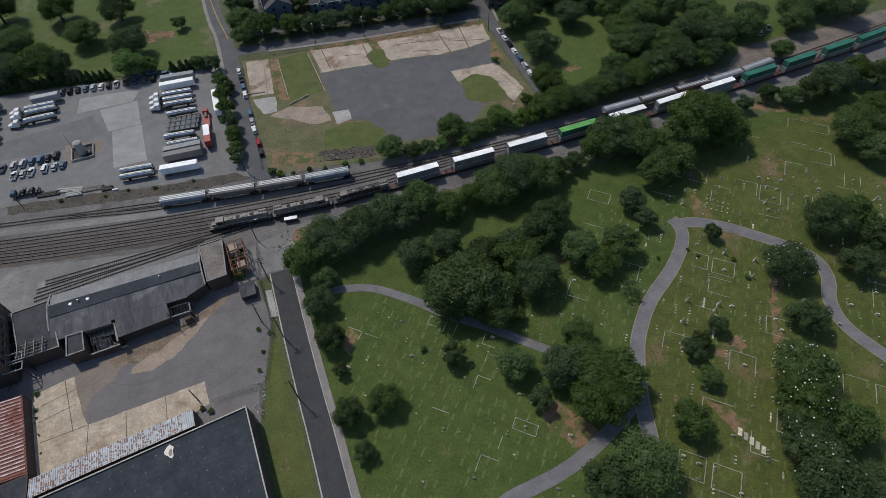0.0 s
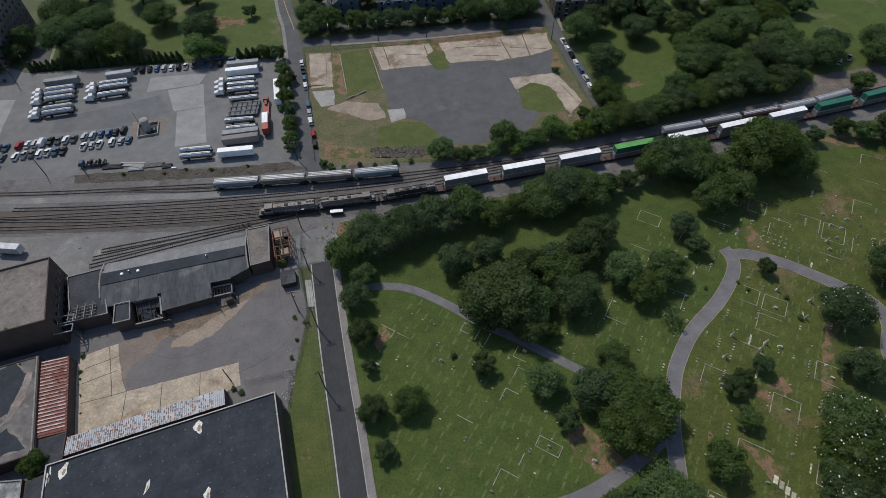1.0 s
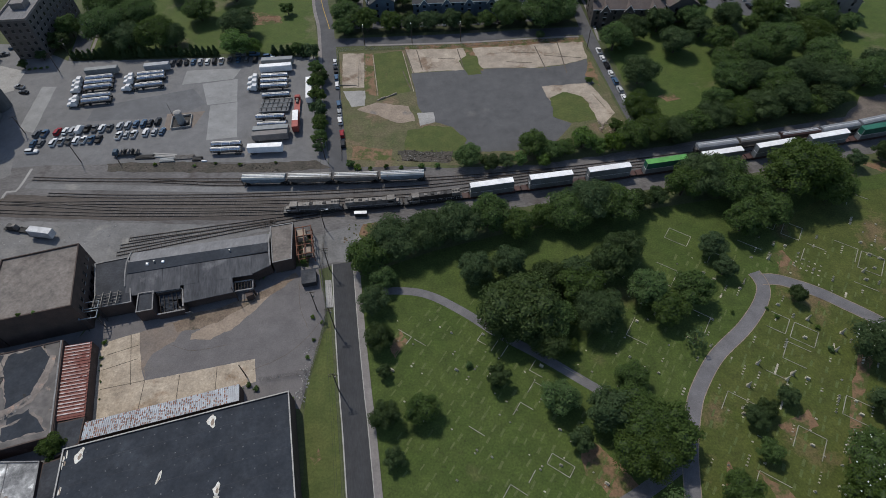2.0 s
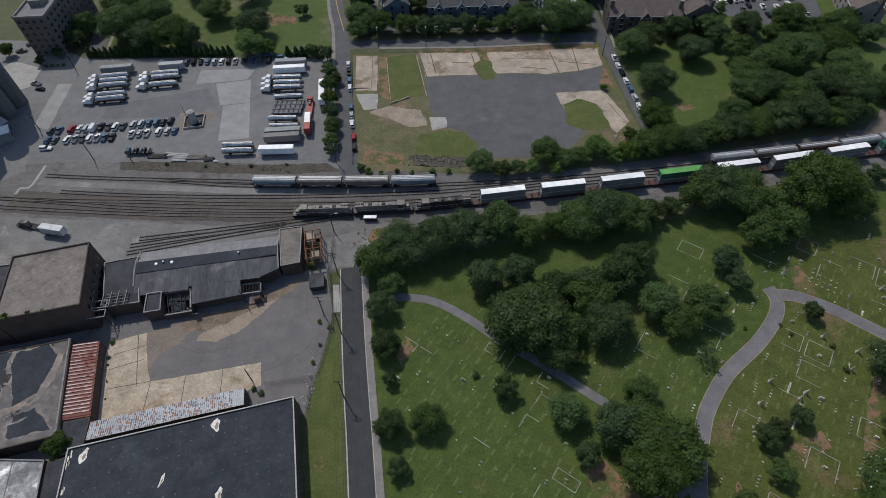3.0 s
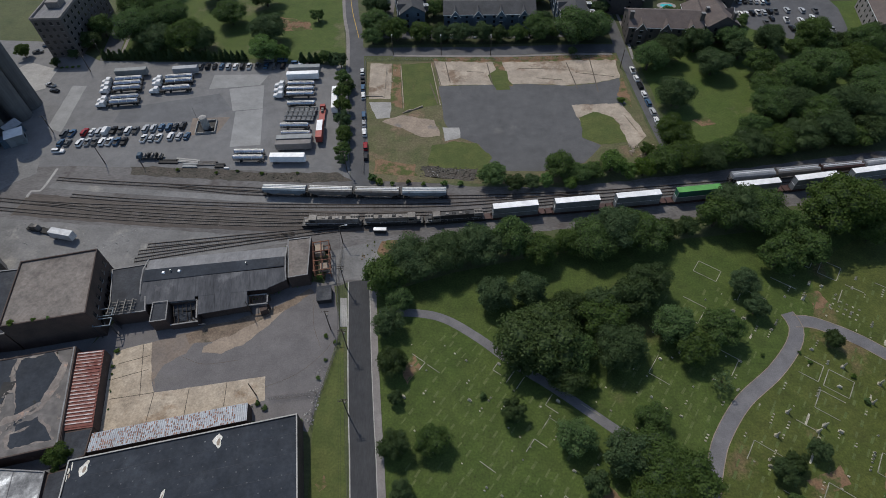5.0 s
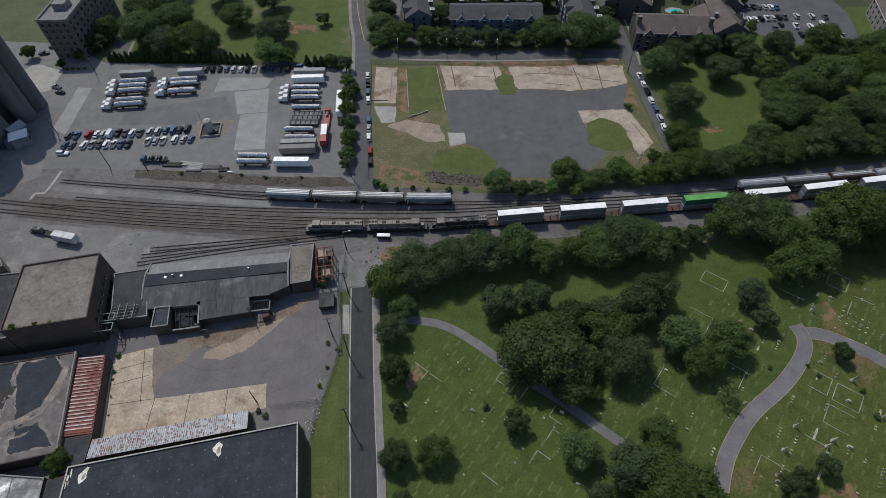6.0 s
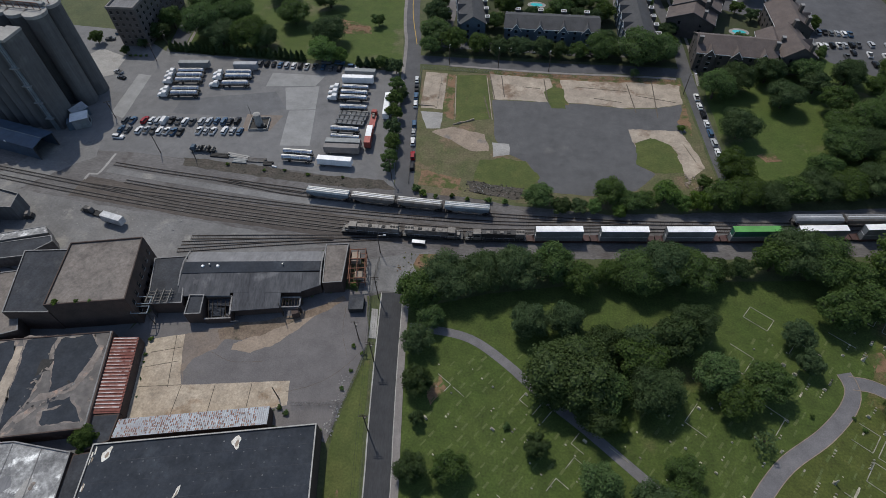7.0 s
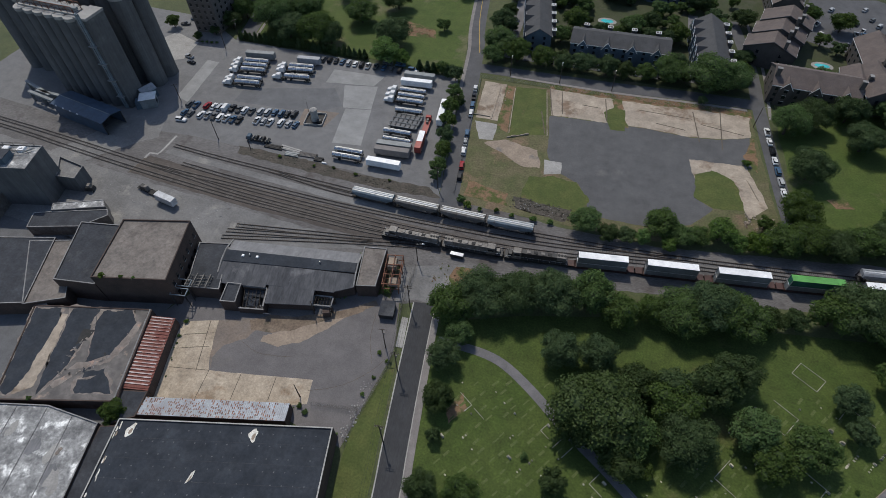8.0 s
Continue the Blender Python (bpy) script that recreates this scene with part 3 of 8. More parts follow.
patch("lot_slab", [(-51.7, 210.7), (-41.7, 211.2), (-40.7, 200.7), (-46.2, 199.6)], 0.06, "concrete", "pale concrete slab", "slab", 1, 0.3)
patch("lot_slab", [(-17.8, 195.6), (-10.7, 196), (-9.8, 189.5), (-15.9, 187)], 0.08, "concrete", "small pale concrete pad", "slab", 1, 0.2)
patch("lot_track", [(-44, 198), (-36, 203), (-22, 200), (-18, 190), (-26, 189), (-36, 195)], 0.05, "sand_strip", "worn pale earth track", "soil", 1.5, 0.8)
patch("rubble", [(-24, 172), (-2, 171), (-3, 165), (-22, 166)], 0.06, "bank", "rubble and weeds", "rubble", 1, 0.8)
patch("bare_soil", [(-43, 175), (-26, 172), (-25, 166), (-42, 166)], 0.05, "red_soil", "reddish bare soil with weeds", "soil", 1.2, 1.0)
patch("bare_soil", [(-27, 244.4), (-24, 247.4), (10, 249.2), (40, 252.2), (60, 253.6), (60, 249.4), (38, 247.8), (14, 244.8), (-20, 243.2)], 0.064, "red_soil", "brown soil along the slab's edge", "soil", 0.9, 0.8)
patch("bare_soil", [(2, 244), (6, 244.6), (9, 232), (11.5, 226), (8.5, 226), (4, 236)], 0.0645, "red_soil", "brown soil in a broken strip of slab", "soil", 0.9, 0.6)
patch("bare_soil", [(57, 222), (60.5, 236), (62.5, 222), (62, 214)], 0.0625, "red_soil", "brown soil at the slab's corner", "soil", 0.9, 0.7)
patch("tree_stump_ground", [(86, 207), (93, 209), (96, 205), (89, 203)], 0.045, "red_soil", "bare earth ring on the meadow", "soil", 0.9, 0.8)
g = Geo()
for a, b in (((-20.5, 243), (-17, 227)), ((-10, 236), (-2, 236)), ((-1, 243.5), (2, 228)), ((14, 240), (36, 240.5)), ((36, 246), (40, 226)), ((40, 238), (57, 236)),
             ((-26, 243), (-20.8, 224)), ((-26, 226), (-21, 211)), ((47, 250), (49, 224)), ((22, 233), (34, 232))):
    d = Vector((b[0] - a[0], b[1] - a[1], 0))
    m = Matrix.Translation((*a, 0.05)) @ Matrix.Rotation(math.atan2(d.y, d.x), 4, "Z")
    g.box(0, d.length, -0.22, 0.22, 0, 0.02, m=m)
tagged(g.put("slab_joint", "seam"), "dark weedy joints in the slab", "joint", kind="structure")

# depot yard
patch("depot_asphalt", [(-188, 235), (-130, 237), (-69, 238), (-64, 226), (-52, 168), (-51, 163.5), (-90, 165), (-140, 163.5), (-165, 163), (-204, 158), (-230, 156), (-290, 160),
                        (-290, 250), (-215, 250)], 0.04, "asphalt_depot", "wide worn grey asphalt truck yard", "asphalt", 2.5, 0.3)
patch("depot_concrete", [(-127.4, 226.8), (-101.8, 228.8), (-103.7, 220.2), (-126.4, 216)], 0.05, "concrete_depot", "pale concrete bay", "slab")
patch("depot_concrete", [(-117, 216.6), (-101.7, 220.3), (-97.6, 203.6), (-110.3, 201.1)], 0.052, "concrete_depot", "pale concrete bay", "slab")
patch("depot_concrete", [(-108.9, 200.8), (-97.4, 203.2), (-91.6, 180), (-104, 178)], 0.051, "concrete_depot", "pale concrete bay", "slab")
patch("depot_patch", [(-160, 200), (-120, 213), (-111, 202), (-122, 193), (-160, 190)], 0.048, "asphalt_patch", "darker resurfaced asphalt", "asphalt", 2, 0.3)
patch("depot_concrete", [(-191, 214.9), (-184.3, 214.5), (-179.4, 182.8), (-187, 184.7)], 0.053, "concrete_depot", "pale concrete lane", "slab", 2, 0.3)
patch("depot_concrete", [(-222, 232), (-205, 227), (-203, 212), (-214, 205), (-230, 214)], 0.05, "concrete", "pale concrete apron", "slab", 2, 0.3)
patch("depot_concrete", [(-126, 195), (-110, 197), (-112, 186), (-124, 184)], 0.054, "asphalt_stained", "stained concrete pad round the water tower", "slab")

# works yard
patch("works_ground", [(-118, 80), (-114, 112), (-145, 108), (-190, 125), (-300, 112), (-300, -40), (-60, -40), (-40, 10), (-46, 60), (-104, 54)], 0.02, "asphalt_patch", "dark dirty asphalt between the sheds", "asphalt", 3, 0.4)
ribbon("concrete_strip", [(-169.3, 161), (-169.1, 153), (-169.6, 148.6), (-173, 148.2), (-172.9, 144.7)], 1.0, 0.075, "concrete", "pale concrete strip in the gravel", "kerb")
ribbon("drain", [(-172.8, 145), (-173, 140), (-173.4, 135.4)], 0.5, 0.08, "seam", "dark drain across the tracks", "drain")
patch("silo_apron", [(-200, 166), (-182, 171), (-176, 158), (-186, 148), (-197, 134), (-215, 134), (-205, 150)], 0.06, "dust", "pale dusty apron at the silos", "gravel", 1.5, 0.9)
patch("works_yard", [(-118, 84), (-112, 98), (-100, 104), (-62, 116), (-46.5, 113), (-41.5, 97), (-41.5, 92), (-43, 76), (-43.6, 64), (-60, 66), (-104, 56), (-116, 60)],
      0.04, "asphalt_old", "old grey asphalt works yard", "asphalt", 1.5, 0.25)
patch("yard_slab", [(-109, 84), (-98.7, 88), (-94.3, 77), (-91.3, 72), (-60.3, 79.4), (-58.3, 72.2), (-66, 69), (-104, 57), (-106, 66)], 0.055, "concrete_tan", "pale tan concrete slabs", "slab", 0.8, 0.22)
patch("yard_sand", [(-81.9, 85.7), (-82.3, 87.8), (-75.9, 91.6), (-70.0, 95.9), (-65.5, 99.6), (-60.7, 102.6), (-64.5, 96.3), (-70.0, 89.0), (-75.6, 86.1)], 0.052, "sand_strip", "pale sandy streak", "soil", 0.8, 0.7)
patch("yard_soil", [(-89, 91.5), (-84, 95), (-76, 97.5), (-68, 101), (-61, 105.5), (-54, 111.5), (-52.5, 110), (-58, 104.5), (-64, 98.8), (-72, 93.5), (-80, 89.5), (-87, 88.2)], 0.049, "yard_soil", "brown dirt along the foot of the shed", "soil", 0.8, 0.5)
patch("yard_stain", [(-99, 87.6), (-89, 92.4), (-85, 90.2), (-86.6, 85), (-92, 81), (-93.2, 76), (-91, 72.4), (-94.6, 76.6)], 0.046, "asphalt_stained", "brownish stained asphalt", "soil", 1, 0.5)
g = Geo()
for a, b in (((-105.5, 75), (-96, 79)), ((-103.5, 69), (-91.3, 72)), ((-101, 87), (-95, 70.5)), ((-106, 80), (-97.5, 83.5)), ((-81.5, 74), (-80, 66)), ((-71, 76.7), (-69.6, 69.5)), ((-91.3, 72), (-90, 63))):
    d = Vector((b[0] - a[0], b[1] - a[1], 0))
    m = Matrix.Translation((*a, 0.05)) @ Matrix.Rotation(math.atan2(d.y, d.x), 4, "Z")
    g.box(0, d.length, -0.1, 0.1, 0, 0.02, m=m)
tagged(g.put("slab_joint", "seam"), "dark joints between the concrete slabs", "joint", kind="structure")

# ---- railway ----
def track(pts, shiny=False, label="railway track on timber sleepers"):
    line = curve_points(pts, 3.0)
    t = thing("railway_track", label, "track", group="yard tracks", kind="structure")
    for side in (0.75, -0.75):
        g = Geo()
        l = along(line, side)
        for a, b in zip(l, l[1:]):
            d = (b - a)
            m = Matrix.Translation((a.x, a.y, 0.1)) @ Matrix.Rotation(math.atan2(d.y, d.x), 4, "Z")
            g.box(-0.02, d.length + 0.02, -0.09, 0.09, 0.06, 0.24, m=m)
        g.put("rail", "rail_shiny" if shiny else "rail", t)
    g = Geo()
    dist, nxt = 0.0, 0.0
    for a, b in zip(line, line[1:]):
        d = b - a
        while nxt < dist + d.length:
            p = a + d * ((nxt - dist) / d.length)
            m = Matrix.Translation((p.x, p.y, 0)) @ Matrix.Rotation(math.atan2(d.y, d.x) + random.uniform(-0.02, 0.02), 4, "Z")
            g.box(-0.12, 0.12, -1.28, 1.28, 0.03, 0.075 + random.uniform(0, 0.02), m=m)
            nxt += 0.62
        dist += d.length
    s = g.put("sleepers", "sleeper", t, "dark timber sleepers")
    s["kind"] = "stuff"
    return line


T_NORTH = [(-166, 155.3), (-150, 154.8), (-131, 154.6), (-88, 154.8), (-70, 154.6), (-40, 155.2)]
T_HOP = [(-120, 154.5), (-104, 153.4), (-87, 152.6), (-48, 153.6), (-12, 155.6), (30, 160), (60, 164.6), (93, 170.5), (125, 176.6), (155, 183), (190, 193), (250, 210), (400, 256)]
T_3 = [(-156, 146.8), (-127.5, 146), (-86, 146.6), (-48, 148.6), (-12, 151.8), (20, 157), (40, 161.5)]
T_4 = [(-172, 142.5), (-150, 142.3), (-126, 142.8), (-85, 143), (-47, 144.5), (-18, 147), (5, 150.8), (30, 156), (60, 161)]
T_5 = [(-420, 152), (-251, 146.2), (-218, 144.9), (-187, 143.2), (-158, 141.6), (-125, 139.6), (-84, 139.8), (-50, 141), (-20, 143.5)]
T_MAIN = [(-420, 150), (-248, 142.5), (-214, 140.5), (-175, 138.2), (-124, 136.8), (-83, 137.4), (-62, 138.4), (-41.6, 140.2), (-9, 144.2), (20, 149.5), (50, 155), (85.5, 162),
          (114, 168), (148, 176), (184, 184.6), (217, 193), (236, 198), (400, 246)]
track(T_NORTH)
hop_line = track(T_HOP)
track(T_3)
track(T_4, True)
track(T_5, True)
main_line = track(T_MAIN, True)
track([(-118, 118.5), (-88, 127), (-65, 133.2), (-49.6, 137)], label="rusty spur track beside the shed")
track([(-118, 121.8), (-88.6, 128.8), (-65.4, 134)], label="rusty spur track beside the shed")
track([(-116, 125), (-89, 130.4), (-65.5, 135), (-45, 139)], label="rusty spur track beside the shed")
track([(60, 161.5), (93, 167), (125, 173), (160, 181)], label="railway track beside the standing wagons")


def spot(line, s):
    """Place and heading at s metres along the line."""
    for a, b in zip(line, line[1:]):
        d = b - a
        if s <= d.length:
            return a + d * (s / d.length), math.atan2(d.y, d.x)
        s -= d.length
    return line[-1], 0.0


def at_x(line, x):
    s = 0
    for a, b in zip(line, line[1:]):
        if b.x >= x:
            return s + (b - a).length * (x - a.x) / (b.x - a.x)
        s += (b - a).length
    return s


wheel_geo = Geo().revolve([(-0.07, 0.40), (0.02, 0.42), (0.02, 0.47), (0.06, 0.47)], Matrix.Rotation(math.pi / 2, 4, "Z"), 14)
BOGIE = {}


def bogie(parent, x, wheels=2):
    """A wheel truck under a wagon: side frames, bolster and wheels."""
    g = Geo()
    half = 0.95 if wheels == 2 else 1.75
    for s in (-1, 1):
        g.box(-half - 0.25, half + 0.25, s * 1.0 - 0.1, s * 1.0 + 0.1, 0.55, 0.85, (0.5, 0))
        g.box(-0.35, 0.35, s * 1.0 - 0.14, s * 1.0 + 0.14, 0.4, 0.75)
    g.box(-0.25, 0.25, -1.0, 1.0, 0.6, 0.95)
    key = ("frame", wheels)
    if key not in BOGIE:
        BOGIE[key] = g.put("bogie", "black", parent, at=pose(x, 0, 0))
        b = BOGIE[key]
    else:
        b = again(BOGIE[key], parent, pose(x, 0, 0))
    for k in range(wheels):
        wx = -half + 2 * half * k / (wheels - 1)
        for s in (-0.78, 0.78):
            m = pose(wx, s, 0.77, 0, 0, 0 if s < 0 else 180)
            if "wheel" not in BOGIE:
                BOGIE["wheel"] = wheel_geo.put("wheel", "rail", b, at=m)
            else:
                again(BOGIE["wheel"], b, m)
    return b


def hopper(line, s, body_mat, label, group):
    p, a = spot(line, s)
    w = thing("hopper_wagon", label, "rail wagon", Matrix.Translation((p.x, p.y, 0)) @ Matrix.Rotation(a, 4, "Z"), group)
    L, W = 8.1, 1.55
    sec = []
    for x, lo in ((-L, 3.0), (-L + 1.6, 2.3), (-L + 2.6, 1.15), (-L + 4.4, 1.15), (-L + 5.4, 2.0), (-L + 6.4, 1.15), (L - 6.4, 1.15), (L - 5.4, 2.0), (L - 4.4, 1.15), (L - 2.6, 1.15), (L - 1.6, 2.3), (L, 3.0)):
        nw = 0.8 if lo < 2 else 1.3
        sec.append([(x, -nw, lo), (x, nw, lo), (x, W, max(lo + 0.2, 2.5)), (x, W, 4.1), (x, 1.1, 4.45), (x, -1.1, 4.45), (x, -W, 4.1), (x, -W, max(lo + 0.2, 2.5))])
    body = Geo().loft(sec).put("body", body_mat, w)
    rib = None
    for i in range(15):
        x = -L + 0.5 + i * (2 * L - 1) / 14
        for sd in (-1, 1):
            m = pose(x, sd * W, 0)
            rib = again(rib, body, m) if rib else Geo().box(-0.05, 0.05, -0.07, 0.07, 2.5, 4.1).put("rib", body_mat, body, at=m)
    g = Geo().box(-L, L, -0.95, -0.6, 4.5, 4.56).box(-L, L, 0.6, 0.95, 4.5, 4.56)
    g.put("walkway", "galvanised", w, "steel grating walkway")
    g = Geo().box(-L + 0.6, L - 0.6, -0.32, 0.32, 4.44, 4.58, (0.1, 0.08))
    for i in range(8):
        x = -L + 1.6 + i * (2 * L - 3.2) / 7
        g.box(x - 0.06, x + 0.06, -0.45, 0.45, 4.57, 4.64)
    g.put("hatch_trough", "hopper_top", w, "bright continuous roof hatch")
    g = Geo().box(-L - 0.5, L + 0.5, -0.25, 0.25, 0.85, 1.1)
    for e in (-1, 1):
        g.box(e * L - 0.35, e * L + 0.35, -1.4, 1.4, 1.0, 1.15)
        for sd in (-1.2, 1.2):
            g.box(e * L - 0.06, e * L + 0.06, sd - 0.06, sd + 0.06, 1.1, 3.1)
            g.tube((e * (L + 0.3), sd, 1.0), (e * (L + 0.3), sd, 4.5), 0.035, n=5)
    g.put("underframe", "black", w)
    bogie(w, -L + 1.3), bogie(w, L - 1.3)
    return w


s0 = at_x(hop_line, -81.5) + 8.3
for i, (mt, lb) in enumerate((("hopper_blue", "pale blue covered hopper wagon on the yard track"), ("hopper_brown", "dusty brown-grey covered hopper wagon on the yard track"),
                              ("hopper_brown", "dusty brown-grey covered hopper wagon on the yard track"), ("hopper_blue", "pale blue covered hopper wagon on the yard track"))):
    hopper(hop_line, s0 + i * 17.45, mt, lb, "standing hopper wagons")
s0 = at_x(hop_line, 92.5) + 8.2
for i, mt in enumerate(("grey_paint", "hopper_brown", "hopper_red", "grey_paint", "grey_paint")):
    hopper(hop_line, s0 + i * 17.3, mt, {"grey_paint": "pale grey", "hopper_brown": "dusty brown-grey", "hopper_red": "dark red-brown"}[mt] + " covered hopper wagon behind the trees", "standing hopper wagons")


def locomotive(line, s, hood, label, turn=0):
    p, a = spot(line, s)
    w = thing("locomotive", label, "locomotive", Matrix.Translation((p.x, p.y, 0)) @ Matrix.Rotation(a + turn, 4, "Z"), "train")
    L = 10.6
    Geo().box(-L, L, -1.5, 1.5, 1.25, 1.6).put("deck", "loco_black", w)
    g = Geo().box(-L + 5.6, L - 0.9, -0.95, 0.95, 1.6, 4.1, (0.02, 0.12))
    body = g.put("long_hood", hood, w)
    g = Geo().box(L - 3.8, L - 0.7, -1.45, 1.45, 3.3, 4.45, (0.1, 0.35))
    g.put("radiator", "loco_grey", w, "grey radiator housing with fans")
    for i in range(3):
        Geo().tube((L - 3.2 + i * 1.0, 0, 4.4), (L - 3.2 + i * 1.0, 0, 4.55), 0.45, n=14).put("fan", "black", w)
    for i in range(4):
        Geo().box(-L + 7.2 + i * 2.4, -L + 8.6 + i * 2.4, -0.6, 0.6, 4.08, 4.3, (0.15, 0.1)).put("roof_box", "black" if i % 2 else "loco_grey", w)
    cab = Geo().box(-L + 2.6, -L + 5.5, -1.5, 1.5, 1.6, 4.4, (0.1, 0.3)).put("cab", "loco_grey", w, "grey driver's cab")
    for sd in (-1, 1):
        Geo().box(-L + 3.1, -L + 5.0, sd * 1.42 - 0.04, sd * 1.42 + 0.04, 3.1, 3.75).put("window", "glass_dark", cab)
    Geo().box(-L + 2.62, -L + 2.72, -1.1, 1.1, 3.2, 3.9).put("windscreen", "glass_dark", cab)
    Geo().box(-L + 0.9, -L + 2.6, -0.85, 0.85, 1.6, 2.9, (0.25, 0.12)).put("nose", hood, w)
    g = Geo()
    for sd in (-1.42, 1.42):
        g.tube((-L + 0.4, sd, 2.6), (L - 0.4, sd, 2.6), 0.03, n=5)
        for i in range(12):
            x = -L + 0.4 + i * (2 * L - 0.8) / 11
            g.tube((x, sd, 1.6), (x, sd, 2.6), 0.025, n=4)
    g.put("handrail", "trim_white", w)
    Geo().box(-3.6, 3.6, -1.35, 1.35, 0.4, 1.25, (0.3, 0)).put("fuel_tank", "loco_black", w)
    for e in (-1, 1):
        Geo().box(e * (L + 0.25) - 0.25, e * (L + 0.25) + 0.25, -0.2, 0.2, 0.75, 1.05).put("coupler", "black", w)
        Geo().box(e * L - 0.15, e * L + 0.15, -1.4, 1.4, 0.3, 1.3, (0.05, 0)).put("pilot", "loco_black", w)
    bogie(w, -6.6, 3), bogie(w, 6.6, 3)
    return w


def well_wagon(line, s, top, side, label, double=True):
    """An articulated well wagon with its stacked containers."""
    p, a = spot(line, s)
    m = Matrix.Translation((p.x, p.y, 0)) @ Matrix.Rotation(a, 4, "Z")
    w = thing("well_wagon", "low rust-brown well wagon under containers", "rail wagon", m, "train")
    g = Geo()
    for sd in (-1, 1):
        g.box(-8.6, 8.6, sd * 1.42 - 0.06, sd * 1.42 + 0.06, 0.35, 1.25)
    g.box(-8.6, 8.6, -1.4, 1.4, 0.3, 0.36)
    for e in (-1, 1):
        g.box(e * 9.7 - 1.25, e * 9.7 + 1.25, -1.3, 1.3, 0.95, 1.25)
        g.box(e * 8.7 - 0.1, e * 8.7 + 0.1, -1.4, 1.4, 0.35, 1.25)
    g.put("well", "hopper_red", w)
    bogie(w, -9.9), bogie(w, 9.9)

    def container(z, mt, ms, lb):
        c = thing("shipping_container", lb, "container", m @ pose(0, 0, z), "containers on the train")
        g = Geo().box(-8.02, 8.02, -1.22, 1.22, 0.12, 2.78)
        for i in range(30):
            x = -7.7 + i * 15.4 / 29
            for sd in (-1, 1):
                g.box(x - 0.1, x + 0.1, sd * 1.235 - 0.03, sd * 1.235 + 0.03, 0.25, 2.7)
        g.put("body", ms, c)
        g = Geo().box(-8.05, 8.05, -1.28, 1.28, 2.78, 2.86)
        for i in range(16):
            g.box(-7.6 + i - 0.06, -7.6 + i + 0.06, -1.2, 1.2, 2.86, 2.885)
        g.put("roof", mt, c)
        g = Geo()
        for e in (-8.05, 8.05):
            for sd in (-1.2, 1.2):
                g.box(e - 0.08, e + 0.08, sd - 0.09, sd + 0.09, 0, 2.8)
        g.box(-8.05, 8.05, -1.27, -1.17, 0, 0.14).box(-8.05, 8.05, 1.17, 1.27, 0, 0.14)
        g.put("frame", "galvanised", c)
        Geo().box(8.05, 8.1, -1.1, 1.1, 0.15, 2.7).put("door", ms, c)
    # The lower box also carries its side shade in the colour.
    container(0.4, "white_metal", "white_side", "white container low in a well wagon, shade painted into its sides")
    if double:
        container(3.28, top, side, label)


s0 = at_x(main_line, -63.5)
locomotive(main_line, s0 + 11, "loco_grey", "grey and black diesel locomotive leading the train", 0)
locomotive(main_line, s0 + 33, "loco_grey", "weathered grey diesel locomotive", math.pi)
locomotive(main_line, s0 + 55, "loco_black", "black diesel locomotive half hidden by trees", 0)
s1 = at_x(main_line, 12.5)
seq = ["white"] * 3 + ["green"] + ["white"] * 3 + ["teal"] * 4 + ["white"] * 2
for i, c in enumerate(seq):
    # White and green boxes: darker side colours put the shade into the paint.
    top, side, lb = {"white": ("white_metal", "white_side", "white container stacked on another, shade painted into its sides"),
                     "green": ("green_metal", "green_dark", "bright green container stacked on another, shade painted into its sides"),
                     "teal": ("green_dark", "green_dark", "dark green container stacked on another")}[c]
    well_wagon(main_line, s1 + i * 22.3, top, side, lb)

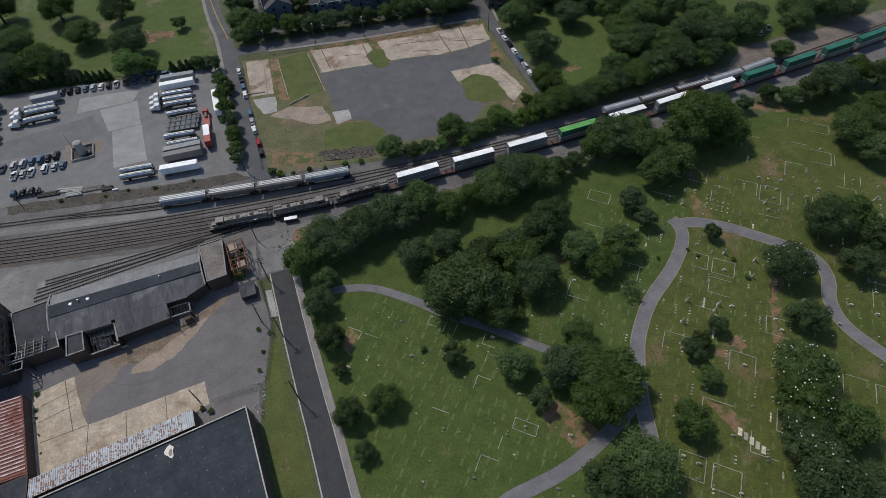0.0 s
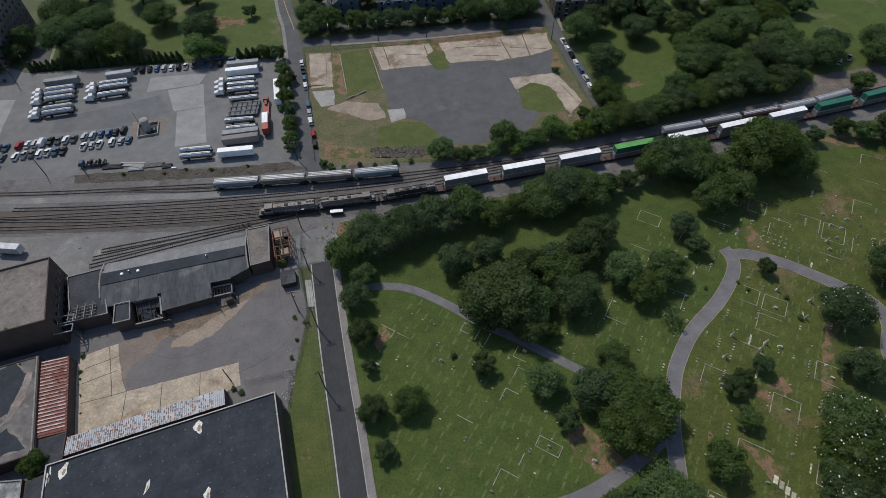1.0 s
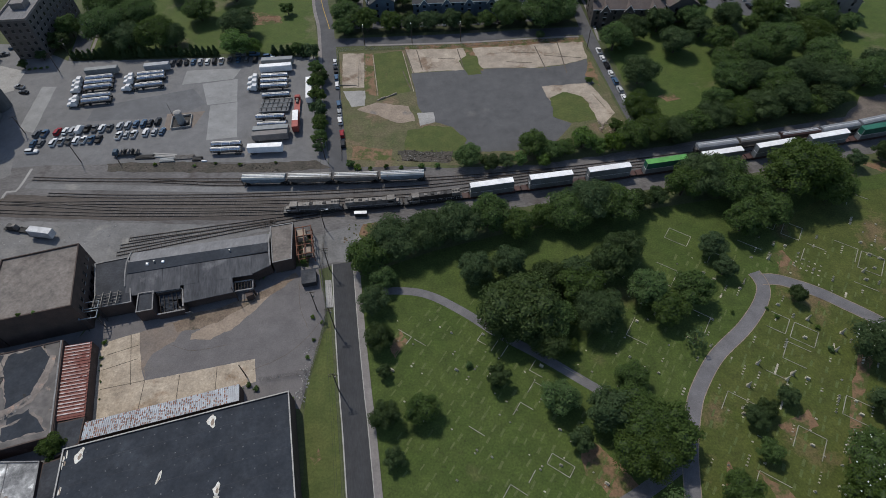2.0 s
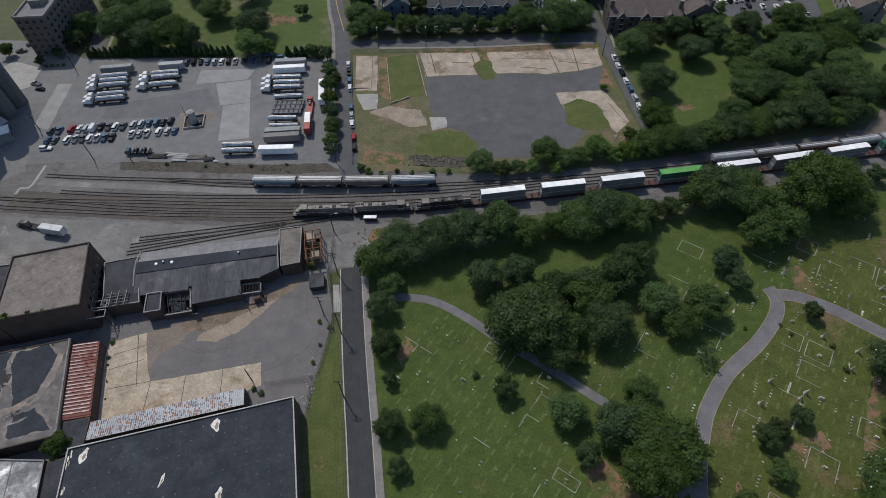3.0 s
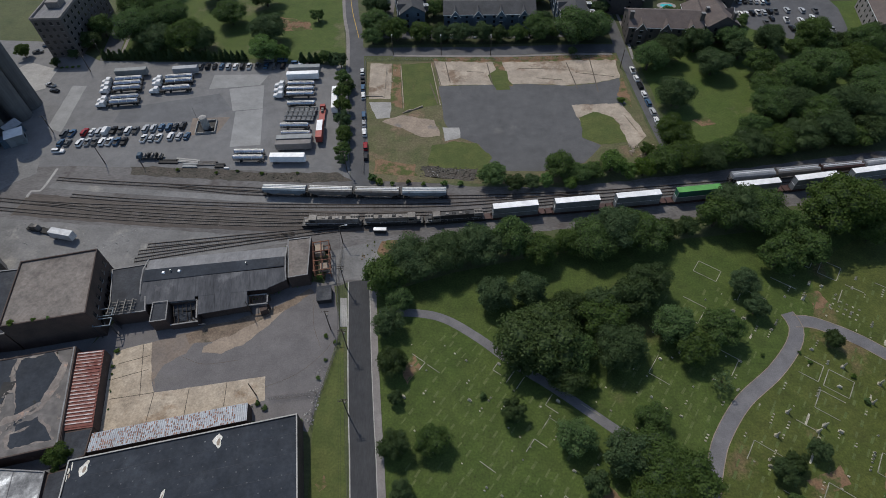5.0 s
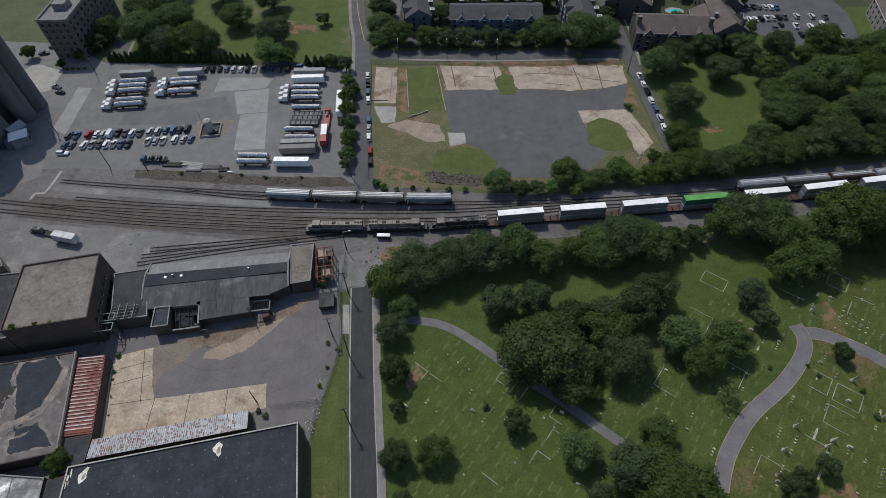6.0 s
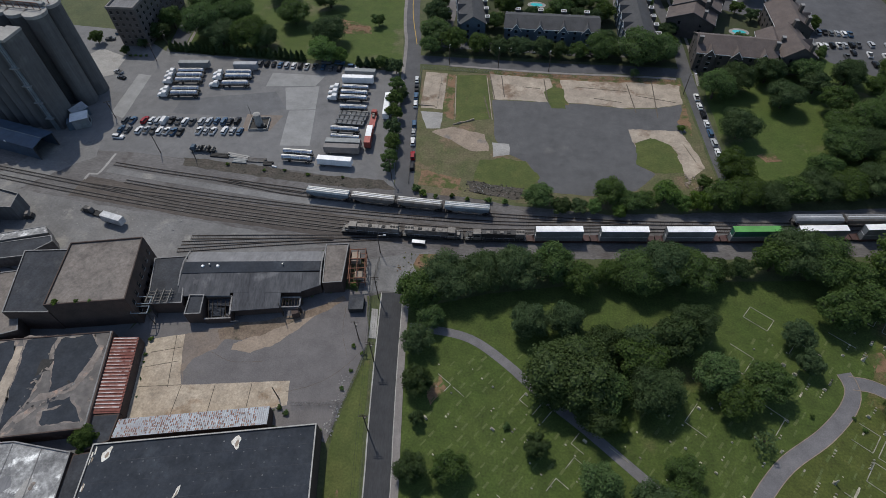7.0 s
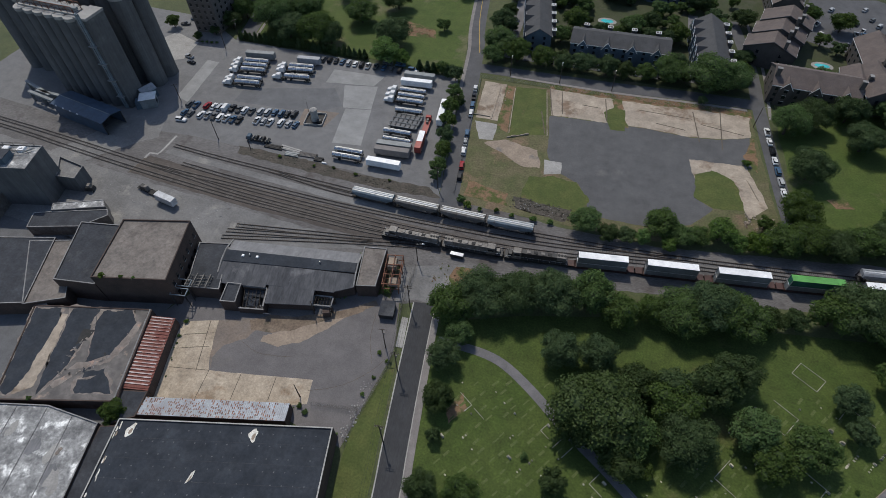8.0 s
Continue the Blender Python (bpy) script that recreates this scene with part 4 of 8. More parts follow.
# ---- trees ----
def crown_mesh(name, R, H, leaves, leaf, lobes, seed, mats, flat=0.8, cone=False):
    """A crown of many small leaf sprays over uneven lobes, with gaps, around added light-blocking dark cores; local
    origin at the trunk's foot.
    """
    rng = np.random.default_rng(seed)
    low = H * (0.06 if cone else 0.16)
    mid, half = (H + low) / 2, (H - low) / 2
    cs, rs = [], []
    for i in range(lobes):
        if cone:
            t = (i + 0.5) / lobes
            rr = R * (1 - t) * 0.55
            an = i * 2.4
            cs.append((rr * math.cos(an) * 0.5, rr * math.sin(an) * 0.5, low + t * (H - low) * 0.95))
            rs.append(R * (0.95 - 0.75 * t))
        else:
            t = (i + 0.5) / lobes
            z = 1 - 1.75 * t
            an = i * 2.39996 + rng.uniform(-0.4, 0.4)
            q = math.sqrt(max(0.0, 1 - z * z))
            k = rng.uniform(0.5, 0.82)
            cs.append((R * k * q * math.cos(an), R * k * q * math.sin(an), mid + half * k * z))
            rs.append(R * rng.uniform(0.2, 0.4))
    if not cone:
        cs.append((0, 0, mid + 0.1 * half)), rs.append(R * 0.55)
    cs, rs = np.array(cs), np.array(rs)
    w = rs ** 2
    pick = rng.choice(len(cs), leaves, p=w / w.sum())
    d = rng.normal(size=(leaves, 3))
    d /= np.linalg.norm(d, axis=1)[:, None]
    d[:, 2] = np.abs(d[:, 2]) * np.where(rng.random(leaves) < 0.78, 1, -1)
    rad = rs[pick] * (0.66 + 0.52 * rng.random(leaves) ** 0.8 + 0.16 * (rng.random(leaves) ** 6))
    sq = np.array([1, 1, 1.0 if cone else flat])
    pos = cs[pick] + d * rad[:, None] * sq
    inside = np.zeros(leaves, bool)
    for c, r in zip(cs, rs):
        e = (pos - c) / sq
        inside |= (e * e).sum(1) < (0.62 * r) ** 2
    keep = ~inside & (pos[:, 2] > low * 0.7)
    pos, d = pos[keep], d[keep]
    n = len(pos)
    nrm = d + rng.normal(size=(n, 3)) * 0.46 + np.array([0, 0, 0.2])
    nrm /= np.linalg.norm(nrm, axis=1)[:, None]
    ref = rng.normal(size=(n, 3))
    u = np.cross(nrm, ref)
    u /= np.linalg.norm(u, axis=1)[:, None]
    v = np.cross(nrm, u)
    s = leaf * rng.uniform(0.6, 1.4, n)[:, None]
    a = rng.uniform(0.55, 1.0, n)[:, None]
    sag = nrm * s * 0.25
    V = np.empty((n, 4, 3))
    V[:, 0], V[:, 1], V[:, 2], V[:, 3] = pos - u * s - sag, pos - v * s * a, pos + u * s - sag, pos + v * s * a
    verts = [tuple(p) for p in V.reshape(-1, 3)]
    faces = [(4 * i, 4 * i + 1, 4 * i + 2, 4 * i + 3) for i in range(n)]
    nl = len(faces)
    bm = bmesh.new()
    bmesh.ops.create_icosphere(bm, subdivisions=1, radius=1)
    iv, jf = [x.co.copy() for x in bm.verts], [[q.index for q in f.verts] for f in bm.faces]
    bm.free()
    # Added solid core in each lobe: blocks light and darkens the crown's inside.
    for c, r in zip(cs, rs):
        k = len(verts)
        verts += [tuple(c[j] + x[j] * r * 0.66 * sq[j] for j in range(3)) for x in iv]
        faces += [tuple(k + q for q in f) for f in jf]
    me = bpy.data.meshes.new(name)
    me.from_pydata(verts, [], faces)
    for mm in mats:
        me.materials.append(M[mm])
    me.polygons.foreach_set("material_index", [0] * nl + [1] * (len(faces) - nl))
    me.update()
    g = Geo()
    top = low + (H - low) * 0.45
    r0 = max(0.09, R * 0.055)
    g.tube((0, 0, -0.1), (0, 0, low + 0.1 * H), r0 * 1.25, r0 * 0.85, 8, False)
    g.tube((0, 0, low + 0.1 * H), (R * 0.03, 0, top), r0 * 0.85, r0 * 0.4, 8, False)
    if not cone:
        for i in range(0, lobes, max(1, lobes // 7)):
            z0 = low + rng.uniform(0.02, 0.2) * H
            g.tube((0, 0, z0), tuple(cs[i] * np.array([0.85, 0.85, 1.0])), r0 * 0.5, r0 * 0.12, 5, False)
    tr = bpy.data.meshes.new("trunk")
    tr.from_pydata(g.v, [], g.f)
    tr.materials.append(M["bark"])
    return tr, me


TREES = {}
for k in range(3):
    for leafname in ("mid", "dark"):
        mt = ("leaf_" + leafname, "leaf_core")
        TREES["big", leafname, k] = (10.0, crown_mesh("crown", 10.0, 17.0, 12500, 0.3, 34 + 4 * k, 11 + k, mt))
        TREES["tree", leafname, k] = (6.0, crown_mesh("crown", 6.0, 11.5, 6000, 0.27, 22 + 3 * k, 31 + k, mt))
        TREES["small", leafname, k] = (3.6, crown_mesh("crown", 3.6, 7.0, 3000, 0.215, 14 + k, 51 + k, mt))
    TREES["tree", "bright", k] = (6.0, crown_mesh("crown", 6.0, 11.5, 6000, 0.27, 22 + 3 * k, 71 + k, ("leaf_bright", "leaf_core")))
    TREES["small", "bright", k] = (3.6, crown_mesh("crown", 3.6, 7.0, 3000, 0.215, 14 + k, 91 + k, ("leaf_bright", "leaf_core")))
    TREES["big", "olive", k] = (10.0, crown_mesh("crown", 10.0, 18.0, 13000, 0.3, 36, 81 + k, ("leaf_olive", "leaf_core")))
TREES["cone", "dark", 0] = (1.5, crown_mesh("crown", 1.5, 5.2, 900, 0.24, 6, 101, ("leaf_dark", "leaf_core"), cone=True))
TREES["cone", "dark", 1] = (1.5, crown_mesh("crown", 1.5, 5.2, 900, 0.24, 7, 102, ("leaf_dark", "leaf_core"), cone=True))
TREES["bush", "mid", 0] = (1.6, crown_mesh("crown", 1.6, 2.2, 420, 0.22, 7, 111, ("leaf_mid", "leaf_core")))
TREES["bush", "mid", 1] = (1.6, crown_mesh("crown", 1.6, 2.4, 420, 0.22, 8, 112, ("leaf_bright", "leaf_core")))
tree_rng = random.Random(5)
WORDS = {"mid": "green", "dark": "dark green", "bright": "fresh bright green", "olive": "dull olive green"}


def tree(x, y, R, leafname="mid", where="", tall=1.0, z=0.0, group=""):
    size = "big" if R > 7.6 or leafname == "olive" else "tree" if R > 4.4 else "small" if R > 2.1 else "bush"
    if size == "bush":
        leafname = "mid"
    if size == "big" and leafname == "bright":
        size = "tree"
    k = tree_rng.randrange(2 if size == "bush" else 3)
    base, (tm, cm) = TREES[size, leafname, k]
    f = R / base
    t = thing("bush" if size == "bush" else "tree", ("%s rounded bush " if size == "bush" else "broad %s leafy tree " if size == "big" else "%s leafy tree ") % WORDS[leafname] + where,
              "bush" if size == "bush" else "tree", pose(x, y, z, 0, 0, tree_rng.uniform(0, 360)) @ Matrix.Diagonal((f * tree_rng.uniform(0.9, 1.05), f * tree_rng.uniform(0.9, 1.05), f * tall * tree_rng.uniform(0.76, 0.9), 1)), group)
    for nm, me in (("trunk", tm), ("crown", cm)):
        o = new(nm, me)
        o.parent = t
    return t


def grove(rows, leafname, where, mix=0.0, tall=1.0, group=""):
    for x, y, R in rows:
        ln = leafname
        if tree_rng.random() < mix:
            ln = "dark" if leafname == "mid" else "mid"
        tree(x, y, R, ln, where, tall, group=group)


grove([(-26, 98, 4.9), (-23, 85, 5.3), (-20.5, 75, 2.6), (-19, 61, 4.5), (-15.5, 50, 3.2)], "dark", "beside the pavement", group="trees along the pavement")
grove([(12, 73, 4.0), (4, 78, 1.3), (34, 56, 4.2), (82, 63, 3.7), (107, 103, 3.3), (85, 65, 3.3), (92, 69, 3.7), (87, 112, 4.3), (85, 121, 5.0)], "dark", "on the cemetery lawn")
grove([(-9, 63, 5.0), (29, 67, 5.4), (50, 74, 4.6), (74, 103, 6.3), (65, 96, 6.0), (82, 54, 3.5), (71, 43, 5.6)], "mid", "on the cemetery lawn")
grove([(42, 63, 6.5), (49, 61, 8.4), (57, 57, 7.6), (49, 52, 8.1), (38, 103, 7.5), (60, 103, 6.7), (54, 33, 8.3), (44, 31, 6.9)], "mid", "in the cemetery", 0.2)
tree(19, 94, 12.2, "olive", "in the cemetery", 0.85)
grove([(6.5, 110, 6.0), (17, 112.5, 6.2), (29, 106.5, 6.4), (39, 107.5, 6.8), (49, 112, 7.6), (55, 119, 6.4), (43, 94, 8.8), (29, 91, 7.3), (34, 84, 2.9), (27, 84, 6.0), (15, 89, 6.5)], "dark", "in the cemetery", 0.25)
grove([(-29, 114, 7.4), (-21, 121, 8.4), (-10, 125, 8.6), (0, 128.5, 8.4), (11, 132, 7.6), (-24, 107, 5.0), (21, 129, 6.7)], "mid", "beside the railway", 0.45, 1.0)
grove([(30, 133, 5.4), (39, 134, 8.2), (46, 138, 9.0), (54, 138.5, 9.0),
       (64, 141, 5.0), (72, 144, 4.4), (82, 148, 7.6), (89, 151, 9.2), (96, 149, 9.6), (104, 144, 7.5), (98, 131, 7.4), (108, 136, 7.6), (130, 154, 11.0), (133, 145, 8.0)], "mid", "beside the railway", 0.45, 1.02)
tree(120, 150, 13.4, "mid", "beside the railway", 1.0)
grove([(4, 164.5, 6.0), (12, 162, 4.0), (19, 163.5, 3.7), (29, 171, 6.6), (36, 168.5, 5.3), (42, 170.5, 4.6), (69, 176, 7.4), (78, 180, 8.0), (85, 179, 7.8), (95, 184, 7.6), (103, 187, 8.0), (114, 190, 8.2),
       (125, 194, 8.4), (137, 198, 8.4), (145, 195, 6.4), (154, 200, 7.6)], "mid", "between the lot and the railway", 0.4, 0.82)
grove([(49, 174, 5.3), (55, 171, 3.8), (61, 172, 4.7), (24, 164, 3.4), (33, 164, 3.0)], "bright", "between the lot and the railway")
grove([(-39, 161, 1.8), (-42, 163, 2.0), (-34, 160.5, 1.2), (-28, 162, 1.3), (-22, 161.5, 1.1), (-14, 162, 1.5), (-8, 162.5, 1.4), (58, 217, 1.9), (64, 184, 3.2), (70, 182, 3.5)], "mid", "at the edge of the lot")
grove([(79, 216, 8.4), (74, 191, 7.9), (72, 242, 8.7), (81, 249, 8.8), (100, 240, 8.0), (115, 253, 6.6), (117, 212, 8.6), (129, 229, 9.4), (120, 240, 7.4), (144, 236, 10.7), (146, 213, 10.0), (161, 225, 10.3),
       (162, 243, 9.6), (133, 206, 8.9), (158, 208, 8.8), (107, 197, 6.7)], "mid", "on the meadow", 0.35)
grove([(118, 222, 8.0), (127, 212, 8.3), (136, 197, 9.0), (184, 194, 5.3), (201, 213, 7.7), (206, 222, 8.8), (222, 225, 10.1), (229, 219, 10.0), (183, 222, 7.9), (176, 214, 8)], "mid", "in the wood", 0.4)
grove([(144, 98, 8.8), (154, 99, 7.4), (122, 84, 7.8), (118, 66, 5.6), (98, 33, 7.8), (111, 34, 6.9), (145, 81, 6.3), (157, 90, 6.5), (96, 23, 10.0), (104, 18, 8.0)], "dark", "in the cemetery", 0.2)
grove([(107, 51, 8.4), (102, 42, 8.8)], "mid", "with pale blossom in the cemetery")
grove([(181, 138, 10.0), (196, 147, 8.7), (190, 166, 9.1), (179, 164, 6.8), (204, 172, 7.5), (213, 167, 7.0), (183, 128, 7.8), (170, 164, 5.0), (162, 168, 4.4), (150, 163, 4.0), (140, 160, 3.2)], "mid", "at the cemetery's edge", 0.5)
grove([(-106, 240, 7.5), (-98, 241, 4.1)], "bright", "between the yard and the park")
grove([(-77, 240, 3.8), (-69, 236, 4.3), (-173, 252, 11.2), (-162, 246, 9.4), (-145, 247, 10.3), (-139, 247, 7.7), (-133, 271, 8.7), (-108, 256, 8.9), (-177, 270, 11.6), (-162, 264, 10.1), (-89, 276, 4.1),
       (-120, 290, 9), (-150, 295, 10), (-180, 300, 11)], "mid", "in the park", 0.4)
grove([(-65, 223, 4.1), (-63, 212, 4.3), (-61, 203, 4.1), (-59, 193, 4.3), (-57, 184, 4.2), (-56, 176, 3.7), (-55, 171, 2.9), (-62, 218, 3.2), (-58, 188, 3.3)], "mid", "in a row between yard and street", 0.3, group="street row")
grove([(-57, 256, 5.5), (-46, 260, 7.0), (-34, 260, 6.1), (-24, 260, 5.1), (-15, 261, 6.1), (-4, 262, 6.1), (4, 262, 5.1), (13, 263, 4.8), (23, 265, 8.1), (25, 272, 6.2), (40, 264, 10.5), (50, 267, 8.5),
       (-57, 268, 7.8), (39, 252, 2.6)], "mid", "beside the houses", 0.5)
grove([(-26, 298, 7.0), (2, 300, 6.6), (10, 308, 6.0), (24, 300, 6.0), (-30, 284, 5), (52, 288, 4.6), (-60, 285, 6.6), (96, 258, 7.0), (112, 262, 7), (100, 335, 6.7), (85, 340, 6.1), (54, 326, 6.0),
       (55, 290, 4.6), (54, 278, 5), (90, 318, 4.2), (97, 312, 4), (-90, 320, 9), (-10, 335, 9), (30, 340, 8), (-40, 330, 8), (-110, 340, 10), (130, 262, 8), (150, 265, 9), (170, 260, 9)], "mid", "among the houses", 0.5)
for i in range(26):
    t = i / 25
    x, y = -185 + 68 * t, 236.6 + 3.2 * t + tree_rng.uniform(-0.3, 0.3)
    k = tree_rng.randrange(2)
    base, (tm, cm) = TREES["cone", "dark", k]
    f = tree_rng.uniform(0.85, 1.2)
    tt = thing("hedge_tree", "dark narrow evergreen in a screening row", "tree", pose(x, y, 0, 0, 0, tree_rng.uniform(0, 360)) @ Matrix.Diagonal((f, f, f, 1)), "evergreen screen")
    for nm, me in (("trunk", tm), ("crown", cm)):
        o = new(nm, me)
        o.parent = tt
for x in (-84, -81, -74, -88):
    base, (tm, cm) = TREES["cone", "dark", 0]
    tt = thing("hedge_tree", "dark narrow evergreen beside the yard", "tree", pose(x, 238.5, 0) @ Matrix.Diagonal((1.4, 1.4, 1.2, 1)), "evergreen screen")
    for nm, me in (("trunk", tm), ("crown", cm)):
        o = new(nm, me)
        o.parent = tt

# a thin, sparse tree beside the winding drive
stm, scm = crown_mesh("crown", 3.4, 6.5, 330, 0.3, 12, 131, ("leaf_olive", "leaf_olive"))
bm = bmesh.new()
bm.from_mesh(scm)
bmesh.ops.delete(bm, geom=[f for f in bm.faces if f.material_index == 1], context="FACES")
bm.to_mesh(scm)
bm.free()
sparse = thing("tree", "thin sparse half-bare tree beside the drive", "tree", pose(71.2, 86.4, 0))
for nm, me in (("trunk", stm), ("crown", scm)):
    o = new(nm, me)
    o.parent = sparse

# gardens among the houses
garden = random.Random(41)
done = 0
while done < 120:
    x, y = garden.uniform(-66, 126), garden.uniform(264, 385)
    if any(abs(x - a) < w and abs(y - b) < d for a, b, w, d in ((-43.5, 291, 11, 23), (-1.5, 279.5, 27, 13), (39, 290, 11, 23), (82, 271.5, 21, 12), (70, 305, 17, 20), (107, 285, 15, 30), (90.5, 300.5, 9, 7), (-11, 311, 8, 6), (60, 290, 6, 60), (112, 325, 14, 12), (106, 345, 24, 34), (2, 345, 26, 10), (72, 352, 11, 19))):
        continue
    tree(x, y, garden.uniform(2.2, 5.0), garden.choice(("mid", "dark")), "in the gardens")
    done += 1

# pale blossoms on the magnolias
bloom = random.Random(9)
for t in [o for o in list(scene.objects) if o.name.startswith("tree") and (round(o.location.x), round(o.location.y)) in ((107, 51), (102, 42), (96, 23), (122, 84), (98, 33))]:
    crown = [o for o in t.children if o.name.startswith("crown")][0]
    polys = crown.data.polygons
    g = Geo()
    for k in range(75):
        p = polys[bloom.randrange(len(polys))]
        if p.material_index == 1 or p.center.z < 4:
            continue
        q = p.center * 1.015
        s_ = bloom.uniform(0.12, 0.24)
        g.box(q.x - s_, q.x + s_, q.y - s_, q.y + s_, q.z, q.z + s_, (0.06, 0.06))
    g.put("blossom", "trim_white", t, "scattered creamy blossoms")["kind"] = "stuff"

# ---- works buildings ----
def mid(poly):
    return sum(p[0] for p in poly) / len(poly), sum(p[1] for p in poly) / len(poly)


def inset(poly, d):
    """The outline drawn in by d (convex outlines)."""
    poly = ccw(poly)
    n, out = len(poly), []
    for i in range(n):
        p0, p1, p2 = (Vector(poly[(i + k) % n]) for k in (-1, 0, 1))
        a, b = (p1 - p0).normalized(), (p2 - p1).normalized()
        na, nb = Vector((-a.y, a.x)), Vector((-b.y, b.x))
        q = (na + nb).normalized()
        out.append(tuple(p1 + q * (d / max(0.3, q.dot(na)))))
    return out


def block(name, poly, h, wall, roof, label, parapet=0.5, tops=None, cap="trim_pale", thick=0.35):
    """A building of flat roof: outer walls, roof deck and a parapet with its coping."""
    poly = ccw(poly)
    cx, cy = mid(poly)
    t = thing(name, label, "building", pose(cx, cy, 0))
    loc = [(x - cx, y - cy) for x, y in poly]
    tops = tops or [h] * len(poly)
    Geo().prism(loc, -0.3, h, tops).put("wall", wall, t)
    inner = inset(loc, thick)
    Geo().prism(inner, min(tops) - 0.2, h, [q + 0.012 for q in tops]).put("roof", roof, t)
    if parapet:
        for i in range(len(loc)):
            j = (i + 1) % len(loc)
            a, b, c, d = loc[i], loc[j], inner[j], inner[i]
            g = Geo()
            hs = [tops[i], tops[j], tops[j], tops[i]]
            g.add([(p[0], p[1], q - 0.02) for p, q in zip((a, b, c, d), hs)] + [(p[0], p[1], q + parapet) for p, q in zip((a, b, c, d), hs)],
                  [(0, 1, 5, 4), (1, 2, 6, 5), (2, 3, 7, 6), (3, 0, 4, 7), (4, 5, 6, 7), (3, 2, 1, 0)])
            par = g.put("parapet", wall, t)
            co = Geo().add([(p[0], p[1], q + parapet) for p, q in zip((a, b, c, d), hs)] + [(p[0], p[1], q + parapet + 0.08) for p, q in zip((a, b, c, d), hs)],
                           [(0, 1, 5, 4), (1, 2, 6, 5), (2, 3, 7, 6), (3, 0, 4, 7), (4, 5, 6, 7), (3, 2, 1, 0)])
            co.put("coping", cap, par)
    return t


def slab_on(parent_xy, poly, z, mat, name, parent, label="", amp=0.25, step=0.8, dz=0.02):
    cx, cy = parent_xy
    return patch(name, [(x - cx, y - cy) for x, y in poly], z, mat, label, "", step, amp, parent=parent, low=z - dz)


# dark warehouse in the foreground
poly = [(-101.5, 49.6), (-45.6, 66.4), (-31.5, 12), (-88, -5)]
big = block("warehouse", poly, 7.0, "brick", "roof_black", "long warehouse with a dark membrane roof", 0.35, cap="kerb")
c = mid(poly)
ux, uy = Vector((0.958, 0.288, 0)), Vector((0.25, -0.968, 0))
rows = Geo()
for i in range(19):
    for j in range(14):
        p = Vector((-101.5, 49.6, 0)) + ux * (3 + i * 2.85) + uy * (2.5 + j * 3.2)
        if (i * 7 + j * 3) % 5:
            m = Matrix.Translation((p.x - c[0], p.y - c[1], 7.02)) @ Matrix.Rotation(0.29, 4, "Z")
            rows.box(-0.16, 0.16, -0.16, 0.16, 0, 0.03, m=m)
rows.put("roof_fixing", "roof_grey", big, "rows of small roof fixing plates")["kind"] = "stuff"
g = Geo()
for j in range(9):
    p = Vector((-101.5, 49.6, 0)) + uy * (5 + j * 5.2)
    m = Matrix.Translation((p.x - c[0], p.y - c[1], 7.015)) @ Matrix.Rotation(0.291, 4, "Z")
    g.box(0.6, 57, -0.05, 0.05, 0, 0.02, m=m)
g.put("membrane_seam", "roof_dark", big)
for px, py, sx, sy in ((-64.5, 57.6, 1.3, 2.4), (-96.5, 48.0, 1.2, 2.2), (-58.5, 40.5, 1.0, 1.8), (-74, 43, 0.5, 2.2), (-58, 38.6, 0.9, 0.6)):
    pl = [(px + sx * math.cos(a) * (0.8 + 0.3 * math.sin(3 * a + px)), py + sy * math.sin(a) * (0.8 + 0.25 * math.cos(2 * a + py))) for a in [k * math.pi / 6 for k in range(12)]]
    slab_on(c, pl, 7.09, "white_torn", "roof_tear", big, "white torn patch in the membrane", 0.25, 0.4, 0.09)
    pl = [(px + 0.35 * sx * math.cos(a) + 0.15, py + 0.4 * sy * math.sin(a) - 0.3) for a in [k * math.pi / 4 for k in range(8)]]
    slab_on(c, pl, 7.1, "sand_strip", "roof_tear", big, "exposed brown deck in the tear", 0.15, 0.4, 0.09)

# torn pale flashing along the warehouse's west edge
tf = random.Random(15)
for k in range(22):
    v = tf.uniform(1.0, 44)
    p = Vector((-101.5, 49.6, 0)) + uy * v + ux * tf.uniform(0.55, 1.3)
    w_, l_ = tf.uniform(0.08, 0.24), tf.uniform(0.3, 1.3)
    pl = [(p.x + ux.x * a_ + uy.x * b_, p.y + ux.y * a_ + uy.y * b_) for a_, b_ in ((-w_, -l_), (w_ * 0.6, -l_ * 0.7), (w_, 0.1), (w_ * 0.5, l_), (-w_, l_ * 0.8))]
    slab_on(c, pl, 7.07 + 0.002 * k, tf.choice(("white_torn", "white_torn", "sand_strip")), "torn_flashing", big, "pale torn flashing at the roof's edge", 0.25, 0.3, 0.05)

